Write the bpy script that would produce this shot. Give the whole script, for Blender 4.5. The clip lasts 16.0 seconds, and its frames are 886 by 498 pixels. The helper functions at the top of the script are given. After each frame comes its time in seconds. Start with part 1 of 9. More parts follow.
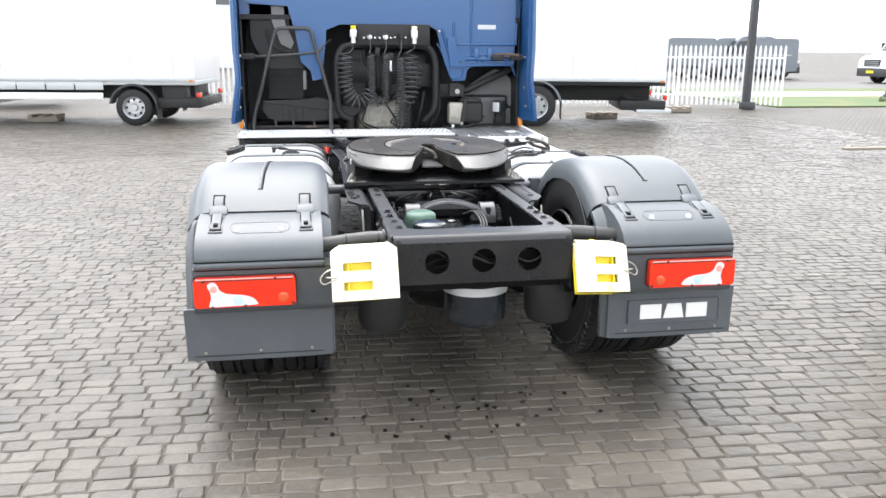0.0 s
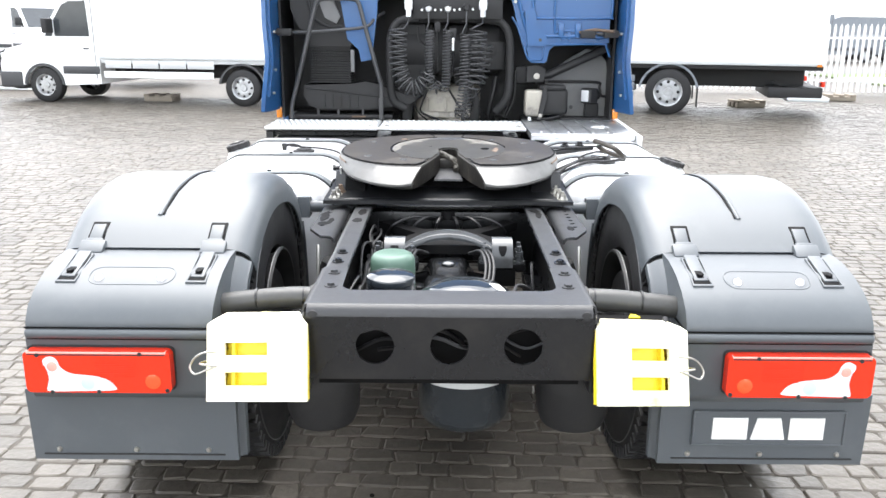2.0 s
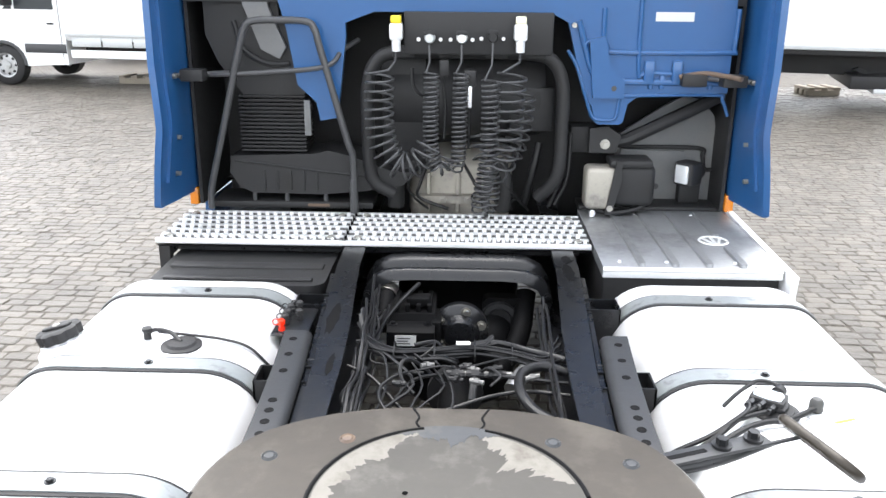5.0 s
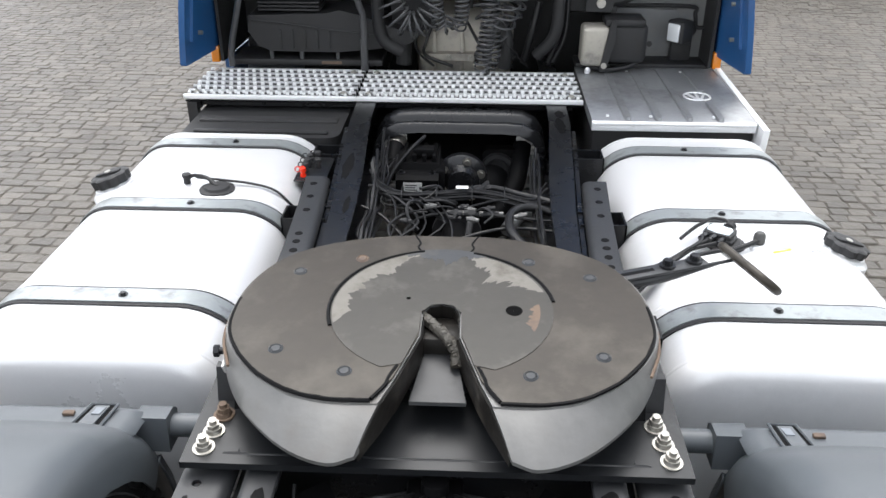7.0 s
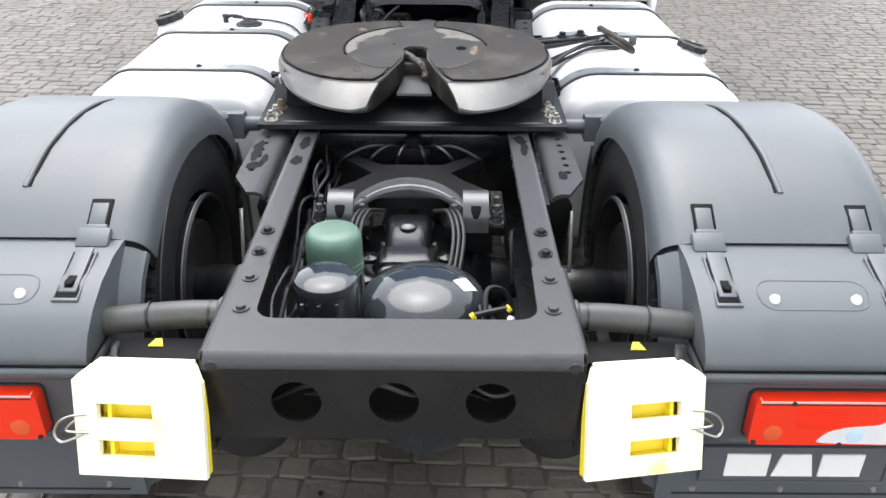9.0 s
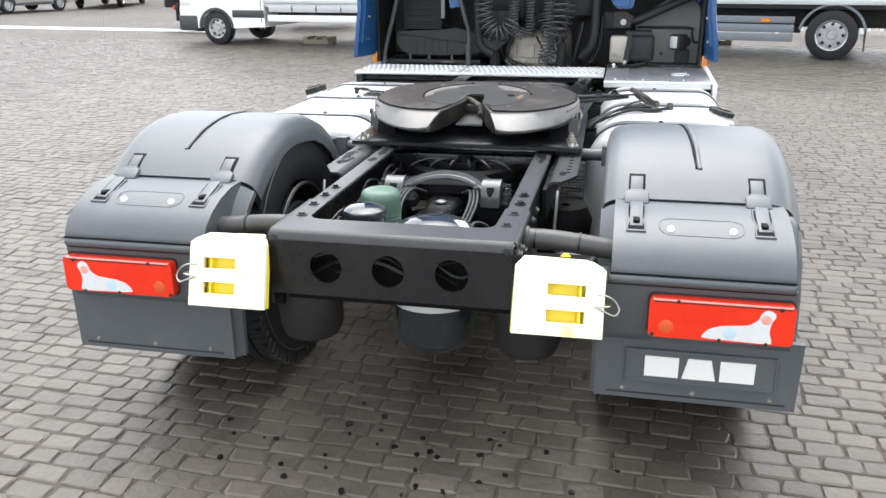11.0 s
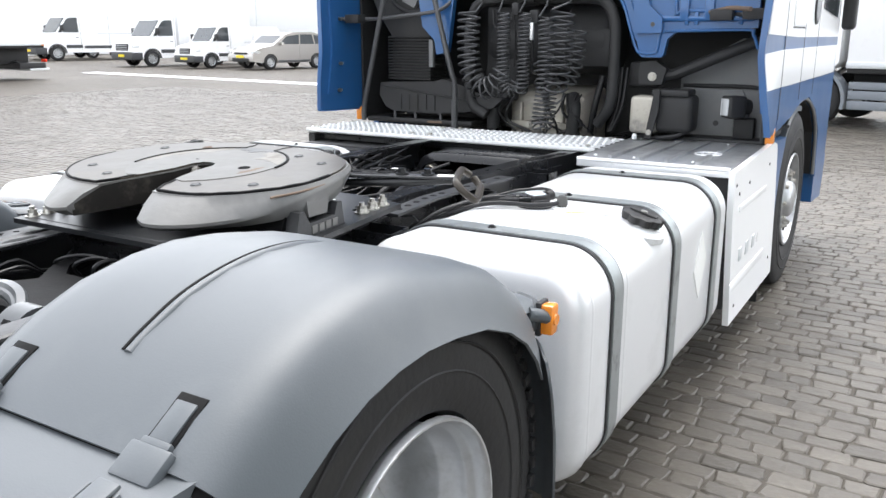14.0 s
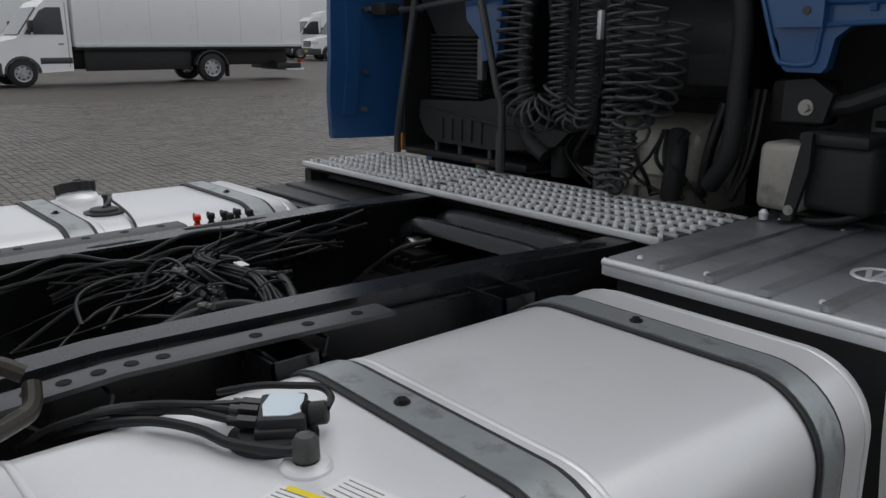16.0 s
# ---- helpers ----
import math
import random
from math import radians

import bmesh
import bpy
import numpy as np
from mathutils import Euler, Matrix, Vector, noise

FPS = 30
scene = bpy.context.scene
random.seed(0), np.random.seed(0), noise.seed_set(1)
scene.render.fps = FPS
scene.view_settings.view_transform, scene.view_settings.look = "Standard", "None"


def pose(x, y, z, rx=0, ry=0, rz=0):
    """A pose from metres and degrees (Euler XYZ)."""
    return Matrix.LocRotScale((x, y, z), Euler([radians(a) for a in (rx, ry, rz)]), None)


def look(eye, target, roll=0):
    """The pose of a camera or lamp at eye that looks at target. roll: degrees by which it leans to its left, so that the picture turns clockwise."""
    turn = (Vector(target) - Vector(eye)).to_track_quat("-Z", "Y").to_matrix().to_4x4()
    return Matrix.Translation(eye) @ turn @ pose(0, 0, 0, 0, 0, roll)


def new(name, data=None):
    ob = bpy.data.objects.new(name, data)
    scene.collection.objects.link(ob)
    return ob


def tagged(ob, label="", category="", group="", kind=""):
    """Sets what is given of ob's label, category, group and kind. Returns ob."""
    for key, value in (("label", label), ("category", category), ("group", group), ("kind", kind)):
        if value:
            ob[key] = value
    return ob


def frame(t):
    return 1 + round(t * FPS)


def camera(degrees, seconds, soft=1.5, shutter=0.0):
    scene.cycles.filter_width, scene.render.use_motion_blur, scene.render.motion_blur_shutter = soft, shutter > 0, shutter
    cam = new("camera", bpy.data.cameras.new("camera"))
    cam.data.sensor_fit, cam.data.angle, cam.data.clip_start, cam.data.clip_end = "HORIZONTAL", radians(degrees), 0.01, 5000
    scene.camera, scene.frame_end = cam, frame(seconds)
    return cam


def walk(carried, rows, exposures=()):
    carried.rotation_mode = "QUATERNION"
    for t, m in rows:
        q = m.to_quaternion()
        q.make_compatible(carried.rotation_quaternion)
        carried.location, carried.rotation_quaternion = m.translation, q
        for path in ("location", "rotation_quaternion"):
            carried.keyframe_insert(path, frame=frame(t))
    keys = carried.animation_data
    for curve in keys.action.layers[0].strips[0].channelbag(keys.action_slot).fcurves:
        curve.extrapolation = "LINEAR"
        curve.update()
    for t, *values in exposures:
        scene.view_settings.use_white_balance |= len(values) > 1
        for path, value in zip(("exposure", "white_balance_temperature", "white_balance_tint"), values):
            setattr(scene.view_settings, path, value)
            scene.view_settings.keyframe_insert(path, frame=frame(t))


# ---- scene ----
cam = camera(57.0, 16.0)
PATH = [
    (0, (-0.756, -3.398, 1.649), (-0.418, -1.486, 1.167), 0.4),
    (0.5, (-0.445, -3.31, 1.639), (-0.159, -1.397, 1.128), 0.4),
    (1, (-0.195, -3.043, 1.598), (0.039, -1.127, 1.075), 0.5),
    (1.5, (-0.079, -2.635, 1.617), (0.051, -0.709, 1.094), 0.5),
    (2, (-0.017, -2.191, 1.604), (-0.019, -0.261, 1.078), 0.4),
    (2.5, (-0.017, -1.707, 1.581), (-0.068, 0.222, 1.054), 0.5),
    (3, (0.026, -1.199, 1.597), (-0.027, 0.733, 1.081), 0.5),
    (3.5, (0.079, -0.736, 1.615), (0.015, 1.197, 1.104), 0.6),
    (4, (0.011, -0.246, 1.640), (-0.039, 1.688, 1.131), 0.65),
    (4.2, (0.0, -0.039, 1.708), (-0.04, 1.891, 1.186), 0.6),
    (6.3, (0.06, 0.313, 2.107), (-0.009, 2.106, 1.225), 0.3),
    (6.5, (0.05, 0.215, 2.103), (-0.019, 1.99, 1.183), 0.3),
    (7, (0.066, -0.105, 2.074), (-0.006, 1.653, 1.122), 0.2),
    (7.5, (0.097, -0.445, 2.021), (0.04, 1.306, 1.057), 0.3),
    (8, (0.075, -0.784, 1.979), (0.043, 0.966, 1.012), 0.4),
    (8.5, (0.085, -1.174, 1.96), (0.076, 0.571, 0.983), 0.4),
    (9, (0.092, -1.451, 1.866), (0.1, 0.297, 0.896), 0.6),
    (9.5, (0.183, -1.828, 1.821), (0.178, -0.074, 0.859), 0.5),
    (9.7, (0.185, -2.022, 1.807), (0.186, -0.269, 0.844), 0.8),
    (11.8, (1.246, -2.411, 1.535), (0.604, -0.584, 1.037), -0.6),
    (12, (1.397, -2.286, 1.514), (0.736, -0.466, 1.011), -0.6),
    (12.5, (1.683, -1.904, 1.526), (0.92, -0.125, 1.021), -0.6),
    (13, (1.824, -1.332, 1.489), (0.999, 0.418, 0.981), -0.2),
    (13.5, (1.93, -0.847, 1.491), (1.034, 0.868, 0.985), -0.2),
    (14, (1.942, -0.333, 1.465), (0.941, 1.323, 0.958), 0.0),
    (14.5, (1.936, 0.202, 1.482), (0.871, 1.817, 0.976), 0.3),
    (15, (1.907, 0.699, 1.496), (0.733, 2.238, 0.993), 0.1),
    (15.5, (1.859, 1.192, 1.451), (0.491, 2.565, 0.955), 0.0),
    (16, (1.749, 1.628, 1.444), (0.272, 2.879, 0.943), 0.2),
]
EXPOSURES = [(0.0, 2.22), (1.0, 2.25), (1.5, 2.45), (2.0, 2.53), (2.5, 2.48), (3.0, 2.5), (3.5, 2.6), (4.2, 2.75), (6.3, 1.72), (7.0, 1.68), (7.6, 2.05), (8.0, 2.62), (8.5, 2.56), (9.0, 2.0), (9.7, 1.05), (11.8, 2.48), (12.5, 2.27), (13.0, 2.05), (13.5, 1.95), (14.0, 2.05), (14.5, 1.7), (15.0, 1.0), (15.5, 0.35), (16.0, -0.05)]
walk(cam, [(t, look(eye, target, roll)) for t, eye, target, roll in PATH], exposures=EXPOSURES)

# ---- world and sun ----
SUN_ELEVATION, SUN_AZIMUTH = radians(70), radians(-14)
world = bpy.data.worlds.new("overcast_sky")
scene.world = world
world.use_nodes = True
wn, wl = world.node_tree.nodes, world.node_tree.links
sky = wn.new("ShaderNodeTexSky")
sky.sky_type = "NISHITA"
sky.sun_disc = False
sky.sun_elevation, sky.sun_rotation = SUN_ELEVATION, SUN_AZIMUTH
sky.dust_density, sky.air_density, sky.ozone_density = 1.5, 1.0, 1.0
haze = wn.new("ShaderNodeHueSaturation")
haze.inputs["Saturation"].default_value = 0.20
wl.new(sky.outputs[0], haze.inputs["Color"])
wl.new(haze.outputs[0], wn["Background"].inputs["Color"])
wn["Background"].inputs["Strength"].default_value = 0.15
sun = new("sun", bpy.data.lights.new("sun", "SUN"))
sun.data.energy, sun.data.angle, sun.data.color = 0.7, radians(60), (1.0, 0.975, 0.94)
sun.matrix_world = look((math.sin(SUN_AZIMUTH) * math.cos(SUN_ELEVATION), math.cos(SUN_AZIMUTH) * math.cos(SUN_ELEVATION), math.sin(SUN_ELEVATION)), (0, 0, 0))


# ---- materials ----
def material(name, color, rough=0.5, metal=0.0, grain=40.0, vary=0.12, bump=0.1, stain=2.5, stain_color=None, stain_amount=0.0, coat=0.0, island=0.0, piece=0.0, spec=0.5, coat_rough=0.08):
    """A surface with variation at two scales, optional stains, and optional variation from piece to piece."""
    m = bpy.data.materials.new(name)
    m.use_nodes = True
    n, l = m.node_tree.nodes, m.node_tree.links
    b = n["Principled BSDF"]
    b.inputs["Roughness"].default_value, b.inputs["Metallic"].default_value = rough, metal
    b.inputs["Coat Weight"].default_value, b.inputs["Coat Roughness"].default_value = coat, coat_rough
    b.inputs["Specular IOR Level"].default_value = spec
    tc = n.new("ShaderNodeTexCoord")
    fine = n.new("ShaderNodeTexNoise")
    fine.inputs["Scale"].default_value, fine.inputs["Detail"].default_value = grain, 6.0
    broad = n.new("ShaderNodeTexNoise")
    broad.inputs["Scale"].default_value, broad.inputs["Detail"].default_value = stain, 8.0
    broad.inputs["Roughness"].default_value = 0.65
    l.new(tc.outputs["Object"], fine.inputs["Vector"])
    l.new(tc.outputs["Object"], broad.inputs["Vector"])
    mix = n.new("ShaderNodeMix")
    mix.data_type = "RGBA"
    mix.inputs[6].default_value = (*[c * (1 - vary) for c in color], 1)
    mix.inputs[7].default_value = (*[min(1, c * (1 + vary)) for c in color], 1)
    half = n.new("ShaderNodeMath")
    half.operation = "MULTIPLY_ADD"
    half.inputs[1].default_value, half.inputs[2].default_value = 0.5, 0.0
    l.new(fine.outputs["Fac"], half.inputs[0])
    add = n.new("ShaderNodeMath")
    add.operation = "MULTIPLY_ADD"
    add.inputs[1].default_value = 0.5
    l.new(broad.outputs["Fac"], add.inputs[0])
    l.new(half.outputs[0], add.inputs[2])
    l.new(add.outputs[0], mix.inputs[0])
    out = mix.outputs[2]
    if stain_amount:
        ramp = n.new("ShaderNodeValToRGB")
        ramp.color_ramp.elements[0].position, ramp.color_ramp.elements[1].position = 0.62 - 0.25 * stain_amount, 0.72
        l.new(broad.outputs["Fac"], ramp.inputs[0])
        st = n.new("ShaderNodeMix")
        st.data_type = "RGBA"
        st.inputs[7].default_value = (*stain_color, 1)
        l.new(ramp.outputs[0], st.inputs[0])
        l.new(out, st.inputs[6])
        out = st.outputs[2]
    if island or piece:
        src = n.new("ShaderNodeNewGeometry").outputs["Random Per Island"] if island else n.new("ShaderNodeObjectInfo").outputs["Random"]
        amount = island or piece
        ma = n.new("ShaderNodeMapRange")
        ma.inputs[3].default_value, ma.inputs[4].default_value = 1 - amount, 1 + amount
        l.new(src, ma.inputs[0])
        sc = n.new("ShaderNodeVectorMath")
        sc.operation = "SCALE"
        l.new(out, sc.inputs[0])
        l.new(ma.outputs[0], sc.inputs["Scale"])
        out = sc.outputs[0]
    l.new(out, b.inputs["Base Color"])
    rr = n.new("ShaderNodeMapRange")
    rr.inputs[3].default_value, rr.inputs[4].default_value = max(0.02, rough * 0.75), min(1, rough * 1.25)
    l.new(broad.outputs["Fac"], rr.inputs[0])
    l.new(rr.outputs[0], b.inputs["Roughness"])
    if bump:
        bp = n.new("ShaderNodeBump")
        bp.inputs["Strength"].default_value, bp.inputs["Distance"].default_value = bump, 0.004
        l.new(fine.outputs["Fac"], bp.inputs["Height"])
        l.new(bp.outputs[0], b.inputs["Normal"])
    return m


PLASTIC_DARK = material("smooth_dark_plastic", (0.052, 0.058, 0.065), 0.55, grain=200, vary=0.12, bump=0.06)
PLASTIC = material("dark_grey_plastic", (0.074, 0.084, 0.093), 0.46, grain=350, vary=0.10, bump=0.08, stain=3, stain_color=(0.096, 0.105, 0.113), stain_amount=0.4, coat=0.35, coat_rough=0.38)
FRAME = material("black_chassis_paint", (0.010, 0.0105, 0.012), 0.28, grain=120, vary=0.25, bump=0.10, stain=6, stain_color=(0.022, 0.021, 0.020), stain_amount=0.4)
# Chassis black made greyer: sky sheen on upward faces painted in, plus wear.
FRAME_TOP = material("worn_sheen_grey_chassis_paint", (0.028, 0.029, 0.0315), 0.42, grain=90, vary=0.2, bump=0.10, stain=9, stain_color=(0.014, 0.014, 0.015), stain_amount=0.25, coat=0.12, coat_rough=0.3)
BLACK = material("matt_black_plastic", (0.030, 0.030, 0.031), 0.5, grain=150, vary=0.25, bump=0.15, stain=5, stain_color=(0.027, 0.026, 0.025), stain_amount=0.3, spec=0.28)
# Black iron parts, and the painted shade in gaps, recesses and behind holes.
IRON = material("dull_black_iron_and_shade", (0.0055, 0.0055, 0.006), 0.55, grain=90, vary=0.3, bump=0.15, stain=6, stain_color=(0.010, 0.0095, 0.009), stain_amount=0.35, spec=0.10)
GLOSS = material("gloss_black_enamel", (0.008, 0.0085, 0.0095), 0.22, grain=40, vary=0.3, bump=0.10, stain=8, stain_color=(0.016, 0.016, 0.016), stain_amount=0.4, coat=0.25)
# Stay tubes, and the painted dark between the catwalk bars.
STAY = material("dusty_tube_and_gap_shade", (0.062, 0.062, 0.060), 0.45, grain=70, vary=0.2, bump=0.1, stain=7, stain_color=(0.035, 0.034, 0.033), stain_amount=0.4)
RESERVOIR = material("blue_grey_enamel", (0.022, 0.027, 0.032), 0.07, grain=60, vary=0.2, bump=0.04, stain=5, stain_color=(0.05, 0.055, 0.058), stain_amount=0.4, coat=0.3)
RUBBER = material("tyre_rubber", (0.011, 0.011, 0.012), 0.62, grain=60, vary=0.25, bump=0.25, stain=8, stain_color=(0.02, 0.019, 0.018), stain_amount=0.4)
HOSE = material("black_rubber_hose", (0.010, 0.010, 0.011), 0.42, grain=80, vary=0.2, bump=0.05, spec=0.4)
COIL = material("dusty_black_coil", (0.064, 0.065, 0.068), 0.33, grain=80, vary=0.25, bump=0.05)
SILVER = material("silver_tank_paint", (0.76, 0.765, 0.775), 0.30, 0.25, grain=160, vary=0.05, bump=0.05, stain=2.2, stain_color=(0.66, 0.665, 0.67), stain_amount=0.35, coat=0.15)
STRAP = material("dull_steel_strap", (0.34, 0.365, 0.37), 0.36, 0.5, grain=45, vary=0.22, bump=0.08, stain=14, stain_color=(0.16, 0.16, 0.16), stain_amount=0.35)
ALU = material("bright_aluminium", (0.84, 0.85, 0.86), 0.32, 0.3, grain=110, vary=0.10, bump=0.08, stain=6, stain_color=(0.5, 0.5, 0.49), stain_amount=0.3)
ALU_DULL = material("weathered_aluminium", (0.38, 0.39, 0.40), 0.42, 0.7, grain=70, vary=0.18, bump=0.06, stain=3.5, stain_color=(0.20, 0.20, 0.20), stain_amount=0.55)
TREAD = material("bright_tread_aluminium", (0.88, 0.89, 0.89), 0.38, 0.15, grain=70, vary=0.06, bump=0.05, stain=5, stain_color=(0.62, 0.62, 0.60), stain_amount=0.35)
BAR = material("brushed_aluminium_bar", (0.60, 0.61, 0.62), 0.40, 0.3, grain=70, vary=0.08, bump=0.05, stain=5, stain_color=(0.42, 0.42, 0.41), stain_amount=0.35)
ZINC = material("zinc_plated_bolt", (0.46, 0.445, 0.41), 0.35, 0.9, grain=150, vary=0.2, bump=0.1)
RIM = material("silver_wheel_paint", (0.50, 0.51, 0.52), 0.36, 0.6, grain=60, vary=0.10, bump=0.04, stain=5, stain_color=(0.30, 0.295, 0.285), stain_amount=0.5)
CASTING = material("worn_cast_steel", (0.155, 0.154, 0.150), 0.40, 0.25, grain=40, vary=0.25, bump=0.2, stain=5, stain_color=(0.115, 0.108, 0.098), stain_amount=0.5)
GREASED = material("greasy_worn_steel", (0.037, 0.031, 0.024), 0.38, 0.1, grain=28, vary=0.4, bump=0.14, stain=4.5, stain_color=(0.078, 0.069, 0.056), stain_amount=0.5, spec=0.36)
WORN = material("scraped_bare_steel", (0.046, 0.043, 0.037), 0.38, 0.1, grain=30, vary=0.28, bump=0.12, stain=7, stain_color=(0.095, 0.09, 0.08), stain_amount=0.4, spec=0.36)
BARE = material("bare_rubbed_steel", (0.155, 0.146, 0.128), 0.5, 0.2, grain=45, vary=0.35, bump=0.15, stain=14, stain_color=(0.09, 0.08, 0.066), stain_amount=0.45)
BLUED = material("dark_blued_steel", (0.040, 0.043, 0.047), 0.45, 0.2, grain=40, vary=0.25, bump=0.12, stain=10, stain_color=(0.07, 0.068, 0.06), stain_amount=0.4)
THROAT = material("black_throat_grease", (0.012, 0.0105, 0.009), 0.5, grain=35, vary=0.5, bump=0.4, stain=16, stain_color=(0.05, 0.044, 0.036), stain_amount=0.35, spec=0.3)
PLATE = material("smooth_black_plate", (0.012, 0.013, 0.0145), 0.34, grain=80, vary=0.2, bump=0.06, stain=7, stain_color=(0.035, 0.036, 0.037), stain_amount=0.25, spec=0.45)
FRAYED = material("frayed_greasy_steel", (0.085, 0.079, 0.068), 0.5, grain=140, vary=0.75, bump=0.6, stain=40, stain_color=(0.02, 0.018, 0.015), stain_amount=0.5, spec=0.3)
# For flat discs that paint the shade inside holes.
VOID = material("hole_shade_black", (0.004, 0.004, 0.004), 0.8, grain=40, vary=0.3, bump=0.0, spec=0.05)
RUST = material("rusty_steel", (0.15, 0.105, 0.075), 0.7, 0.2, grain=60, vary=0.3, bump=0.25, stain=12, stain_color=(0.10, 0.08, 0.07), stain_amount=0.4)
BLUE = material("blue_cab_paint", (0.021, 0.098, 0.265), 0.32, grain=25, vary=0.06, bump=0.02, stain=3, stain_color=(0.038, 0.095, 0.235), stain_amount=0.25, coat=0.35)
WHITE = material("white_vehicle_paint", (0.90, 0.905, 0.91), 0.30, grain=20, vary=0.02, bump=0.01, stain=1.5, stain_color=(0.82, 0.82, 0.82), stain_amount=0.2, coat=0.3)
GREY_PANEL = material("grey_splash_panel", (0.165, 0.168, 0.172), 0.5, grain=80, vary=0.12, bump=0.06, stain=4, stain_color=(0.19, 0.186, 0.18), stain_amount=0.4)
BEARING = material("satin_grey_casting", (0.060, 0.064, 0.068), 0.30, grain=60, vary=0.2, bump=0.08, stain=9, stain_color=(0.03, 0.03, 0.031), stain_amount=0.3, coat=0.35, coat_rough=0.2)
BEIGE = material("pale_grey_casting", (0.41, 0.385, 0.335), 0.5, 0.3, grain=60, vary=0.15, bump=0.15, stain=9, stain_color=(0.2, 0.19, 0.18), stain_amount=0.4)
GREEN = material("grey_green_canister", (0.085, 0.150, 0.115), 0.42, grain=60, vary=0.1, bump=0.03, stain=6, stain_color=(0.16, 0.225, 0.19), stain_amount=0.3)
LORRY = material("dark_green_lorry_paint", (0.012, 0.085, 0.052), 0.28, grain=25, vary=0.06, bump=0.02, stain=3, stain_color=(0.02, 0.10, 0.065), stain_amount=0.25, coat=0.7)
RED = material("red_lamp_lens", (0.82, 0.035, 0.010), 0.14, grain=120, vary=0.12, bump=0.05, coat=0.3, spec=0.35)
CLEAR = material("clear_lamp_lens", (0.80, 0.82, 0.83), 0.12, 0.15, grain=50, vary=0.12, bump=0.06, coat=1.0)
PINK = material("pale_pink_lens", (0.80, 0.36, 0.30), 0.15, grain=120, vary=0.1, bump=0.03, coat=0.3)
TINT = material("pale_blue_lens", (0.52, 0.68, 0.80), 0.15, grain=120, vary=0.1, bump=0.03, coat=0.4)
REFLEX = material("orange_red_reflector", (0.72, 0.09, 0.02), 0.2, grain=150, vary=0.15, bump=0.15, coat=0.8)
AMBER = material("amber_lens", (0.75, 0.24, 0.02), 0.15, grain=150, vary=0.15, bump=0.15, coat=0.8)
YELLOW = material("yellow_chock_plastic", (0.86, 0.68, 0.03), 0.45, grain=60, vary=0.1, bump=0.06, stain=7, stain_color=(0.7, 0.5, 0.05), stain_amount=0.3)
CREAM = material("pale_yellow_plastic", (0.90, 0.87, 0.65), 0.5, grain=70, vary=0.06, bump=0.12, stain=6, stain_color=(0.86, 0.77, 0.26), stain_amount=0.25)
PAPER = material("white_sticker", (0.80, 0.80, 0.78), 0.5, grain=60, vary=0.04, bump=0.02)
TINT_PAPER = material("pale_blue_sticker", (0.66, 0.76, 0.82), 0.45, grain=60, vary=0.05, bump=0.02)
INK = material("dark_print", (0.06, 0.06, 0.06), 0.6, grain=60, vary=0.1, bump=0.0)
GLASS = material("dark_window_glass", (0.045, 0.052, 0.058), 0.06, grain=5, vary=0.2, bump=0.0, spec=0.8)
SKIRT = material("grey_side_skirt", (0.19, 0.21, 0.235), 0.45, grain=60, vary=0.08, bump=0.05, stain=2, stain_color=(0.26, 0.27, 0.28), stain_amount=0.3)
BEIGE_CAR = material("silver_beige_car_paint", (0.42, 0.40, 0.375), 0.25, 0.5, grain=300, vary=0.05, bump=0.0, coat=0.8)
DARK_CAR = material("anthracite_plastic_bumper", (0.05, 0.052, 0.056), 0.4, grain=60, vary=0.1, bump=0.05)
FACADE = material("pale_facade_cladding", (0.89, 0.90, 0.90), 0.6, grain=12, vary=0.05, bump=0.05, stain=0.3, stain_color=(0.82, 0.83, 0.83), stain_amount=0.3)
GALV = material("galvanised_steel", (0.62, 0.64, 0.65), 0.45, 0.4, grain=60, vary=0.1, bump=0.05)
LAMP_POLE = material("dark_painted_pole", (0.045, 0.047, 0.052), 0.45, grain=40, vary=0.15, bump=0.05, stain=3, stain_color=(0.08, 0.08, 0.08), stain_amount=0.3)
STONE = material("worn_granite_setts", (0.092, 0.081, 0.066), 0.46, grain=34, vary=0.5, bump=1.0, stain=1.6, stain_color=(0.056, 0.048, 0.040), stain_amount=0.5, island=0.24)
STONE_PIECE = material("worn_granite_sett", (0.092, 0.081, 0.066), 0.46, grain=34, vary=0.5, bump=1.0, stain=1.6, stain_color=(0.056, 0.048, 0.040), stain_amount=0.5, piece=0.24)
OIL = material("oil_spot", (0.012, 0.011, 0.010), 0.25, grain=60, vary=0.2, bump=0.05)
GRASS = material("short_grass", (0.075, 0.115, 0.03), 0.8, grain=30, vary=0.35, bump=0.4, stain=0.6, stain_color=(0.16, 0.15, 0.06), stain_amount=0.5)
ASPHALT = material("pale_road_asphalt", (0.12, 0.118, 0.115), 0.8, grain=30, vary=0.15, bump=0.2, stain=0.4, stain_color=(0.17, 0.165, 0.16), stain_amount=0.4)
LEAF = material("hedge_leaves", (0.05, 0.075, 0.03), 0.7, grain=30, vary=0.3, bump=0.2, island=0.3)
WOOD = material("weathered_wood", (0.27, 0.235, 0.19), 0.75, grain=30, vary=0.2, bump=0.3)

ROW_TURN = radians(-3)
ROW, LONG = 0.092, 0.135


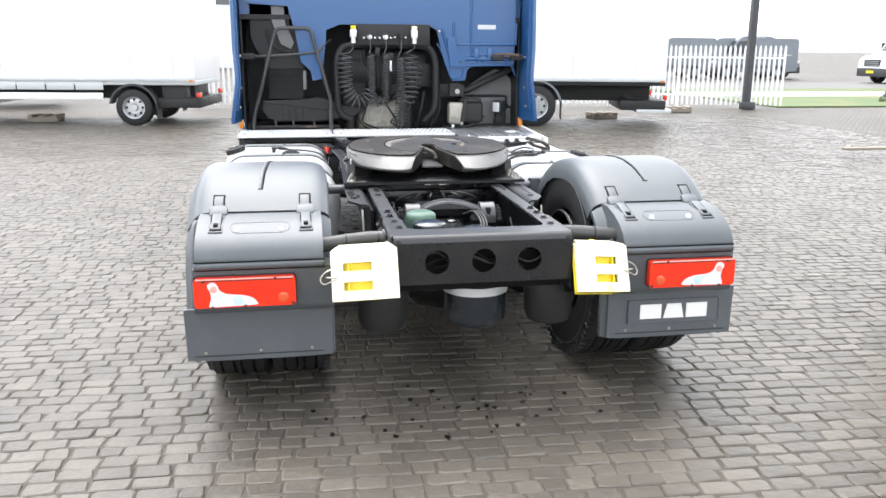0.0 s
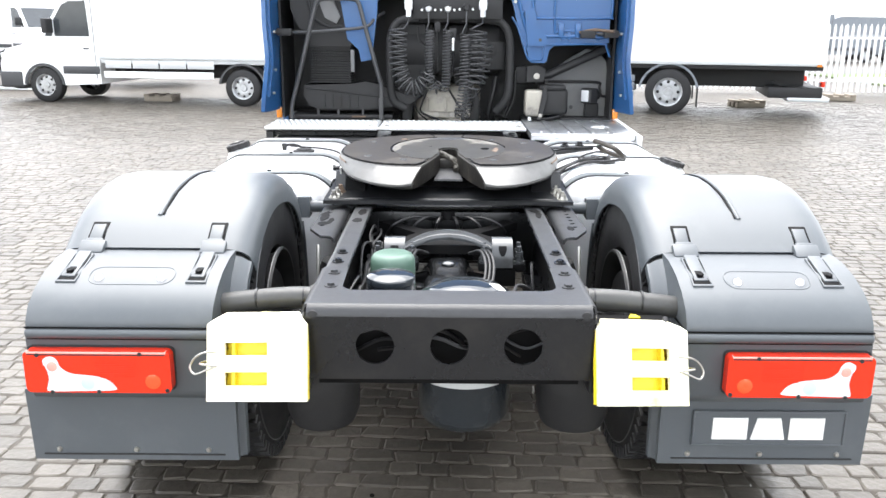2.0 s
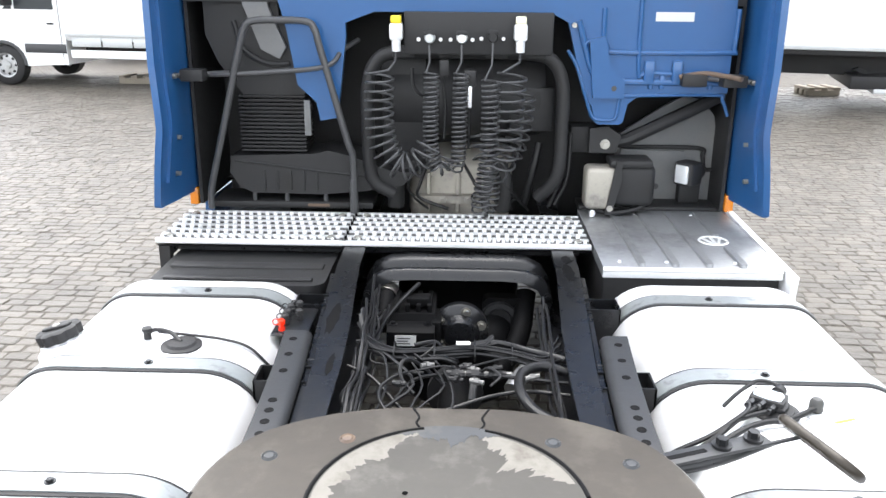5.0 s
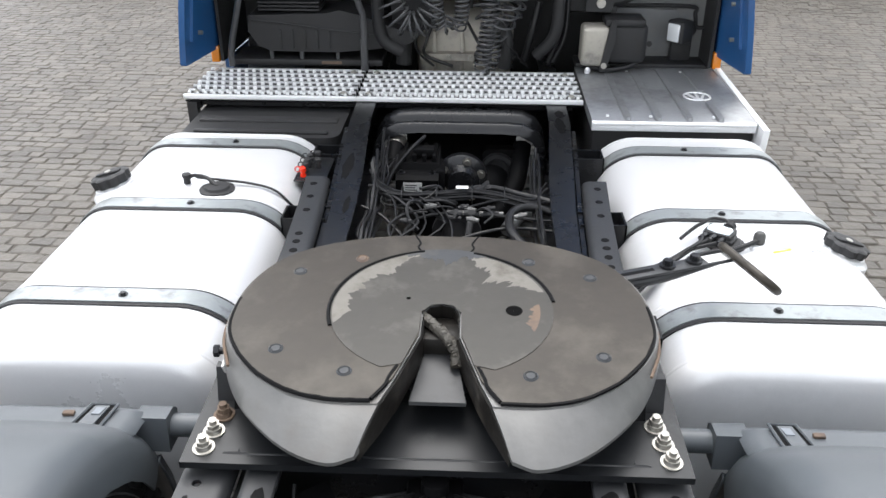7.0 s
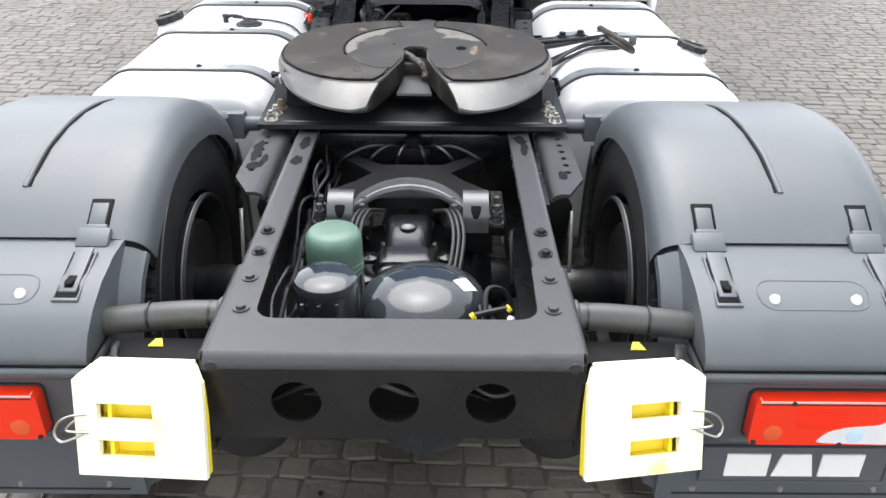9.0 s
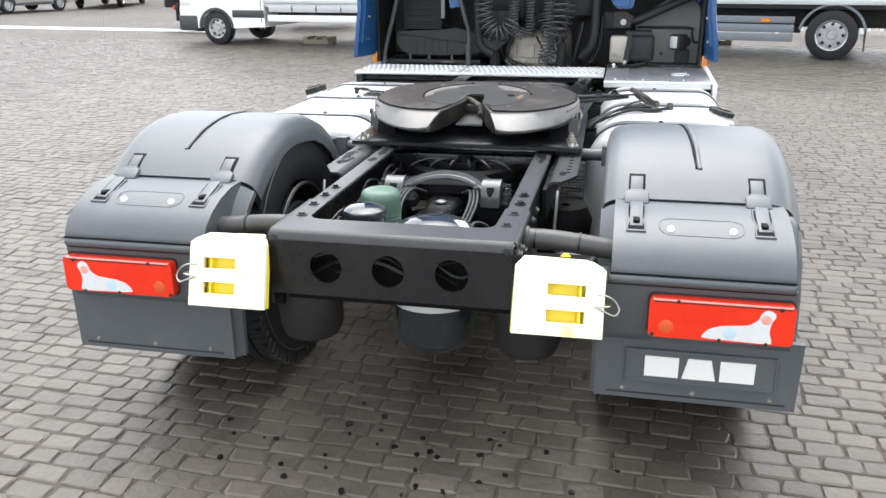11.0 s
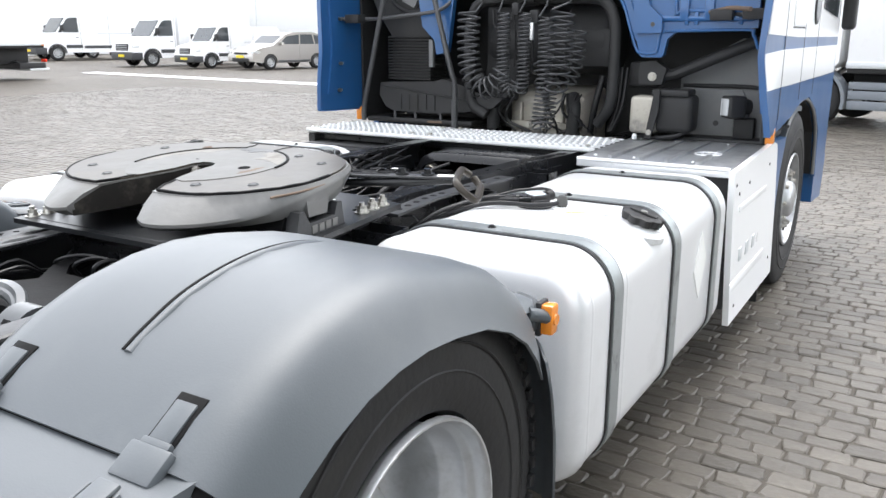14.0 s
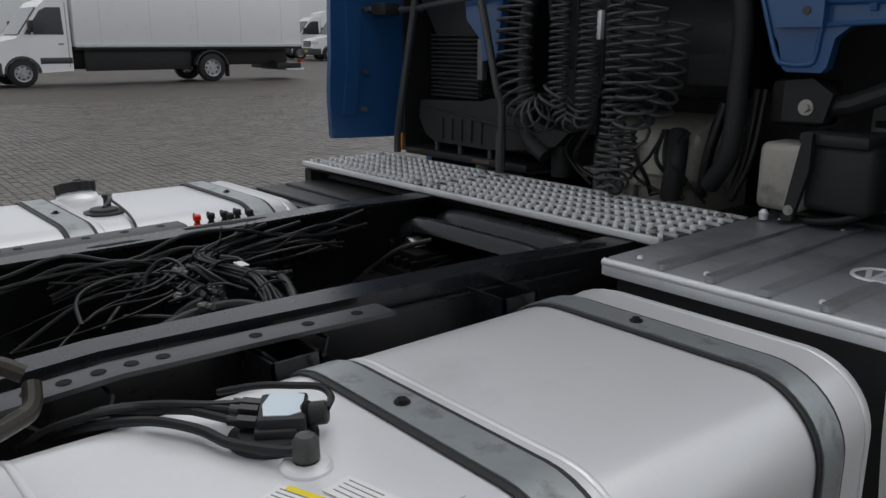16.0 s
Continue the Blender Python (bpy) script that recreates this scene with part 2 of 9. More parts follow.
def paving_material():
    """The setts beyond the built ones, with the joint sand between the near ones."""
    m = bpy.data.materials.new("sett_paving")
    m.use_nodes = True
    n, l = m.node_tree.nodes, m.node_tree.links
    b = n["Principled BSDF"]
    tc = n.new("ShaderNodeTexCoord")
    mp = n.new("ShaderNodeMapping")
    mp.inputs["Rotation"].default_value = (0, 0, -ROW_TURN)
    wob = n.new("ShaderNodeTexNoise")
    wob.inputs["Scale"].default_value = 3.0
    warp = n.new("ShaderNodeMix")
    warp.data_type = "RGBA"
    warp.blend_type = "LINEAR_LIGHT"
    warp.inputs[0].default_value = 0.018
    l.new(tc.outputs["Object"], mp.inputs[0])
    l.new(tc.outputs["Object"], wob.inputs["Vector"])
    l.new(mp.outputs[0], warp.inputs[6])
    l.new(wob.outputs["Color"], warp.inputs[7])
    br = n.new("ShaderNodeTexBrick")
    br.inputs["Scale"].default_value = 1.0
    br.inputs["Brick Width"].default_value, br.inputs["Row Height"].default_value = LONG, ROW
    br.inputs["Mortar Size"].default_value, br.inputs["Mortar Smooth"].default_value = 0.012, 0.25
    br.inputs["Color1"].default_value, br.inputs["Color2"].default_value = (0.122, 0.109, 0.092, 1), (0.088, 0.078, 0.065, 1)
    br.inputs["Mortar"].default_value = (0.045, 0.039, 0.033, 1)
    l.new(warp.outputs[2], br.inputs["Vector"])
    broad = n.new("ShaderNodeTexNoise")
    broad.inputs["Scale"].default_value, broad.inputs["Detail"].default_value = 0.35, 8.0
    l.new(tc.outputs["Object"], broad.inputs["Vector"])
    mr = n.new("ShaderNodeMapRange")
    mr.inputs[1].default_value, mr.inputs[2].default_value, mr.inputs[3].default_value, mr.inputs[4].default_value = 0.3, 0.7, 0.8, 1.15
    l.new(broad.outputs["Fac"], mr.inputs[0])
    sc = n.new("ShaderNodeVectorMath")
    sc.operation = "SCALE"
    l.new(br.outputs["Color"], sc.inputs[0])
    l.new(mr.outputs[0], sc.inputs["Scale"])
    l.new(sc.outputs[0], b.inputs["Base Color"])
    b.inputs["Roughness"].default_value = 0.6
    b.inputs["Specular IOR Level"].default_value = 0.3
    bp = n.new("ShaderNodeBump")
    bp.invert = True
    bp.inputs["Strength"].default_value, bp.inputs["Distance"].default_value = 0.9, 0.01
    l.new(br.outputs["Fac"], bp.inputs["Height"])
    l.new(bp.outputs[0], b.inputs["Normal"])
    return m


PAVING = paving_material()
JOINT = material("joint_sand", (0.066, 0.057, 0.046), 0.85, grain=60, vary=0.45, bump=0.4, stain=2.2, stain_color=(0.072, 0.063, 0.052), stain_amount=0.4)


# ---- mesh helpers ----
def finish(bm, sharp=36):
    bmesh.ops.remove_doubles(bm, verts=bm.verts, dist=1e-6)
    bmesh.ops.recalc_face_normals(bm, faces=bm.faces)
    limit = radians(sharp)
    for f in bm.faces:
        f.smooth = True
    for e in bm.edges:
        e.smooth = len(e.link_faces) == 2 and e.calc_face_angle(0) < limit


def base_of(parent):
    return Matrix.Translation(parent.location).inverted() if parent is not None and parent.data is None else Matrix()


def part(name, bm, mat, parent, label="", shell=0.0, sharp=36):
    """Links a bmesh as one mesh object under a thing or a part."""
    finish(bm, sharp)
    me = bpy.data.meshes.new(name)
    bm.to_mesh(me)
    bm.free()
    me.materials.append(mat)
    ob = new(name, me)
    if parent is not None:
        ob.parent = parent
        ob.matrix_parent_inverse = base_of(parent)
    if shell:
        mod = ob.modifiers.new("thickness", "SOLIDIFY")
        mod.thickness, mod.offset = shell, -1
    if label:
        tagged(ob, label)
    return ob


def again(ob, parent, m):
    """The same mesh once more, under parent, moved by m."""
    o = new(ob.name.split(".")[0], ob.data)
    o.parent = parent
    o.matrix_parent_inverse = base_of(parent)
    o.matrix_basis = m
    if "label" in ob:
        o["label"] = ob["label"]
    return o


def thing(name, at, label, category, group="", kind=""):
    e = new(name)
    e.empty_display_size = 0.1
    e.location = at
    return tagged(e, label, category, group, kind)


def add_box(bm, x0, x1, y0, y1, z0, z1, bevel=0.0, seg=2, m=None):
    made = bmesh.ops.create_cube(bm, size=1.0)["verts"]
    for v in made:
        v.co = Vector(((x0 + x1) / 2 + v.co.x * abs(x1 - x0), (y0 + y1) / 2 + v.co.y * abs(y1 - y0), (z0 + z1) / 2 + v.co.z * abs(z1 - z0)))
    if bevel:
        edges = list({e for v in made for e in v.link_edges})
        made = bmesh.ops.bevel(bm, geom=edges, offset=bevel, segments=seg, affect="EDGES", profile=0.5)["verts"]
    if m is not None:
        for v in made:
            v.co = m @ v.co
    return bm


def box(*a, **k):
    return add_box(bmesh.new(), *a, **k)


def ring_points(p0, p1, r, n):
    ax = (Vector(p1) - Vector(p0)).normalized()
    u = ax.orthogonal().normalized()
    w = ax.cross(u)
    return [(u * math.cos(2 * math.pi * i / n) + w * math.sin(2 * math.pi * i / n)) * r for i in range(n)]


def add_rings(bm, rings, caps=True, closed=False):
    """Skin between rings of points of one length; each ring is closed."""
    vs = [[bm.verts.new(p) for p in ring] for ring in rings]
    n = len(vs[0])
    pairs = list(zip(vs, vs[1:])) + ([(vs[-1], vs[0])] if closed else [])
    for a, b in pairs:
        for i in range(n):
            bm.faces.new((a[i], a[(i + 1) % n], b[(i + 1) % n], b[i]))
    if caps and not closed:
        bm.faces.new(list(reversed(vs[0])))
        bm.faces.new(vs[-1])
    return bm


def add_strip(bm, rows):
    """Skin between open rows of points of one length."""
    vs = [[bm.verts.new(p) for p in row] for row in rows]
    for a, b in zip(vs, vs[1:]):
        for i in range(len(a) - 1):
            bm.faces.new((a[i], a[i + 1], b[i + 1], b[i]))
    return bm


def add_rod(bm, p0, p1, r, n=12, r1=None, bevel=0.0):
    p0, p1 = Vector(p0), Vector(p1)
    ring = ring_points(p0, p1, 1.0, n)
    r1 = r if r1 is None else r1
    ax = (p1 - p0).normalized()
    steps = [(p0, r), (p1, r1)]
    if bevel:
        steps = [(p0, r - bevel), (p0 + ax * bevel, r), (p1 - ax * bevel, r1), (p1, r1 - bevel)]
    return add_rings(bm, [[p + q * k for q in ring] for p, k in steps])


def rod(*a, **k):
    return add_rod(bmesh.new(), *a, **k)


def smooth_path(points, steps=6):
    pts = [Vector(p) for p in points]
    pts = [pts[0] * 2 - pts[1]] + pts + [pts[-1] * 2 - pts[-2]]
    out = []
    for i in range(1, len(pts) - 2):
        a, b, c, d = pts[i - 1:i + 3]
        for k in range(steps):
            t = k / steps
            out.append(0.5 * (2 * b + (c - a) * t + (2 * a - 5 * b + 4 * c - d) * t * t + (3 * b - a - 3 * c + d) * t ** 3))
    out.append(pts[-2])
    return out


def add_tube(bm, points, r, n=8, steps=5, smooth=True, closed=False):
    pts = smooth_path(points, steps) if smooth else [Vector(p) for p in points]
    rings, u = [], None
    for i, p in enumerate(pts):
        t = (pts[min(i + 1, len(pts) - 1)] - pts[max(i - 1, 0)]).normalized()
        u = t.orthogonal().normalized() if u is None else (u - t * u.dot(t)).normalized()
        w = t.cross(u)
        rings.append([p + (u * math.cos(2 * math.pi * k / n) + w * math.sin(2 * math.pi * k / n)) * r for k in range(n)])
    return add_rings(bm, rings, closed=closed)


def tube(*a, **k):
    return add_tube(bmesh.new(), *a, **k)


def coil_points(points, radius, turns, per=12):
    """A helix round a smooth path; radius may swell towards the low end."""
    path = smooth_path(points, 16)
    lens = [0.0]
    for a, b in zip(path, path[1:]):
        lens.append(lens[-1] + (b - a).length)
    out, u, count = [], None, int(turns * per)
    for i in range(count + 1):
        s = lens[-1] * i / count
        k = max(j for j in range(len(lens) - 1) if lens[j] <= s) if s < lens[-1] else len(lens) - 2
        f = (s - lens[k]) / (lens[k + 1] - lens[k])
        p = path[k].lerp(path[k + 1], f)
        t = (path[k + 1] - path[k]).normalized()
        u = t.orthogonal().normalized() if u is None else (u - t * u.dot(t)).normalized()
        a = 2 * math.pi * i / per
        out.append(p + (u * math.cos(a) + t.cross(u) * math.sin(a)) * radius)
    return out


def add_lathe(bm, profile, centre, axis="x", n=40, turn=0.0):
    """Turns (along, radius) pairs about an axis through centre."""
    c = Vector(centre)
    rows = []
    for k in range(n):
        a = 2 * math.pi * k / n + turn
        row = []
        for h, r in profile:
            if axis == "x":
                row.append(c + Vector((h, r * math.cos(a), r * math.sin(a))))
            elif axis == "y":
                row.append(c + Vector((r * math.cos(a), h, r * math.sin(a))))
            else:
                row.append(c + Vector((r * math.cos(a), r * math.sin(a), h)))
        rows.append([bm.verts.new(p) for p in row])
    for a, b in zip(rows, rows[1:] + rows[:1]):
        for i in range(len(a) - 1):
            bm.faces.new((a[i], a[i + 1], b[i + 1], b[i]))
    return bm


def lathe(*a, **k):
    return add_lathe(bmesh.new(), *a, **k)


def add_prism(bm, polygon, axis, a, b, bevel=0.0, seg=2):
    """Extrudes a polygon of two coordinates along an axis from a to b."""
    def at(p, h):
        return (h, p[0], p[1]) if axis == "x" else (p[0], h, p[1]) if axis == "y" else (p[0], p[1], h)
    lo, hi = [bm.verts.new(at(p, a)) for p in polygon], [bm.verts.new(at(p, b)) for p in polygon]
    n = len(polygon)
    fs = [bm.faces.new(list(reversed(lo))), bm.faces.new(hi)]
    for i in range(n):
        fs.append(bm.faces.new((lo[i], lo[(i + 1) % n], hi[(i + 1) % n], hi[i])))
    if bevel:
        edges = [e for e in {e for f in fs for e in f.edges} if e.calc_face_angle(0) > radians(28)]
        bmesh.ops.bevel(bm, geom=edges, offset=bevel, segments=seg, affect="EDGES", profile=0.5, clamp_overlap=True)
    return bm


def prism(*a, **k):
    return add_prism(bmesh.new(), *a, **k)


def add_bolt(bm, at, r=0.012, h=0.012, axis=(0, 0, 1), washer=True):
    at, ax = Vector(at), Vector(axis).normalized()
    if washer:
        add_rod(bm, at, at + ax * h * 0.3, r * 1.6, 12)
    add_rod(bm, at + ax * h * 0.25, at + ax * h, r, 6, r1=r * 0.94)
    return bm


def bolt(*a, **k):
    return add_bolt(bmesh.new(), *a, **k)


def add_plate_holes(bm, x0, x1, z0, z1, y0, y1, holes, seg=28):
    """An upright plate in x and z, from y0 to y1 thick, with round holes (x, z, r)."""
    holes = sorted(holes)
    xs = [x0] + [(a[0] + b[0]) / 2 for a, b in zip(holes, holes[1:])] + [x1]
    for (hx, hz, r), a, b in zip(holes, xs, xs[1:]):
        inner, outer = [], []
        for k in range(seg):
            t = 2 * math.pi * k / seg
            c, s = math.cos(t), math.sin(t)
            inner.append((hx + r * c, hz + r * s))
            q = min((b - hx) / c if c > 1e-9 else (a - hx) / c if c < -1e-9 else 1e9, (z1 - hz) / s if s > 1e-9 else (z0 - hz) / s if s < -1e-9 else 1e9)
            outer.append((hx + q * c, hz + q * s))
        for corner in ((a, z0), (a, z1), (b, z0), (b, z1)):
            k = min(range(seg), key=lambda i: (outer[i][0] - corner[0]) ** 2 + (outer[i][1] - corner[1]) ** 2)
            outer[k] = corner
        add_rings(bm, [[(p[0], y, p[1]) for p in loop] for loop, y in ((inner, y0), (outer, y0), (outer, y1), (inner, y1))], caps=False, closed=True)
    return bm


def rounded(x0, x1, z0, z1, r, n=6):
    """A rectangle with rounded corners, as points; r may be four radii (low-left, low-right, high-right, high-left)."""
    rs = [r] * 4 if isinstance(r, (int, float)) else r
    pts = []
    for (cx, cz, a0), q in zip(((x0, z0, 180), (x1, z0, 270), (x1, z1, 0), (x0, z1, 90)), rs):
        ox = cx + q if cx == x0 else cx - q
        oz = cz + q if cz == z0 else cz - q
        for k in range(n + 1):
            a = radians(a0 + 90 * k / n)
            pts.append((ox + q * math.cos(a), oz + q * math.sin(a)))
    return pts


# ---- ground ----
ground = tagged(part("ground", add_strip(bmesh.new(), [[(-400, -400, -0.014), (400, -400, -0.014)], [(-400, 400, -0.014), (400, 400, -0.014)]]), PAVING, None),
                "large yard paved with worn grey-brown stone setts", "ground", kind="structure")

# ---- the tractor unit ----
truck = thing("tractor_truck", (0, 2.5, 0), "road tractor with blue cab, silver tanks and grey mudguards", "truck")


def mirror(points, s):
    return [(s * p[0], *p[1:]) for p in points]


def rise(y):
    """How far the frame has climbed above its rear end at y."""
    steps = ((1.13, 0.0), (1.80, 0.040), (2.02, 0.053), (2.95, 0.053), (3.30, 0.044), (9.0, 0.044))
    if y <= steps[0][0]:
        return 0.0
    for (a, p), (b, q) in zip(steps, steps[1:]):
        if y <= b:
            return p + (q - p) * (y - a) / (b - a)


def climb(bm):
    for v in bm.verts:
        v.co.z += rise(v.co.y)
    return bm


def chassis():
    for s in (-1, 1):
        c = [(0.385, 0.605), (0.385, 0.875), (0.315, 0.875), (0.315, 0.866), (0.376, 0.866), (0.376, 0.614), (0.315, 0.614), (0.315, 0.605)]
        flare = ((0.225, 0.0, 0.0), (1.13, 0.0, 0.0), (1.80, 0.0, 0.0), (2.02, 0.0, 0.0), (2.30, 0.004, 0.014), (2.57, 0.016, 0.034), (2.95, 0.044, 0.060), (3.15, 0.058, 0.074), (3.30, 0.061, 0.077), (3.5, 0.066, 0.08), (4.9, 0.066, 0.08))
        bm = add_rings(bmesh.new(), [[(s * (x + (d_out if x > 0.35 else d_in)), y, z) for x, z in c] for y, d_in, d_out in flare])
        rail = part("frame_rail", climb(bm), FRAME, truck, "black painted steel frame rail")
        # Lighter skin on the rail's top that paints the sky's reflection.
        part("worn_sheen_flange", prism([(s * x, z) for x, z in ((0.3865, 0.864), (0.3885, 0.8685), (0.3865, 0.8745), (0.381, 0.8782), (0.374, 0.8792), (0.319, 0.8792), (0.316, 0.8755), (0.38, 0.8755), (0.3853, 0.8700))], "y", 0.242, 1.16), FRAME_TOP, rail, "worn flange paint, greyed for the sky's sheen")
        blots = ((0.345, 1.03, 0.021, 0.055, 0.8793), (0.352, 0.885, 0.020, 0.038, 0.8793), (0.492, 0.98, 0.020, 0.085, 0.8722), (0.458, 0.90, 0.013, 0.055, 0.8722), (0.484, 0.855, 0.024, 0.030, 0.8722), (0.392, 2.62, 0.020, 0.13, 0.8752), (0.350, 2.30, 0.012, 0.07, 0.8752)) if s < 0 else ((0.352, 1.07, 0.024, 0.035, 0.8793), (0.360, 1.00, 0.014, 0.065, 0.8793), (0.460, 0.80, 0.016, 0.035, 0.8722), (0.415, 3.10, 0.022, 0.11, 0.8752), (0.425, 3.26, 0.024, 0.05, 0.8752))
        for n, (bx, by, rx, ry, z) in enumerate(blots):
            q = random.Random(50 + n + int(s))
            edge = [(s * bx + rx * q.uniform(0.6, 1.1) * math.cos(radians(a)), by + ry * q.uniform(0.75, 1.1) * math.sin(radians(a))) for a in range(0, 360, 20)]
            part("bare_patch", climb(prism(edge, "z", z, z + 0.0008)), IRON, rail, "scraped black patch")
        for y in (0.305, 0.415):
            part("frame_bolt", bolt((s * 0.353, y, 0.879), 0.012, 0.012), FRAME, rail)
        for y in (0.30, 0.42, 0.55, 0.74, 0.86, 1.0, 1.35, 1.5, 1.95, 2.15, 2.35, 2.5, 2.6, 2.7, 2.8, 2.95):
            for z in (0.70, 0.79):
                if (int(y * 100) + int(z * 100)) % 3:
                    part("side_bolt", climb(bolt((s * (0.385 + (0.0 if y < 2.1 else 0.012 if y < 2.4 else 0.03 if y < 2.65 else 0.05)), y, z), 0.0085, 0.011, (s, 0, 0))), CASTING if y < 0.9 else FRAME, rail)
        # perforated outer angle under the fifth wheel
        bm = add_plate_holes(bmesh.new(), 0.797, 1.18, 0.444, 0.517, 0.862, 0.872, [(0.825 + 0.0545 * k, 0.480, 0.0098) for k in range(6)], seg=20)
        move(bm, Matrix(((0, 0, s, 0), (1, 0, 0, 0), (0, 1, 0, 0), (0, 0, 0, 1))))
        add_prism(bm, [(s * p, q) for p, q in ((0.444, 0.668), (0.464, 0.668), (0.517, 0.775), (0.517, 0.797), (0.444, 0.797))], "z", 0.862, 0.872)
        bend = [(0.444, 0.872), (0.432, 0.8705), (0.422, 0.866), (0.415, 0.858), (0.412, 0.846), (0.420, 0.846), (0.426, 0.857), (0.434, 0.861), (0.444, 0.862)]
        add_prism(bm, [(s * x, z) for x, z in bend], "y", 0.668, 1.18)
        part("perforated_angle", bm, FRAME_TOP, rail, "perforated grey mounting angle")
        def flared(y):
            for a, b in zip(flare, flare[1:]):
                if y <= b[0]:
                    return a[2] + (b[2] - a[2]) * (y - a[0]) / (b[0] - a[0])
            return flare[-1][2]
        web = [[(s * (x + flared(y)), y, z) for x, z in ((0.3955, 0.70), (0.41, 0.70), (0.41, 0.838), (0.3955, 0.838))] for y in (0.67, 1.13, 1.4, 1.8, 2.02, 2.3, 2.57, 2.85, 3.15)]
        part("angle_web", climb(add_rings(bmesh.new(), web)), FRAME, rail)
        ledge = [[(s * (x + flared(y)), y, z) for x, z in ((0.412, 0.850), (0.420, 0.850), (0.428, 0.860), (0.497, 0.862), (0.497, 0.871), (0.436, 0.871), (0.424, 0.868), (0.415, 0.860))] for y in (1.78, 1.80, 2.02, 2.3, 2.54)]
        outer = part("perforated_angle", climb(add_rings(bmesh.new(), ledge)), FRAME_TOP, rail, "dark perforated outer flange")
        for y in (1.835, 1.888, 1.940, 1.993, 2.046, 2.098, 2.265, 2.37, 2.475):
            # Black discs on the flange paint the dark of its holes.
            part("angle_hole_disc", climb(lathe([(0.0003, 0.0125), (0.0010, 0.012), (0.0010, 0.0005)], (s * (0.463 + flared(y)), y, 0.871), "z", 14)), IRON, outer)
        # tank brackets
        for y in (1.70, 2.30, 2.86):
            bm = bmesh.new()
            for d in (-0.05, 0.044):
                add_box(bm, s * 0.41, s * 0.56, y + d, y + d + 0.006, 0.70, 0.845)
            add_box(bm, s * 0.554, s * 0.56, y - 0.05, y + 0.05, 0.70, 0.845)
            add_box(bm, s * 0.41, s * 0.56, y - 0.05, y + 0.05, 0.70, 0.706)
            part("tank_bracket", climb(bm), FRAME, rail)
            part("bracket_bolt", climb(bolt((s * 0.41, y, 0.78), 0.014, 0.025, (s, 0, 0))), FRAME, rail)
        for y in (1.93, 2.33):
            part("wire_loop", climb(tube([(s * 0.415, y - 0.07, 0.835), (s * 0.50, y - 0.065, 0.845), (s * 0.503, y - 0.03, 0.812), (s * 0.503, y + 0.06, 0.810), (s * 0.50, y + 0.07, 0.840), (s * 0.415, y + 0.075, 0.835)], 0.0035, 6, smooth=False)), FRAME_TOP, rail, "bent wire bracket")
    # closing crossmember with three holes
    cross = part("rear_crossmember", add_plate_holes(bmesh.new(), -0.385, 0.385, 0.672, 0.852, -0.130, -0.122, [(-0.202, 0.768, 0.052), (0.0, 0.768, 0.052), (0.200, 0.768, 0.052)]), FRAME, truck, "black closing crossmember with three round holes")
    bm = bmesh.new()
    bend = [(-0.130, 0.852), (-0.128, 0.866), (-0.120, 0.876), (-0.108, 0.882)]
    inner = [(-0.122, 0.852), (-0.120, 0.862), (-0.115, 0.869), (-0.106, 0.874)]
    add_prism(bm, bend + inner[::-1], "x", -0.385, 0.385)
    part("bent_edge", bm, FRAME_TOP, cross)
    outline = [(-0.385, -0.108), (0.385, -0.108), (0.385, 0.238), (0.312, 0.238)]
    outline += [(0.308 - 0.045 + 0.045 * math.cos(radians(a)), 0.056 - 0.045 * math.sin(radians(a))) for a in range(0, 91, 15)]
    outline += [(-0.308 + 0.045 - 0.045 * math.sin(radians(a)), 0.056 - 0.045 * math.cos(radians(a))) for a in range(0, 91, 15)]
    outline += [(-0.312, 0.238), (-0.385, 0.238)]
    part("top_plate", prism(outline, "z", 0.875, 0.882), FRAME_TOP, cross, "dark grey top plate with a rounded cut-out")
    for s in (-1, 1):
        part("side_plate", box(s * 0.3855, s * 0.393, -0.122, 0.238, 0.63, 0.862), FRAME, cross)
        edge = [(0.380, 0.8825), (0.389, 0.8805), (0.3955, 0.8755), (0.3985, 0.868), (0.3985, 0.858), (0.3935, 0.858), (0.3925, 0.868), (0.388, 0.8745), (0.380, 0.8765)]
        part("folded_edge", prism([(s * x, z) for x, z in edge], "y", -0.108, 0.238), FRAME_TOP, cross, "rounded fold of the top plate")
        for x, y in ((0.342, 0.048), (0.349, 0.177)):
            part("plate_bolt", bolt((s * x, y, 0.882), 0.012, 0.010), FRAME_TOP, cross)
        part("corner_hole", lathe([(0, 0.001), (0.002, 0.016), (0.006, 0.018), (0.006, 0.012), (0.001, 0.008)], (s * 0.368, -0.131, 0.852), "y", 16), BLACK, cross)
        for y, z in ((-0.06, 0.83), (0.0, 0.83), (0.06, 0.80), (-0.06, 0.72), (0.12, 0.83)):
            part("plate_bolt", bolt((s * 0.393, y, z), 0.0095, 0.014, (s, 0, 0)), CASTING, cross)
        # mudguard stays
        part("mudguard_stay", tube([(s * 0.39, 0.11, 0.825), (s * 0.50, 0.11, 0.822), (s * 0.70, 0.11, 0.80)], 0.033, 16), STAY, truck, "grey tubular mudguard stay")
        part("stay_collar", rod((s * 0.392, 0.11, 0.825), (s * 0.410, 0.11, 0.825), 0.040, 18, bevel=0.004), STAY, truck)
        for x in (0.425, 0.565):
            part("stay_ring", rod((s * x, 0.11, 0.8245 if x < 0.5 else 0.8185), (s * (x + 0.006), 0.11, 0.8243 if x < 0.5 else 0.818), 0.0345, 18), FRAME, truck)
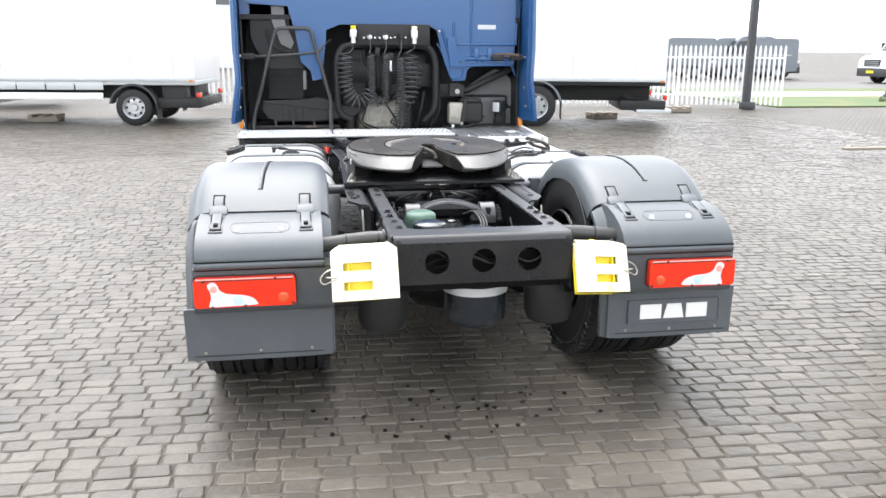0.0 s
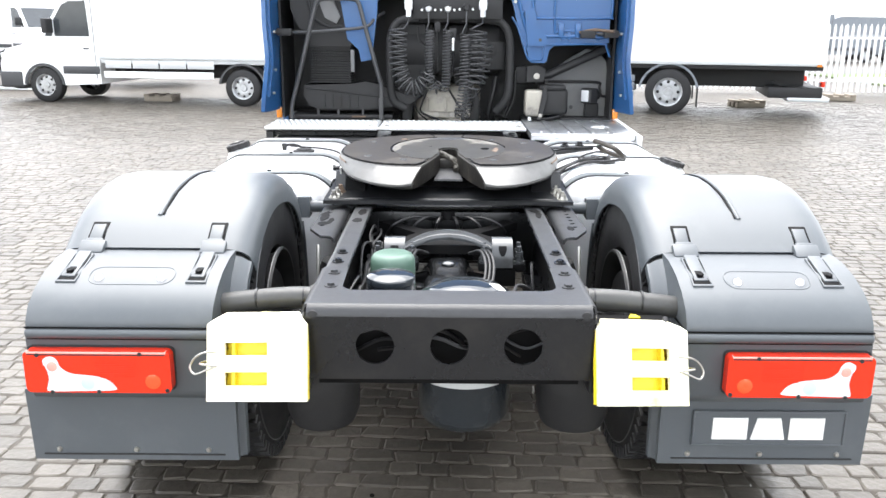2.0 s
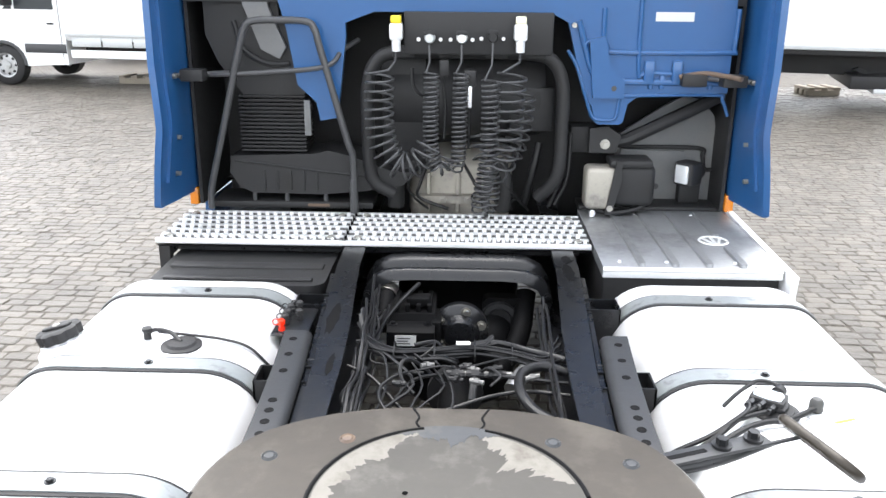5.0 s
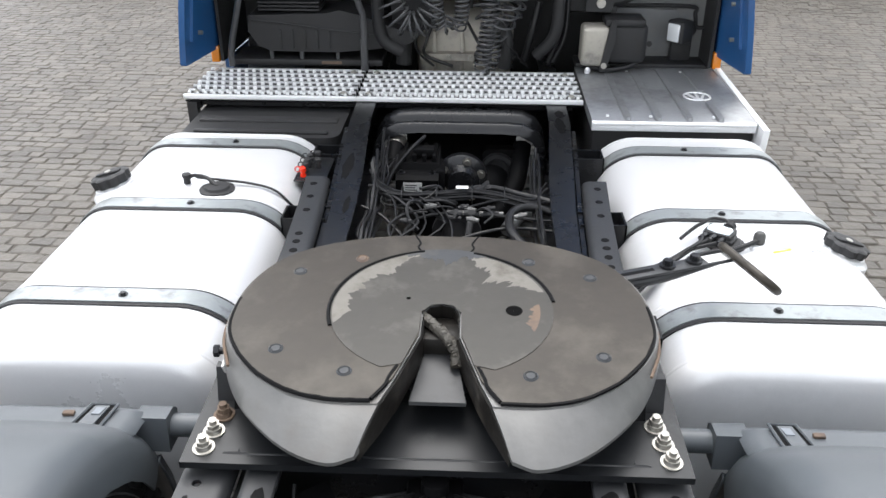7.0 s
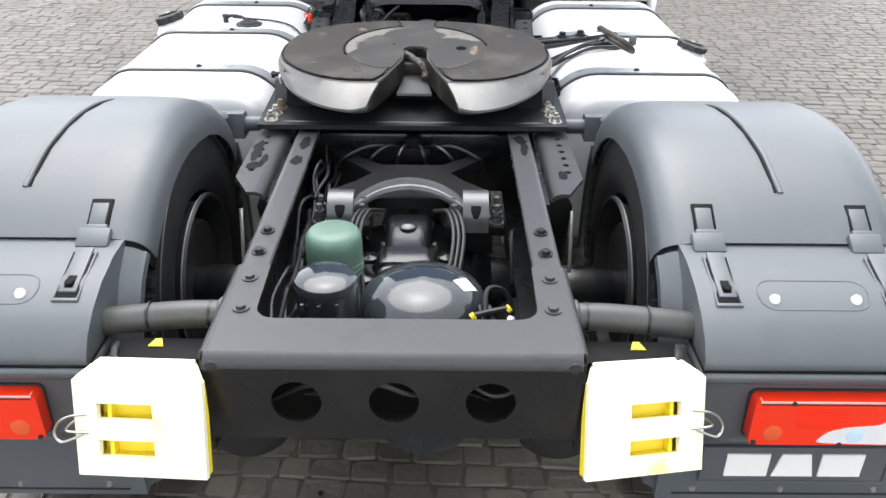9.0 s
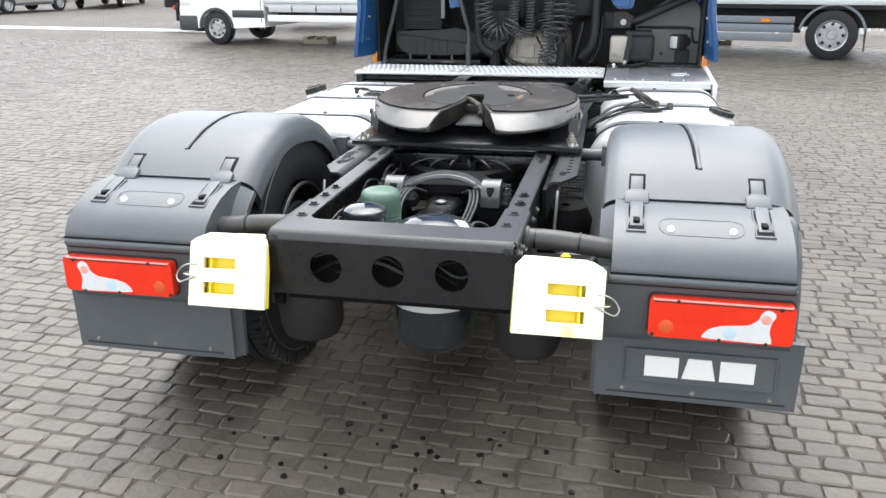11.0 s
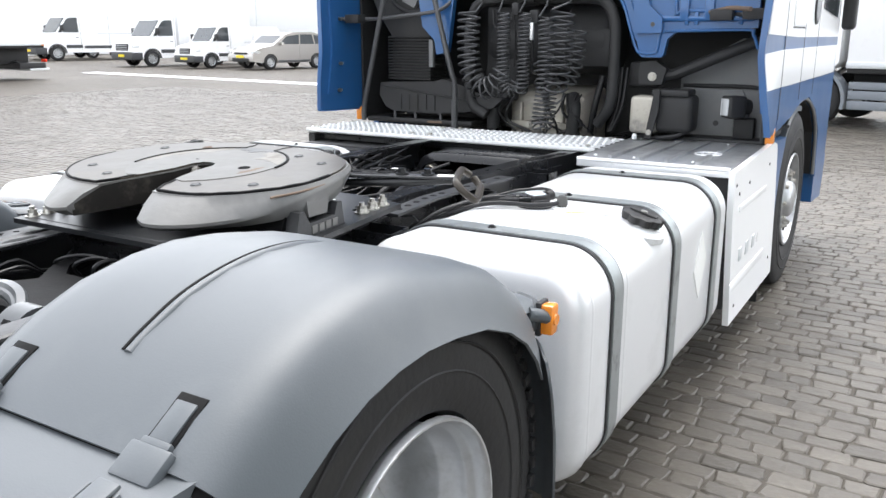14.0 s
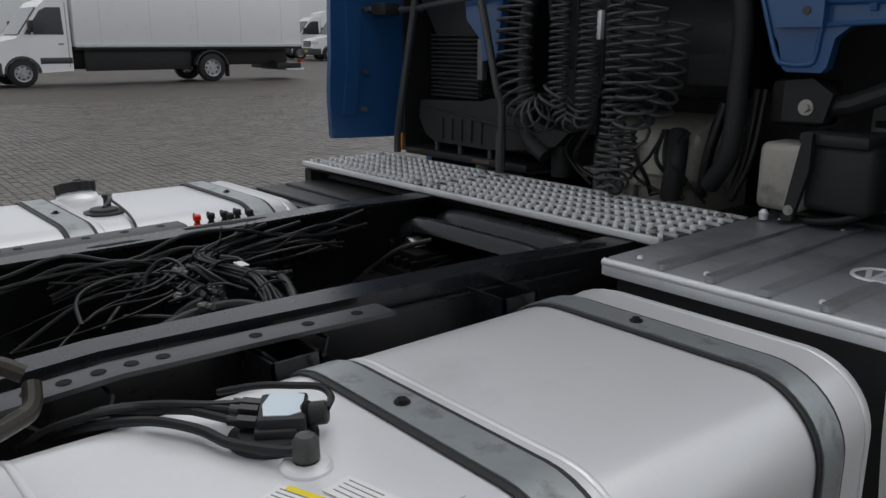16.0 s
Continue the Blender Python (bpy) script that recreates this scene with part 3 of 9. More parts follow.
        part("mudguard_stay", rod((s * 0.39, 1.305, 0.842), (s * 0.64, 1.305, 0.842), 0.027, 18), PLASTIC, truck, "grey tubular mudguard stay")
        part("stay_collar", rod((s * 0.494, 1.305, 0.842), (s * 0.504, 1.305, 0.842), 0.0285, 18, bevel=0.001), FRAME, truck)
        part("collar_nub", rod((s * 0.499, 1.300, 0.868), (s * 0.499, 1.300, 0.878), 0.006, 10), FRAME, truck)
    rng = random.Random(14)
    for k in range(7):
        x = -0.24 + k * 0.08
        pts = [(x - 0.12, -0.06 + rng.uniform(-0.02, 0.03), 0.76 + rng.uniform(-0.05, 0.05)), (x - 0.03, -0.075, 0.77 + rng.uniform(-0.035, 0.035)), (x + 0.05, -0.07, 0.765 + rng.uniform(-0.035, 0.035)), (x + 0.14, -0.03, 0.74 + rng.uniform(-0.06, 0.06))]
        part("loose_cable", tube(pts, rng.choice((0.0045, 0.006, 0.007)), 6), HOSE if k % 3 else COIL, truck)
    # Added sheet: stands for the darkness behind the holes, not a frame part.
    part("hole_backing_shade", box(-0.37, 0.37, -0.042, -0.034, 0.62, 0.850), IRON, truck, "added black sheet for the dark behind the round holes")


def arc_path():
    """Side line of the mudguard cover, from the rear seam over the wheel to the front."""
    pts = [(0.285, 0.925), (0.345, 0.968), (0.43, 1.016), (0.53, 1.054), (0.63, 1.074), (0.73, 1.080), (0.84, 1.071), (0.97, 1.048), (1.09, 1.001), (1.19, 0.937), (1.262, 0.862), (1.302, 0.795)]
    return pts


def across(s, x_in=0.630, x_out=1.272, lip=0.085):
    """Cross line of a mudguard: x and how far it lies under the crown."""
    deep = 0.112 if lip == 0.085 else min(lip, 0.058)
    pts = [(x_in - 0.004, -deep), (x_in - 0.002, -deep * 0.65), (x_in + 0.006, -0.036), (x_in + 0.022, -0.018), (x_in + 0.048, -0.006), (x_in + 0.085, 0.0)]
    pts += [(x_in + (x_out - x_in) * k, 0.003) for k in (0.25, 0.4, 0.55, 0.68)]
    f = (lip + 0.033) / 0.118
    pts += [(x_out - 0.150, 0.003), (x_out - 0.112, 0.002), (x_out - 0.088, -0.003 * f), (x_out - 0.070, -0.011 * f), (x_out - 0.054, -0.024 * f), (x_out - 0.040, -0.044 * f), (x_out - 0.027, -0.068 * f), (x_out - 0.015, -0.092 * f), (x_out - 0.006, -0.108 * f), (x_out, -0.118 * f)]
    return [(s * x, d) for x, d in pts]


def guard_strip(path, s, **k):
    rows = []
    pts = [Vector((0, *p)) for p in path]
    for i, p in enumerate(pts):
        t = (pts[min(i + 1, len(pts) - 1)] - pts[max(i - 1, 0)]).normalized()
        nrm = Vector((0, -t.z, t.y))
        rows.append([Vector((x, 0, 0)) + p + nrm * d for x, d in across(s, **k)])
    return add_strip(bmesh.new(), rows)


def strap_latch(parent, x):
    """A rubber hold-down strap in its recess under the seam, with the keeper above."""
    slope = pose(x, 0.160, 0.9038, 16.5, 0, 0)
    # Recess bed, slot and keeper opening are black: shade put into the colour.
    bed = part("latch_recess_shade", add_box(bmesh.new(), -0.0245, 0.0245, -0.082, 0.060, -0.010, 0.0035, bevel=0.004, m=slope), IRON, parent, "recess of the strap, blackened for its shade")
    bm = bmesh.new()
    for a, b in ((-0.030, -0.0245), (0.0245, 0.030)):
        add_box(bm, a, b, -0.084, 0.064, -0.010, 0.0050, bevel=0.0025, m=slope)
    add_box(bm, -0.030, 0.030, -0.090, -0.081, -0.012, 0.0045, bevel=0.0025, m=slope)
    part("recess_rim", bm, PLASTIC, bed)
    part("rubber_strap", add_box(bmesh.new(), -0.020, 0.020, -0.066, 0.074, 0.000, 0.0078, bevel=0.003, m=slope), PLASTIC, parent, "grey rubber hold-down strap")
    bm = add_box(bmesh.new(), -0.010, 0.010, -0.055, -0.018, 0.0065, 0.0092, bevel=0.002, m=slope)
    part("strap_slot_shade", bm, IRON, parent)
    part("strap_button", rod(slope @ Vector((0, -0.043, 0.008)), slope @ Vector((0, -0.043, 0.0165)), 0.0105, 14, bevel=0.002), IRON, parent)
    up = pose(x, 0.340, 0.9655, 33, 0, 0)
    part("keeper_shade", add_box(bmesh.new(), -0.027, 0.027, -0.040, 0.040, -0.004, 0.0025, bevel=0.002, m=up), IRON, parent, "black patch for the shade in the keeper's opening")
    part("keeper_tongue", add_box(bmesh.new(), -0.021, 0.019, -0.042, 0.026, 0.0, 0.0062, bevel=0.002, m=up), PLASTIC, parent)
    bm = add_box(bmesh.new(), -0.039, 0.039, -0.100, -0.046, -0.006, 0.0125, bevel=0.005, m=up)
    add_box(bm, -0.027, 0.027, -0.052, -0.036, -0.004, 0.0095, bevel=0.003, m=up)
    part("keeper_bridge", bm, PLASTIC, parent, "raised grey bridge over the seam")


def tail_lamp(s):
    """Wide rear lamp: red lens, clear flame-shaped field, amber reflector."""
    x0, x1 = 0.792, 1.208
    lamp = part("tail_lamp", prism([(s * x, z) for x, z in rounded(x0 - 0.004, x1 + 0.004, 0.580, 0.716, 0.016, 3)], "y", -0.012, 0.02, bevel=0.004), BLACK, truck, "wide red rear lamp with a clear field")
    face = [(s * x, z) for x, z in rounded(x0, x1, 0.585, 0.711, 0.016, 4)]
    bm = prism(face, "y", -0.046, -0.012, bevel=0.010, seg=3)
    part("red_lens", bm, RED, lamp, "glossy red lens")
    frac = [(0.135, 0.20), (0.165, 0.13), (0.205, 0.13), (0.235, 0.24), (0.25, 0.38), (0.31, 0.52), (0.40, 0.56), (0.50, 0.60), (0.575, 0.70), (0.615, 0.85), (0.60, 0.93), (0.35, 0.955), (0.17, 0.965), (0.145, 0.90), (0.165, 0.66), (0.155, 0.42), (0.135, 0.30)]
    w, h = x1 - x0, 0.126
    pts = smooth_path([(s * (x1 - w * a), 0, 0.711 - h * b) for a, b in frac], 3)
    part("clear_lens", prism([(p.x, p.z) for p in pts], "y", -0.0485, -0.040), CLEAR, lamp, "clear lens")
    part("pink_bulb", lathe([(-0.0495, 0.0005), (-0.0505, 0.010), (-0.0485, 0.015)], (s * (x1 - w * 0.195), 0, 0.711 - h * 0.36), "y", 18), PINK, lamp, "pale pink round bulb cover")
    part("blue_tint", lathe([(-0.0495, 0.0005), (-0.0497, 0.017), (-0.0488, 0.0195)], (s * (x1 - w * 0.43), 0, 0.711 - h * 0.76), "y", 22), TINT, lamp, "pale blue round field")
    part("pale_top", box(s * (x0 + 0.010), s * (x1 - 0.010), -0.0475, -0.030, 0.7035, 0.7105, bevel=0.002), PINK, lamp, "pale upper edge of the lens")
    part("amber_reflector", lathe([(-0.049, 0.0005), (-0.050, 0.012), (-0.0475, 0.022), (-0.042, 0.023)], (s * (x0 + 0.052), 0, 0.62), "y", 20), REFLEX, lamp, "round orange-red reflector")
    for k in range(11):
        z = 0.632 + k * 0.0055
        part("lens_rib", box(s * (x0 + 0.10), s * (x0 + 0.215), -0.0472, -0.044, z, z + 0.0022), RED, lamp)
    part("top_seam", box(s * (x0 + 0.012), s * (x1 - 0.012), -0.048, -0.044, 0.700, 0.7025), BLACK, lamp)
    for fx, z in ((0.03, 0.594), (0.5, 0.590), (0.82, 0.588), (0.2, 0.705), (0.9, 0.70)):
        part("lens_screw", rod((s * (x0 + w * fx), -0.050, z), (s * (x0 + w * fx), -0.04, z), 0.006, 10), BLACK, lamp)


def mudguard(s):
    guard = part("mudguard_cover", guard_strip(arc_path(), s), PLASTIC, truck, "smooth dark grey plastic mudguard cover", shell=0.006, sharp=50)
    rib = [(s * 0.940, 0.405, 1.004), (s * 0.936, 0.45, 1.025), (s * 0.930, 0.53, 1.056), (s * 0.922, 0.63, 1.075), (s * 0.914, 0.73, 1.081), (s * 0.905, 0.84, 1.072), (s * 0.893, 0.95, 1.047)]
    part("moulded_rib", tube([(x + s * 0.004, y, z - 0.0022) for x, y, z in rib], 0.0085, 12), PLASTIC, guard)
    # The groove is a black tube; its shade is in the colour.
    part("rib_groove_shade", tube([(x - s * 0.008, y, z + 0.0012) for x, y, z in rib], 0.0042, 8), IRON, guard, "black line that paints the shade beside the rib")
    front = [(1.302, 0.795), (1.338, 0.70), (1.364, 0.58), (1.374, 0.46), (1.376, 0.345)]
    part("mudguard_front", guard_strip(front, s, lip=0.05), PLASTIC, truck, "dark grey front mudguard apron", shell=0.006, sharp=50)
    shelf = [(1.172, 0.934), (1.188, 0.914), (1.215, 0.904), (1.25, 0.899), (1.285, 0.895), (1.304, 0.886), (1.312, 0.868), (1.316, 0.835)]
    rows = [[(s * (0.648 + (0.012 if i < 2 else 0.0)), y, z - 0.016), (s * 0.660, y, z - 0.004), (s * 0.685, y, z), (s * 0.90, y, z), (s * 1.15, y, z - 0.001), (s * 1.195, y, z - 0.010), (s * 1.212, y, z - 0.035)] for i, (y, z) in enumerate(shelf)]
    ledge = part("front_ledge", add_strip(bmesh.new(), rows), PLASTIC, guard, "flat grey ledge ahead of the cover", shell=0.006, sharp=50)
    skew = Matrix.Translation((s * 0.752, 1.250, 0.9005)) @ Matrix.Rotation(radians(-4.5), 4, "X")
    frame_pts = ((-0.028 - 0.0, -0.050), (0.040, -0.050), (0.022, 0.048), (-0.036, 0.048))
    # Recess bed painted black for the shade inside it.
    part("latch_recess_shade", move(prism([(s * x, y) for x, y in frame_pts], "z", -0.003, 0.0018), skew), IRON, ledge, "recess of the front latch, blackened for its shade")
    part("latch_rim", move(tube([(s * x, y, 0.003) for x, y in frame_pts + frame_pts[:1]], 0.0042, 6, smooth=False), skew), PLASTIC, ledge)
    part("rubber_strap", move(prism([(s * x, y) for x, y in ((-0.012, -0.044), (0.024, -0.044), (0.010, 0.040), (-0.022, 0.040))], "z", 0.0, 0.0065, bevel=0.002), skew), PLASTIC, ledge, "grey rubber hold-down strap")
    part("strap_clip", move(prism([(s * x, y) for x, y in ((-0.013, 0.006), (0.006, 0.006), (0.002, 0.030), (-0.017, 0.030))], "z", 0.0062, 0.0085), skew), SKIRT, ledge)
    for x in (0.812, 1.030):
        part("ledge_rivet", box(s * x - 0.013, s * x + 0.013, 1.258, 1.272, 0.896, 0.9055, bevel=0.003), RUST, ledge, "rusty rivet")
    part("stay_socket", prism([(1.262, 0.800), (1.335, 0.800), (1.335, 0.868), (1.318, 0.884), (1.270, 0.888)], "x", s * 0.60, s * 0.672, bevel=0.026, seg=4), PLASTIC, ledge, "grey socket for the stay", sharp=50)
    part("marker_bracket", tube([(s * 1.205, 1.255, 0.858), (s * 1.222, 1.28, 0.850), (s * 1.234, 1.30, 0.842)], 0.016, 10), PLASTIC, guard)
    lamp = part("side_marker", box(s * 1.218, s * 1.250, 1.290, 1.328, 0.800, 0.872, bevel=0.006), AMBER, truck, "rectangular amber side marker lamp")
    part("marker_boot", lathe([(s * 0.0, 0.050), (s * 0.03, 0.046), (s * 0.055, 0.034), (s * 0.062, 0.026), (s * 0.062, 0.0005)], (s * 1.154, 1.300, 0.838), "x", 20), PLASTIC_DARK, lamp, "dark moulded lamp boot")
    part("marker_base", box(s * 1.208, s * 1.222, 1.286, 1.332, 0.795, 0.877, bevel=0.004), BLACK, lamp)
    part("marker_lens", rod((s * 1.246, 1.309, 0.836), (s * 1.254, 1.309, 0.836), 0.014, 14), AMBER, lamp)
    # rear wing: flange, tool-box bulge, lamp carrier and flap
    flange = [(0.278, 0.911), (0.215, 0.865), (0.155, 0.790), (0.112, 0.69), (0.088, 0.57), (0.078, 0.44), (0.074, 0.305)][::-1]
    wing = part("rear_wing", guard_strip(flange, s, lip=0.084), PLASTIC, truck, "dark grey rear mudguard wing", shell=0.006, sharp=50)
    # Black strip that paints the shade under the cover's edge.
    part("seam_shade", guard_strip([(0.262, 0.895), (0.284, 0.9135), (0.306, 0.931)], s, x_in=0.633, x_out=1.269), IRON, wing, "black strip for the shade under the cover's edge", shell=0.004, sharp=50)
    part("wing_ridge", tube([(s * 1.224, y + 0.010, z) for y, z in flange[:-1]] + [(s * 1.215, 0.258, 0.888)], 0.014, 12), PLASTIC, wing, "raised ridge of the wing")
    bulge = [(0.295, 0.920), (0.21, 0.917), (0.125, 0.898), (0.055, 0.868), (0.005, 0.832), (-0.020, 0.795), (-0.026, 0.762), (-0.012, 0.750), (0.15, 0.748), (0.22, 0.83)]
    part("wing_bulge", prism([(y, z) for y, z in bulge], "x", s * 0.672, s * 1.200, bevel=0.034, seg=5), PLASTIC, wing, "rounded grey tool-box bulge", sharp=70)
    part("bulge_lip", box(s * 0.664, s * 1.206, -0.034, 0.10, 0.742, 0.772, bevel=0.012, seg=3), PLASTIC, wing)
    # Black strips put the shade above and below the lip into colour.
    part("lip_groove_shade", box(s * 0.668, s * 1.203, -0.0285, 0.09, 0.7735, 0.777), IRON, wing)
    part("lip_groove_shade", box(s * 0.668, s * 1.203, -0.020, 0.09, 0.737, 0.743), IRON, wing)
    raised = rounded(s * 0.935 - 0.125, s * 0.935 + 0.125, 0.070, 0.148, 0.036, 6)
    lift = lambda y: 0.868 + (y - 0.055) * 0.429 if y < 0.125 else 0.898 + (y - 0.125) * 0.2235
    part("pressed_rim", tube([(x, y, lift(y) - 0.0005) for x, y in raised + raised[:1]], 0.0026, 6, smooth=False), PLASTIC, wing)
    for x in (0.845, 1.028):
        p = Vector((s * x, 0.095, 0.886))
        part("chrome_rivet", lathe([(0.012, 0.0005), (0.009, 0.008), (0.003, 0.012), (-0.01, 0.0125)], p, "z", 16), ALU, wing, "shiny rivet head")
    for x in (0.740, 1.120):
        strap_latch(wing, s * x)
    part("round_plug", lathe([(0.0, 0.0005), (0.0, 0.026), (-0.012, 0.034)] if s > 0 else [(0.0, 0.0005), (0.0, 0.026), (0.012, 0.034)], (s * 1.2015, 0.09, 0.81), "x", 24), PLASTIC, wing)
    carrier = [(-0.006, 0.742), (-0.010, 0.580), (0.004, 0.548), (0.058, 0.530), (0.12, 0.530), (0.12, 0.742)]
    part("lamp_carrier", prism([(y, z) for y, z in carrier], "x", s * 0.642, s * 1.214, bevel=0.016, seg=3), PLASTIC, wing, sharp=50)
    tail_lamp(s)
    flap = part("mud_flap", prism([(s * 0.64, 0.318), (s * 1.262, 0.318), (s * 1.268, 0.55), (s * 0.64, 0.55)], "y", 0.050, 0.072, bevel=0.005), PLASTIC, wing, "stiff dark grey mud flap")
    part("flap_seam", box(s * 0.68, s * 1.232, 0.0465, 0.052, 0.335, 0.339), BLACK, flap)
    for x in (0.73, 0.95, 1.185):
        part("flap_screw", lathe([(-0.007, 0.0005), (-0.006, 0.006), (0.0, 0.009), (0.004, 0.009)], (s * x, 0.050, 0.352), "y", 14), ZINC, flap)
    if s > 0:
        plate = part("name_plate", prism(rounded(0.735, 1.195, 0.385, 0.500, 0.008, 3), "y", 0.040, 0.052, bevel=0.003), PLASTIC, flap, "dark plate with three pale shapes")
        rim_bars = ((0.735, 1.195, 0.494, 0.500), (0.735, 1.195, 0.385, 0.391), (0.735, 0.741, 0.391, 0.494), (1.189, 1.195, 0.391, 0.494))
        for a, b, c, d in rim_bars:
            part("plate_edge", box(a, b, 0.036, 0.042, c, d, bevel=0.002), PLASTIC, plate)
        for a, b in ((0.795, 0.900), (0.912, 1.014), (1.026, 1.130)):
            sl = 0.016
            part("pale_shape", prism([(a, 0.408), (b, 0.408), (b - sl * (a > 0.9 and a < 1.0), 0.478), (a + sl * (a > 0.9 and a < 1.0), 0.478)], "y", 0.036, 0.042, bevel=0.002), PAPER, plate, "pale grey plain shape")


def tyre_profile(w, r, rim):
    return [(-w * 0.36, rim), (-w * 0.44, rim + 0.012), (-w * 0.495, rim + 0.06), (-w * 0.50, rim + 0.11), (-w * 0.475, r - 0.055), (-w * 0.45, r - 0.022), (-w * 0.40, r - 0.004),
            (-w * 0.28, r), (-w * 0.27, r - 0.014), (-w * 0.24, r - 0.014), (-w * 0.23, r), (-w * 0.08, r), (-w * 0.07, r - 0.014), (-w * 0.04, r - 0.014), (-w * 0.03, r)]


def tyre_mesh(w=0.295, r=0.505, rim=0.272, n=216):
    half = tyre_profile(w, r, rim)
    profile = half + [(-h, q) for h, q in half[::-1]]
    bm = bmesh.new()
    rows = []
    for k in range(n):
        a = 2 * math.pi * k / n
        row = []
        for i, (h, q) in enumerate(profile):
            shoulder = i in (5, 6, len(profile) - 6, len(profile) - 7)
            if shoulder and k % 2 == 0:
                q -= 0.010
            row.append(bm.verts.new((h, q * math.cos(a), q * math.sin(a))))
        rows.append(row)
    for a, b in zip(rows, rows[1:] + rows[:1]):
        for i in range(len(a) - 1):
            bm.faces.new((a[i], a[i + 1], b[i + 1], b[i]))
    return bm


def move(bm, m):
    for v in bm.verts:
        v.co = m @ v.co
    return bm


def wheel(s, x, y, kind, r=0.518):
    """One wheel with tyre, rim, hub and nuts; kind is dual_out, dual_in or front."""
    at = pose(x, y, r)
    tyre = part("tyre", move(tyre_mesh(r=r), at), RUBBER, truck, "black truck tyre with worn tread", sharp=30)
    for q in (0.36, 0.415):
        part("sidewall_line", lathe([(s * 0.1475, q), (s * 0.150, q + 0.003), (s * 0.1475, q + 0.006)], (x, y, r), "x", 60), RUBBER, tyre)
    if kind != "front":
        bm = bmesh.new()
        side = -s if kind == "dual_in" else s
        for k in range(66):
            turned = Matrix.Rotation(2 * math.pi * k / 66, 4, "X")
            add_box(bm, side * 0.112, side * 0.146, -0.013, 0.013, r - 0.044 + 0.006 * (k % 2), r - (0.002 if kind == "dual_in" else 0.022), m=at @ turned)
        tagged(part("tread_lug", bm, RUBBER, tyre, "worn shoulder lugs of the tread"), kind="stuff")
        if kind == "dual_in":
            part("bead_line", lathe([(side * 0.1475, 0.455), (side * 0.1505, 0.457), (side * 0.1475, 0.460)], (x, y, r), "x", 60), COIL, tyre)
    if kind == "dual_out":
        prof = [(0.140, 0.292), (0.149, 0.292), (0.154, 0.289), (0.154, 0.284), (0.148, 0.280), (0.128, 0.277), (0.116, 0.274), (0.108, 0.266), (0.100, 0.264), (0.066, 0.262), (0.052, 0.250), (0.042, 0.247), (-0.020, 0.246), (-0.032, 0.250), (-0.050, 0.251), (-0.062, 0.246), (-0.082, 0.240), (-0.098, 0.224), (-0.106, 0.200), (-0.104, 0.178), (-0.096, 0.166), (-0.096, 0.128), (-0.088, 0.120), (-0.02, 0.116), (0.004, 0.108), (0.010, 0.095), (0.012, 0.0005)]
    elif kind == "dual_in":
        prof = [(-0.142, 0.291), (-0.150, 0.288), (-0.150, 0.280), (-0.135, 0.277), (-0.10, 0.262), (0.06, 0.255), (0.12, 0.24), (0.14, 0.10), (0.14, 0.0005)]
    else:
        prof = [(0.142, 0.291), (0.150, 0.288), (0.150, 0.280), (0.130, 0.275), (0.075, 0.268), (0.060, 0.250), (0.10, 0.225), (0.125, 0.19), (0.128, 0.165), (0.115, 0.150), (0.118, 0.12), (0.15, 0.11), (0.165, 0.09), (0.17, 0.0005)]
    rim = part("rim", lathe([(s * (h - 0.006), q * 0.945) for h, q in prof], (x, y, r), "x", 48), RIM if kind != "dual_in" else BLACK, tyre, "silver painted steel rim" if kind != "dual_in" else "dark inner rim", sharp=40)
    if kind == "dual_in":
        part("rim_lip", lathe([(s * -0.143, 0.274), (s * -0.148, 0.272), (s * -0.148, 0.268), (s * -0.143, 0.266)], (x, y, r), "x", 48), CASTING, tyre)
    if kind != "dual_in":
        depth, ring = (-0.10, 0.145) if kind == "dual_out" else (0.117, 0.167)
        for k in range(10):
            a = 2 * math.pi * k / 10
            p = (x + s * depth, y + 0.158 * math.cos(a), r + 0.158 * math.sin(a))
            part("wheel_nut", bolt(p, 0.014, 0.030, (s, 0, 0)), ZINC, tyre)
        for k in range(8):
            a = 2 * math.pi * (k + 0.5) / 8
            h = 0.112 if kind == "front" else -0.106
            c = Vector((x + s * h, y + 0.208 * math.cos(a), r + 0.208 * math.sin(a)))
            part("hand_hole", rod(c - Vector((s * 0.006, 0, 0)), c + Vector((s * 0.004, 0, 0)), 0.019, 14), BLACK, tyre)


def wheels():
    for s in (-1, 1):
        wheel(s, s * 1.085, 0.770, "dual_out")
        wheel(s, s * 0.787, 0.770, "dual_in")
        wheel(s, s * 1.095, 4.84, "front")
        part("brake_drum", rod((s * 0.66, 0.77, 0.505), (s * 0.76, 0.77, 0.505), 0.205, 32, bevel=0.01), BLACK, truck)


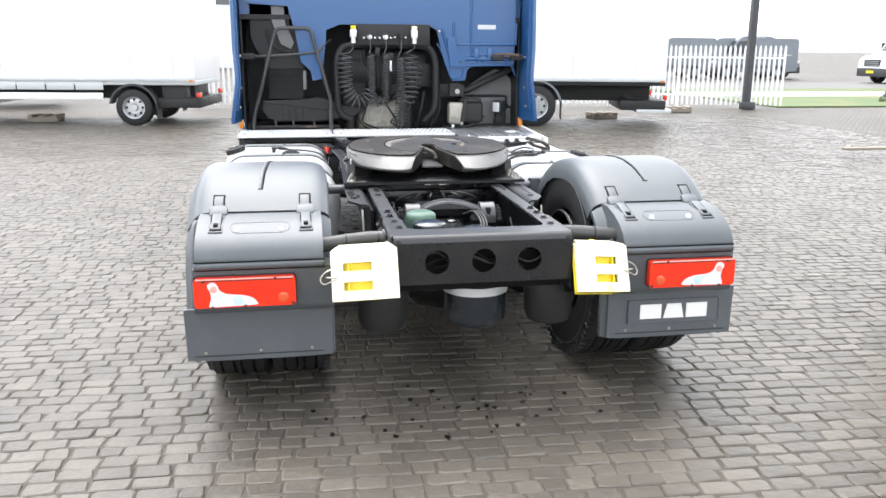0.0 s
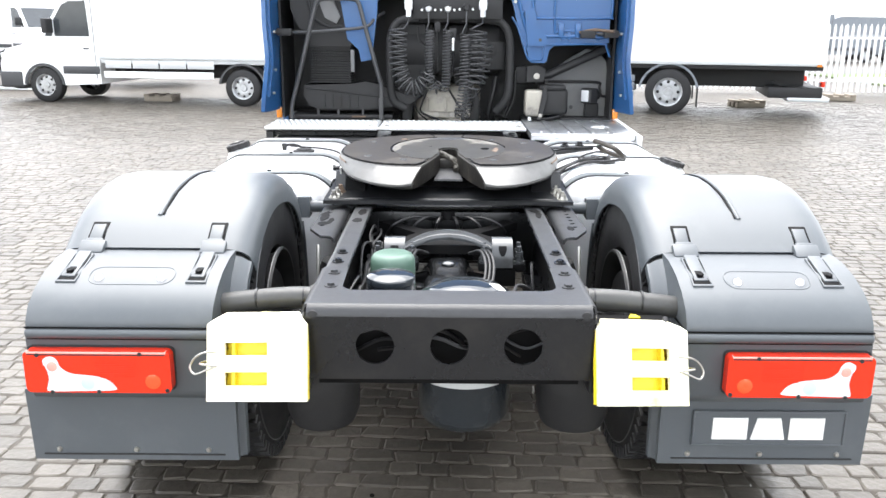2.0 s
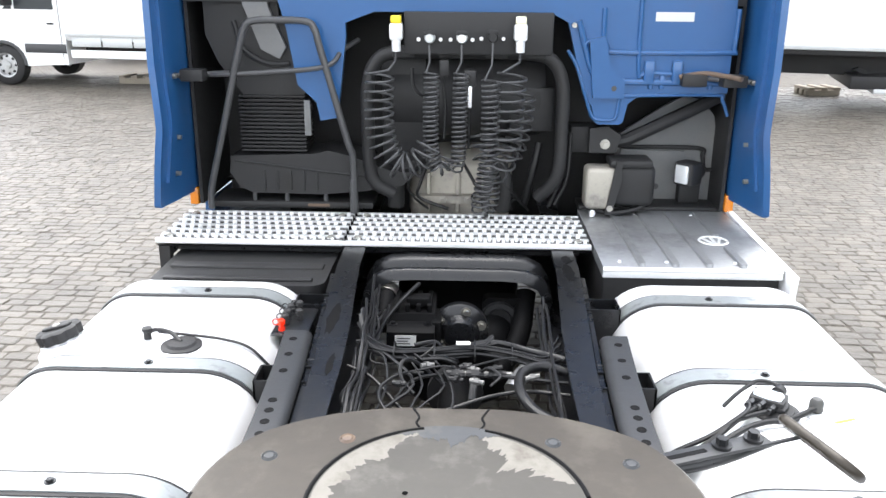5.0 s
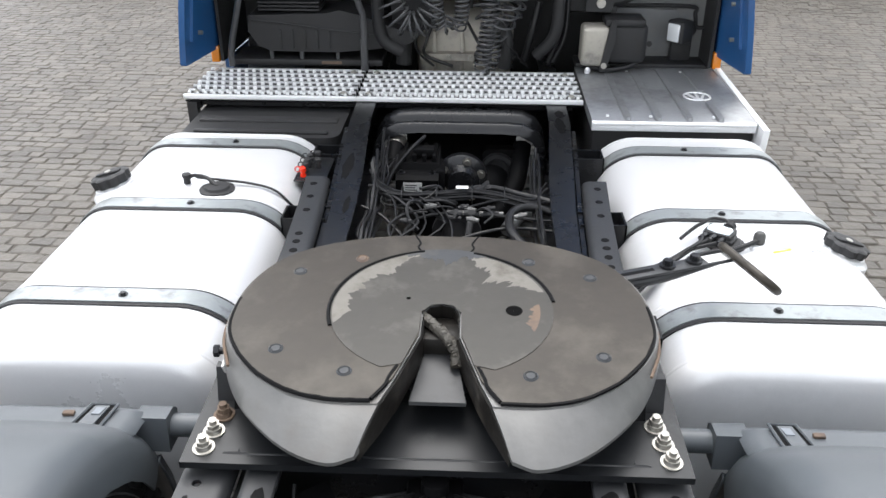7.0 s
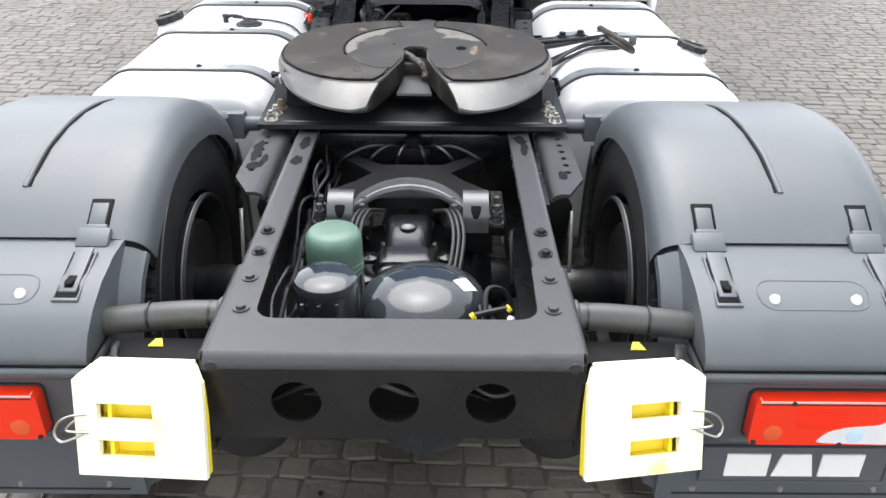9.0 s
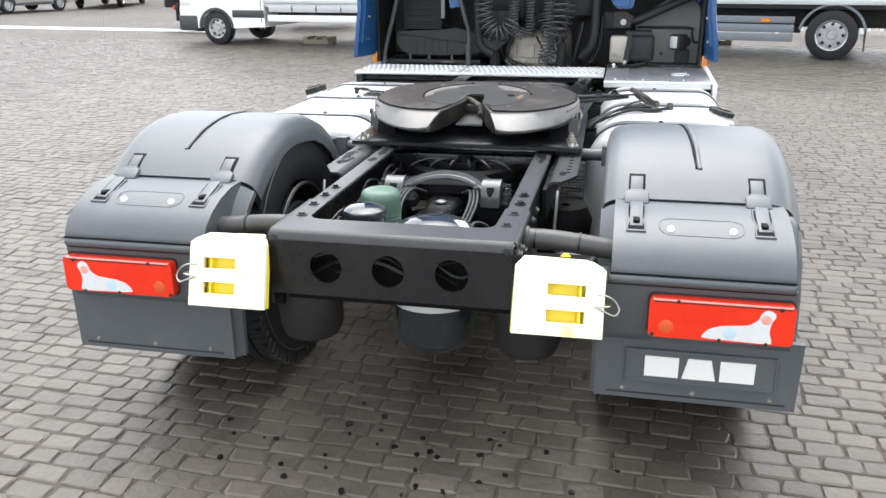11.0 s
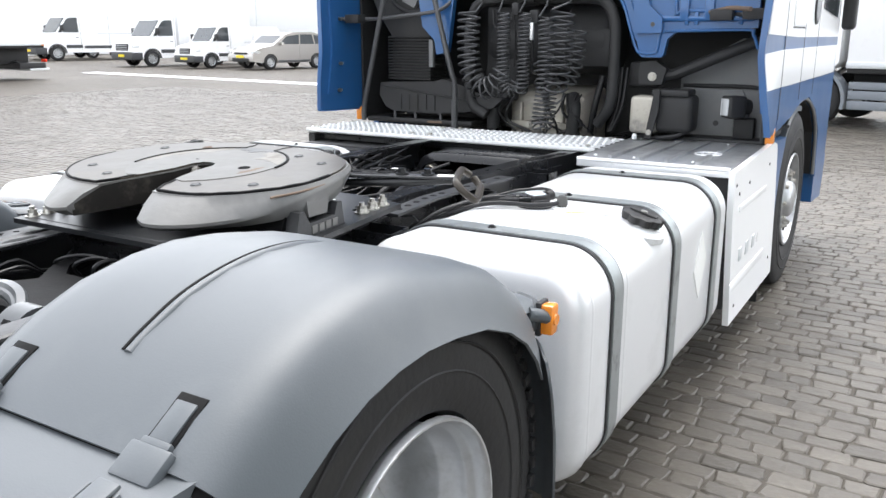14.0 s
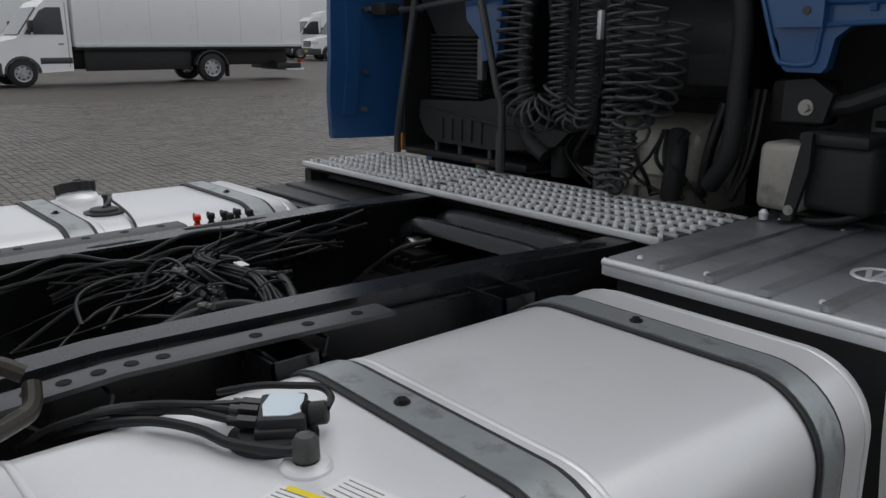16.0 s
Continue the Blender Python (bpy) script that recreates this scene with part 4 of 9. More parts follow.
def tank(s, y0, y1, cap_y, name_label, cap_z=0.868, tall=0.72):
    x0, x1, z0, z1 = 0.522, 1.252, 0.275, 0.915
    outline = lambda d: [(s * x, z) for x, z in rounded(x0 - d, x1 + d, z0 - d, z1 + d, (0.12 + d, 0.13 + d, 0.135 + d, 0.185 + d), 10)]
    rings = []
    for y, d in ((y0, -0.075), (y0 + 0.004, -0.045), (y0 + 0.014, -0.020), (y0 + 0.032, -0.005), (y0 + 0.055, 0.0), (y1 - 0.055, 0.0), (y1 - 0.032, -0.005), (y1 - 0.014, -0.020), (y1 - 0.004, -0.045), (y1, -0.075)):
        rings.append([(x, y, z) for x, z in outline(d)])
    body = part("fuel_tank", add_rings(bmesh.new(), rings), SILVER, truck, name_label, sharp=70)
    for y in (y0 + 0.062, 1.812, 2.368, y1 - 0.062):
        part("weld_seam", add_rings(bmesh.new(), [[(x, y + e, z) for x, z in outline(d)] for e, d in ((-0.006, 0.0005), (-0.003, 0.0022), (0.003, 0.0022), (0.006, 0.0005))], caps=False), SILVER, body, sharp=80)
    for y in (1.722, 2.298, 2.858):
        def band(a, b, d0, d1):
            prof = [(a, d0), (a, d1), (b, d1), (b, d0)]
            bm = bmesh.new()
            add_rings(bm, [[(x, yy, z) for x, z in outline(d)] for yy, d in prof], caps=False, closed=True)
            return bm
        part("rubber_liner", band(y - 0.045, y + 0.045, 0.0008, 0.005), BLACK, body, "black rubber liner", sharp=70)
        strap = part("tank_strap", band(y - 0.033, y + 0.033, 0.005, 0.0085), STRAP, body, "dull steel tank strap", sharp=70)
        part("strap_bolt", bolt((s * 0.866, y, z1 + 0.0085), 0.008, 0.008), FRAME, strap)
    tilt = pose(s * 1.176, cap_y, cap_z, 0, s * 16, 0) @ Matrix.Diagonal((1, 1, tall, 1))
    neck = move(lathe([(-0.005, 0.085), (0.020, 0.083), (0.027, 0.078), (0.032, 0.072), (0.036, 0.0685), (0.044, 0.0665), (0.050, 0.056), (0.068, 0.054)], (0, 0, 0), "z", 28), tilt)
    part("filler_neck", neck, ALU, body, "bright metal filler neck")
    bm = bmesh.new()
    n = 72
    rows = []
    for h, base in ((0.052, 0.050), (0.054, 0.066), (0.086, 0.068), (0.090, 0.060), (0.092, 0.045), (0.089, 0.030), (0.089, 0.002)):
        row = []
        for k in range(n):
            a = 2 * math.pi * k / n
            q = base * (1 - 0.13 * (0.5 + 0.5 * math.cos(9 * a)) ** 2 * (base > 0.058))
            row.append(tilt @ Vector((q * math.cos(a), q * math.sin(a), h)))
        rows.append(row)
    cap = part("filler_cap", add_rings(bm, rows), BLACK, body, "ribbed black filler cap", sharp=45)
    bm = bmesh.new()
    add_box(bm, -0.045, 0.045, -0.012, 0.012, 0.088, 0.098, bevel=0.004, m=tilt)
    part("cap_grip", bm, BLACK, cap)
    part("cap_lock", move(rod((0, 0, 0.096), (0, 0, 0.101), 0.011, 14), tilt), ZINC, cap)
    return body


def tank_fittings(right, left):
    at = pose(0.815, 2.130, 0.916, 0, 0, 57)
    sender = part("level_sender", lathe([(0.0, 0.062), (0.006, 0.062), (0.009, 0.048), (0.012, 0.046), (0.012, 0.0005)], (0.826, 2.108, 0.914), "z", 28), BLACK, right, "black level sender with hoses and a pale label")
    part("sender_block", add_box(bmesh.new(), -0.033, 0.033, -0.043, 0.043, 0.010, 0.036, bevel=0.005, m=at), BLACK, sender)
    part("block_shoulder", add_box(bmesh.new(), -0.036, 0.020, -0.050, 0.046, 0.006, 0.022, bevel=0.004, m=at), BLACK, sender)
    tag = [(-0.024, -0.034), (0.010, -0.036), (0.026, -0.026), (0.029, 0.030), (0.006, 0.039), (-0.020, 0.034), (-0.028, 0.0)]
    part("sender_label", move(prism(tag, "z", 0.0362, 0.0378), at), TINT_PAPER, sender, "pale blue-white label")
    part("sender_plug", move(rod((0.026, -0.012, 0.026), (0.062, -0.016, 0.030), 0.0165, 16, bevel=0.003), at), BLACK, sender, "round black plug")
    part("plug_collar", move(rod((0.030, -0.012, 0.026), (0.038, -0.013, 0.027), 0.0185, 16), at), IRON, sender)
    part("plug_lead", move(tube([(0.060, -0.014, 0.034), (0.066, 0.012, 0.040), (0.050, 0.042, 0.042), (0.012, 0.056, 0.040), (-0.040, 0.070, 0.036), (-0.100, 0.085, 0.022)], 0.0055, 8), at), HOSE, sender)
    for k, (u, w, z) in enumerate(((-0.032, 0.030, 0.024), (-0.034, 0.004, 0.026), (-0.034, -0.022, 0.022), (-0.034, 0.018, 0.014))):
        p, q = at @ Vector((u, w, z)), at @ Vector((u - 0.026, w + 0.004, z + 0.002))
        part("hose_nut", rod(p, q, 0.0095, 6), FRAME, sender)
        part("hose_nut", rod(q, q + (q - p) * 0.5, 0.0072, 10), STAY if k == 1 else FRAME, sender)
        spread = 0.020 * k
        part("fuel_hose", tube([q, (0.735 - spread * 0.8, 2.055 - spread * 0.8, 0.946 - 0.004 * k), (0.685 - spread, 2.005 - spread, 0.944 - 0.006 * k), (0.62 - spread, 1.965 - spread * 1.2, 0.926 - 0.010 * k), (0.53 - spread * 0.5, 1.95 - spread * 1.5, 0.885 - 0.012 * k), (0.45, 1.93 - spread, 0.83)], 0.0052 if k % 2 else 0.0062, 8), HOSE, sender)
    part("fuel_hose", tube([(0.930, 2.092, 0.944), (0.905, 2.085, 0.934), (0.87, 2.062, 0.932), (0.825, 2.040, 0.930), (0.77, 2.025, 0.932), (0.70, 1.985, 0.930), (0.60, 1.93, 0.90), (0.47, 1.90, 0.84)], 0.0075, 8), HOSE, sender)
    part("stalk_base", lathe([(0.0, 0.034), (0.005, 0.034), (0.009, 0.030), (0.011, 0.017)], (0.925, 2.100, 0.9145), "z", 24), ALU, right, "bright ring round the breather stalk")
    part("breather_stalk", lathe([(0.006, 0.014), (0.014, 0.014), (0.015, 0.018), (0.038, 0.0175), (0.046, 0.012), (0.048, 0.0005)], (0.925, 2.100, 0.9145), "z", 14), STAY, right, "grey breather stalk")
    top = 0.9165
    for x, y, w, h, rot, mat in ((1.025, 2.115, 0.085, 0.045, 12, PAPER), (0.985, 2.045, 0.075, 0.040, 20, PAPER), (1.055, 2.035, 0.055, 0.040, -8, PAPER), (1.09, 2.07, 0.05, 0.022, 5, PAPER)):
        m = pose(x, y, top, 0, 0, rot)
        sticker = part("paper_sticker", add_box(bmesh.new(), -w / 2, w / 2, -h / 2, h / 2, 0, 0.0012, m=m), mat, right, "worn white sticker with faint unreadable lines")
        for k in range(4):
            v = -h / 2 + h * (k + 1) / 5
            part("print_bar", add_box(bmesh.new(), -w * 0.4, w * (0.4 - 0.12 * (k % 2)), v, v + 0.0018, 0.0012, 0.0016, m=m), SKIRT, sticker)
    m = pose(0.992, 2.058, top, 0, 0, 20)
    part("yellow_band", add_box(bmesh.new(), -0.035, 0.03, 0.004, 0.014, 0.0013, 0.0019, m=m), YELLOW, right)
    part("diamond_sign", prism([(2.635, 0.775), (2.725, 0.655), (2.645, 0.515), (2.555, 0.635)], "x", 1.2525, 1.2555), PAPER, right, "white diamond sticker")
    sl = part("level_sender", lathe([(0.0, 0.060), (0.006, 0.060), (0.008, 0.045), (0.016, 0.040), (0.018, 0.0005)], (-0.815, 2.425, 0.915), "z", 28), BLACK, left, "black level sender with hose")
    part("fuel_hose", tube([(-0.815, 2.425, 0.93), (-0.86, 2.46, 0.945), (-0.91, 2.475, 0.945), (-0.935, 2.475, 0.93)], 0.007, 8), HOSE, sl)
    part("fuel_hose", tube([(-0.90, 2.475, 0.938), (-0.80, 2.47, 0.932), (-0.70, 2.46, 0.925), (-0.62, 2.45, 0.905), (-0.56, 2.44, 0.85)], 0.0045, 8), HOSE, sl)
    part("breather_stalk", lathe([(0.0, 0.012), (0.024, 0.012), (0.026, 0.016), (0.036, 0.016), (0.038, 0.0005)], (-0.935, 2.475, 0.915), "z", 12), BLACK, left)
    # a row of connectors on the inner side of the far tank
    tray = part("connector_tray", box(-0.585, -0.470, 2.575, 2.80, 0.884, 0.890, bevel=0.002), FRAME, truck, "black bracket with capped test connectors")
    for x, y, mat in ((-0.556, 2.612, RED), (-0.553, 2.655, BLACK), (-0.553, 2.698, BLACK), (-0.553, 2.742, BLACK), (-0.528, 2.770, BLACK), (-0.515, 2.700, BLACK)):
        knob = part("test_connector", lathe([(0.0, 0.011), (0.010, 0.011), (0.011, 0.0085), (0.019, 0.0085), (0.021, 0.0125), (0.034, 0.0120), (0.038, 0.008), (0.039, 0.0005)], (x, y, 0.890), "z", 14), mat, tray, "capped test connector")
        ring = [(x - 0.018 + 0.010 * math.cos(radians(a)), y, 0.918 + 0.010 * math.sin(radians(a))) for a in range(0, 361, 30)]
        part("cap_strap", tube(ring, 0.0022, 6, smooth=False), mat, knob)


def fifth_wheel():
    lean = Matrix.Translation((0, 1.42, 1.070)) @ Matrix.Rotation(radians(4.0), 4, "X")

    # half outlines, from the front middle round to the throat: lining edge, casting rim, foot of the ramp, underside
    lining_line = ((0.0, 0.345), (0.13, 0.343), (0.275, 0.305), (0.39, 0.235), (0.452, 0.125), (0.468, 0.0), (0.448, -0.09), (0.385, -0.18), (0.305, -0.24), (0.234, -0.263), (0.18, -0.268), (0.128, -0.267), (0.09, -0.205), (0.046, -0.06), (0.045, 0.018), (0.034, 0.05), (0.012, 0.064))
    rim_line = ((0.0, 0.351), (0.131, 0.349), (0.279, 0.311), (0.396, 0.24), (0.46, 0.128), (0.477, 0.0), (0.456, -0.095), (0.391, -0.187), (0.309, -0.248), (0.236, -0.271), (0.18, -0.277), (0.113, -0.275), (0.087, -0.205), (0.043, -0.06), (0.042, 0.018), (0.03, 0.048), (0.012, 0.06))
    foot_line = ((0.0, 0.354, -0.012), (0.132, 0.352, -0.012), (0.283, 0.316, -0.012), (0.401, 0.245, -0.012), (0.466, 0.13, -0.014), (0.484, -0.002, -0.02), (0.468, -0.102, -0.034), (0.422, -0.205, -0.052), (0.352, -0.29, -0.058), (0.276, -0.352, -0.058), (0.2, -0.382, -0.055), (0.15, -0.366, -0.052), (0.087, -0.205, -0.01), (0.043, -0.06, -0.01), (0.042, 0.018, -0.01), (0.03, 0.048, -0.01), (0.012, 0.06, -0.01))
    under_line = ((0.0, 0.335, -0.05), (0.12, 0.332, -0.05), (0.265, 0.29, -0.055), (0.38, 0.225, -0.06), (0.448, 0.12, -0.068), (0.468, 0.0, -0.078), (0.448, -0.1, -0.084), (0.395, -0.195, -0.086), (0.325, -0.26, -0.086), (0.258, -0.32, -0.084), (0.196, -0.352, -0.082), (0.152, -0.345, -0.082), (0.087, -0.205, -0.082), (0.043, -0.06, -0.08), (0.042, 0.018, -0.075), (0.03, 0.048, -0.075), (0.012, 0.06, -0.075))
    half = tuple(zip(lining_line, rim_line, foot_line, under_line))

    def dense(row, z):
        """The half line made smooth, then mirrored to a closed loop."""
        pts = [Vector((*p[:2], p[2] if len(p) > 2 else z)) for p in row]
        line = smooth_path(pts[:12], 4) + pts[12:]
        return line + [Vector((-p.x, p.y, p.z)) for p in line[:0:-1]]

    loops = [dense([h[k] for h in half], z) for k, z in ((1, -0.001), (1, -0.005), (2, 0), (3, 0))]
    for p in loops[0]:
        p.x, p.y = p.x * 0.996, p.y * 0.996
    mid = [a.lerp(b, 0.5) + Vector((0, 0, 0.006 if (b - a).length > 0.03 else 0.0)) for a, b in zip(loops[1], loops[2])]
    lower = [p + Vector((0, 0, -0.009)) for p in loops[2]]
    plate = part("fifth_wheel_plate", add_rings(bmesh.new(), [[lean @ p for p in loop] for loop in (loops[3], lower, loops[2], mid, loops[1], loops[0])]), CASTING, truck, "greasy grey cast fifth wheel coupling plate", sharp=34)
    # greasy wear surface and the bare inner ring
    out = [(p.x, p.y) for p in dense([h[0] for h in half], 0)]
    bm = bmesh.new()
    a = [bm.verts.new(lean @ Vector((x, y, -0.0005))) for x, y in out]
    b = [bm.verts.new(lean @ Vector((x, y, 0.0045))) for x, y in out]
    for i in range(len(a)):
        j = (i + 1) % len(a)
        bm.faces.new((a[i], a[j], b[j], b[i]))
    bm.faces.new(b)
    bm.faces.new(a[::-1])
    part("wear_lining", bm, GREASED, plate, "brown greasy wear lining")
    q = random.Random(31)
    for side in (-1, 1):
        line = [lean @ Vector((side * p.x, p.y - 0.002, 0.0022 + q.uniform(-0.001, 0.001))) for p in dense([h[0] for h in half], 0)[18:45]]
        part("lining_edge", tube(line, 0.0046, 6, smooth=False), IRON, plate, "black gap along the lining")
        # smeared black grease down the walls of the throat
        wall_top = [(0.1475, -0.352, -0.050), (0.111, -0.272, -0.008), (0.085, -0.205, -0.004), (0.0415, -0.06, -0.004), (0.0405, 0.018, -0.004), (0.028, 0.046, -0.004), (0.0, 0.058, -0.004)]
        rows = [[lean @ Vector((side * (x - 0.0015), y, z)) for x, y, z in wall_top], [lean @ Vector((side * (x - 0.0015), y, -0.081)) for x, y, z in wall_top]]
        part("throat_wall", add_strip(bmesh.new(), rows), THROAT, plate, "black greasy wall of the throat", shell=0.001)
    inner = [(0.252 * math.cos(radians(t)), 0.035 + 0.235 * math.sin(radians(t))) for t in range(-62, 243, 8)]
    inner += [(-0.075, -0.16), (-0.048, -0.06), (-0.044, 0.02), (-0.025, 0.045), (0, 0.05), (0.025, 0.045), (0.044, 0.02), (0.048, -0.06), (0.075, -0.16)]
    bm = bmesh.new()
    a = [bm.verts.new(lean @ Vector((x, y, 0.0046))) for x, y in inner]
    b = [bm.verts.new(lean @ Vector((x, y, 0.0060))) for x, y in inner]
    for i in range(len(a)):
        j = (i + 1) % len(a)
        bm.faces.new((a[i], a[j], b[j], b[i]))
    bm.faces.new(b)
    bm.faces.new(a[::-1])
    part("inner_plate", bm, WORN, plate, "scraped steel inner plate")
    # bare crescents rubbed by the trailer plate, and a dark blued field ahead
    q = random.Random(77)

    def flake(t0, t1, inner_r, outer_r, mat, label, z=0.0062):
        """A worn patch inside the ring with a wandering inner edge."""
        n = 90
        phase = [q.uniform(0, 6.28) for _ in range(5)]
        far, near = [], []
        for i in range(n + 1):
            t = radians(t0 + (t1 - t0) * i / n)
            w = math.sin(math.pi * i / n) ** 0.55
            wander = sum(math.sin(i * f + p) * a for f, p, a in zip((0.11, 0.23, 0.47, 0.9, 1.9), phase, (0.16, 0.13, 0.09, 0.07, 0.05)))
            r = outer_r - (outer_r - inner_r) * w * max(0.12, 0.70 + wander) - 0.002
            far.append((outer_r * math.cos(t), 0.035 + outer_r * 0.935 * math.sin(t)))
            near.append((r * math.cos(t), 0.035 + r * 0.935 * math.sin(t)))
        part("rubbed_patch", add_strip(bmesh.new(), [[lean @ Vector((x, y, z)) for x, y in far], [lean @ Vector((x, y, z)) for x, y in near]]), mat, plate, label, shell=0.0005)

    flake(104, 196, 0.185, 0.248, BARE, "bare rubbed steel crescent")
    flake(18, 76, 0.150, 0.246, BARE, "bare rubbed steel crescent")
    flake(66, 114, 0.190, 0.262, BLUED, "dark blued steel field", 0.0066)
    flake(-22, 6, 0.192, 0.222, RUST, "rusty streak on the plate")
    for t0, t1 in ((8, 78), (102, 200)):
        pts = [lean @ Vector((0.256 * math.cos(radians(t)), 0.035 + 0.240 * math.sin(radians(t)), 0.0042)) for t in range(t0, t1 + 1, 6)]
        part("lining_joint", tube(pts, 0.0052, 6, smooth=False), IRON, plate)
    for s in (-1, 1):
        pts = [lean @ Vector((s * x, y, 0.0035)) for x, y in ((0.084, -0.165), (0.097, -0.20), (0.103, -0.225), (0.127, -0.266))]
        part("lining_joint", tube(pts, 0.0042, 6), IRON, plate)
        part("lining_joint", tube([lean @ Vector((s * x, y, 0.0042)) for x, y in ((0.058, 0.268), (0.070, 0.290), (0.066, 0.312), (0.080, 0.345))], 0.0028, 6), IRON, plate)
        for x, y in ((0.19, -0.188), (0.345, -0.123), (0.348, 0.170), (0.205, 0.232)):
            head = lathe([(0.0030, 0.0005), (0.0030, 0.009), (0.0006, 0.0115), (0.0030, 0.014), (0.0, 0.017)], (s * x, y, 0.004), "z", 18)
            part("countersunk_bolt", move(head, lean), BLUED if s > 0 or y < 0.2 else RUST, plate, "countersunk steel bolt")
        part("rim_edge", tube([lean @ Vector((s * x, y, -0.014)) for x, y in ((0.474, 0.06), (0.478, 0.0), (0.470, -0.08), (0.44, -0.16))], 0.0035, 8), RUST, plate, "rusty rim edge")
        # side bearing bracket
        cheek = [(1.300, 0.912), (1.515, 0.924), (1.504, 1.000), (1.484, 1.001), (1.470, 0.966), (1.362, 0.960), (1.339, 0.998), (1.320, 0.997)]
        br = part("bearing_bracket", prism(cheek, "x", s * 0.445, s * 0.488, bevel=0.005), FRAME_TOP, plate, "open black cast bearing bracket")
        part("bracket_core", prism([(1.27, 0.905), (1.56, 0.905), (1.52, 0.985), (1.31, 0.985)], "x", s * 0.36, s * 0.445, bevel=0.006), IRON, br)
        part("bearing_foot", prism([(1.372, 0.975), (1.452, 0.975), (1.462, 1.035), (1.362, 1.035)], "x", s * 0.415, s * 0.476, bevel=0.008), CASTING, br, "grey foot of the plate in its bearing")
        for k in range(4):
            part("cast_bar", prism([(1.368 + k * 0.030, 0.930 + k * 0.0015), (1.390 + k * 0.030, 0.931 + k * 0.0015), (1.390 + k * 0.030, 0.953 + k * 0.0015), (1.368 + k * 0.030, 0.952 + k * 0.0015)], "x", s * 0.4875, s * 0.4905), CASTING, br, "plain raised cast mark")
    # Discs on an unbroken plate; the holes' depth is only black colour.
    part("pin_hole_disc", move(lathe([(0.0050, 0.0200), (0.0070, 0.0185), (0.0070, 0.0005)], (0.163, 0.030, 0), "z", 24), lean), VOID, plate, "black disc that paints the shade of the pin hole")
    part("grease_hole_disc", move(lathe([(0.0070, 0.0005), (0.0066, 0.0055)], (-0.078, 0.068, 0), "z", 12), lean), VOID, plate)
    jaw = box(-0.058, 0.058, 1.385, 1.48, 0.985, 1.040, bevel=0.012)
    part("lock_jaw", jaw, THROAT, plate, "black greasy locking jaw")
    shag = tube(smooth_path([Vector(p) for p in ((-0.042, 1.446, 1.058), (-0.012, 1.415, 1.050), (0.016, 1.388, 1.040), (0.034, 1.366, 1.022), (0.038, 1.338, 1.0))], 8), 0.0125, 14, smooth=False)
    for v in shag.verts:
        v.co += Vector((q.uniform(-1, 1), q.uniform(-1, 1), q.uniform(-0.6, 1))) * 0.0032
    part("lock_bar", shag, FRAYED, plate, "frayed greasy lock bar", sharp=15)
    lip = [lean @ Vector((0.0395 * math.cos(radians(t)), 0.020 + 0.040 * math.sin(radians(t)), -0.020)) for t in range(0, 181, 12)]
    part("throat_lip", tube(lip, 0.0035, 6), WORN, plate, "worn lip round the end of the throat")
    wedge = [[(-0.032, 1.41, 1.003), (0.032, 1.41, 1.003)], [(-0.060, 1.245, 0.977), (0.060, 1.245, 0.977)], [(-0.060, 1.243, 0.969), (0.060, 1.243, 0.969)]]
    part("throat_wedge", add_strip(bmesh.new(), wedge), FRAME_TOP, plate, "grey steel ramp in the throat", shell=0.004)
    part("rear_cradle", prism([(1.34, 0.908), (1.66, 0.908), (1.62, 0.965), (1.38, 0.965)], "x", -0.34, 0.34, bevel=0.006), IRON, plate)
    # mounting plate
    outline_plate = [(-0.518, 1.118), (0.518, 1.118), (0.508, 1.78), (0.30, 1.82), (-0.30, 1.82), (-0.508, 1.78)]
    mount = part("mounting_plate", climb(prism(outline_plate, "z", 0.892, 0.908, bevel=0.003)), PLATE, truck, "black steel mounting plate with zinc nuts")
    part("pressed_edge", tube([(-0.405, 1.165, 0.907), (-0.40, 1.150, 0.908), (-0.37, 1.146, 0.908), (0.37, 1.146, 0.908), (0.40, 1.150, 0.908), (0.405, 1.165, 0.907)], 0.0035, 6), PLATE, mount)
    for s in (-1, 1):
        for x, y in ((0.478, 1.158), (0.470, 1.206), (0.462, 1.256), (0.462, 1.635), (0.465, 1.685), (0.466, 1.738)):
            b = bmesh.new()
            add_rod(b, (s * x, y, 0.908), (s * x, y, 0.912), 0.023, 18)
            add_rod(b, (s * x, y, 0.912), (s * x, y, 0.921), 0.0175, 14, r1=0.0155)
            add_rod(b, (s * x, y, 0.918), (s * x, y, 0.931), 0.0140, 6)
            add_rod(b, (s * x, y, 0.930), (s * x, y, 0.941), 0.0085, 10)
            part("flange_nut", climb(b), ZINC if not (s < 0 and y > 1.22 and y < 1.3) else RUST, mount, "zinc plated flange nut")
    part("side_stop", rod((-0.497, 1.375, 1.0), (-0.455, 1.378, 1.0), 0.0085, 10), FRAME, plate)
    part("stop_head", rod((-0.508, 1.374, 1.0), (-0.496, 1.375, 1.0), 0.0140, 6), FRAME, plate)
    part("guide_strip", prism([(1.300, 1.012), (1.318, 1.018), (1.352, 0.955), (1.378, 0.898), (1.345, 0.935)], "x", -0.470, -0.464), PAPER, plate, "thin white strip beside the bracket")
    # release handle to the side
    run = Matrix.Translation((0.43, 1.66, 1.052)) @ Matrix.Rotation(math.atan2(0.13, 0.33), 4, "Z")
    part("release_bar", add_box(bmesh.new(), -0.16, 0.33, -0.022, 0.022, -0.006, 0.002, bevel=0.002, m=run), FRAME_TOP, plate, "grey steel release bar")
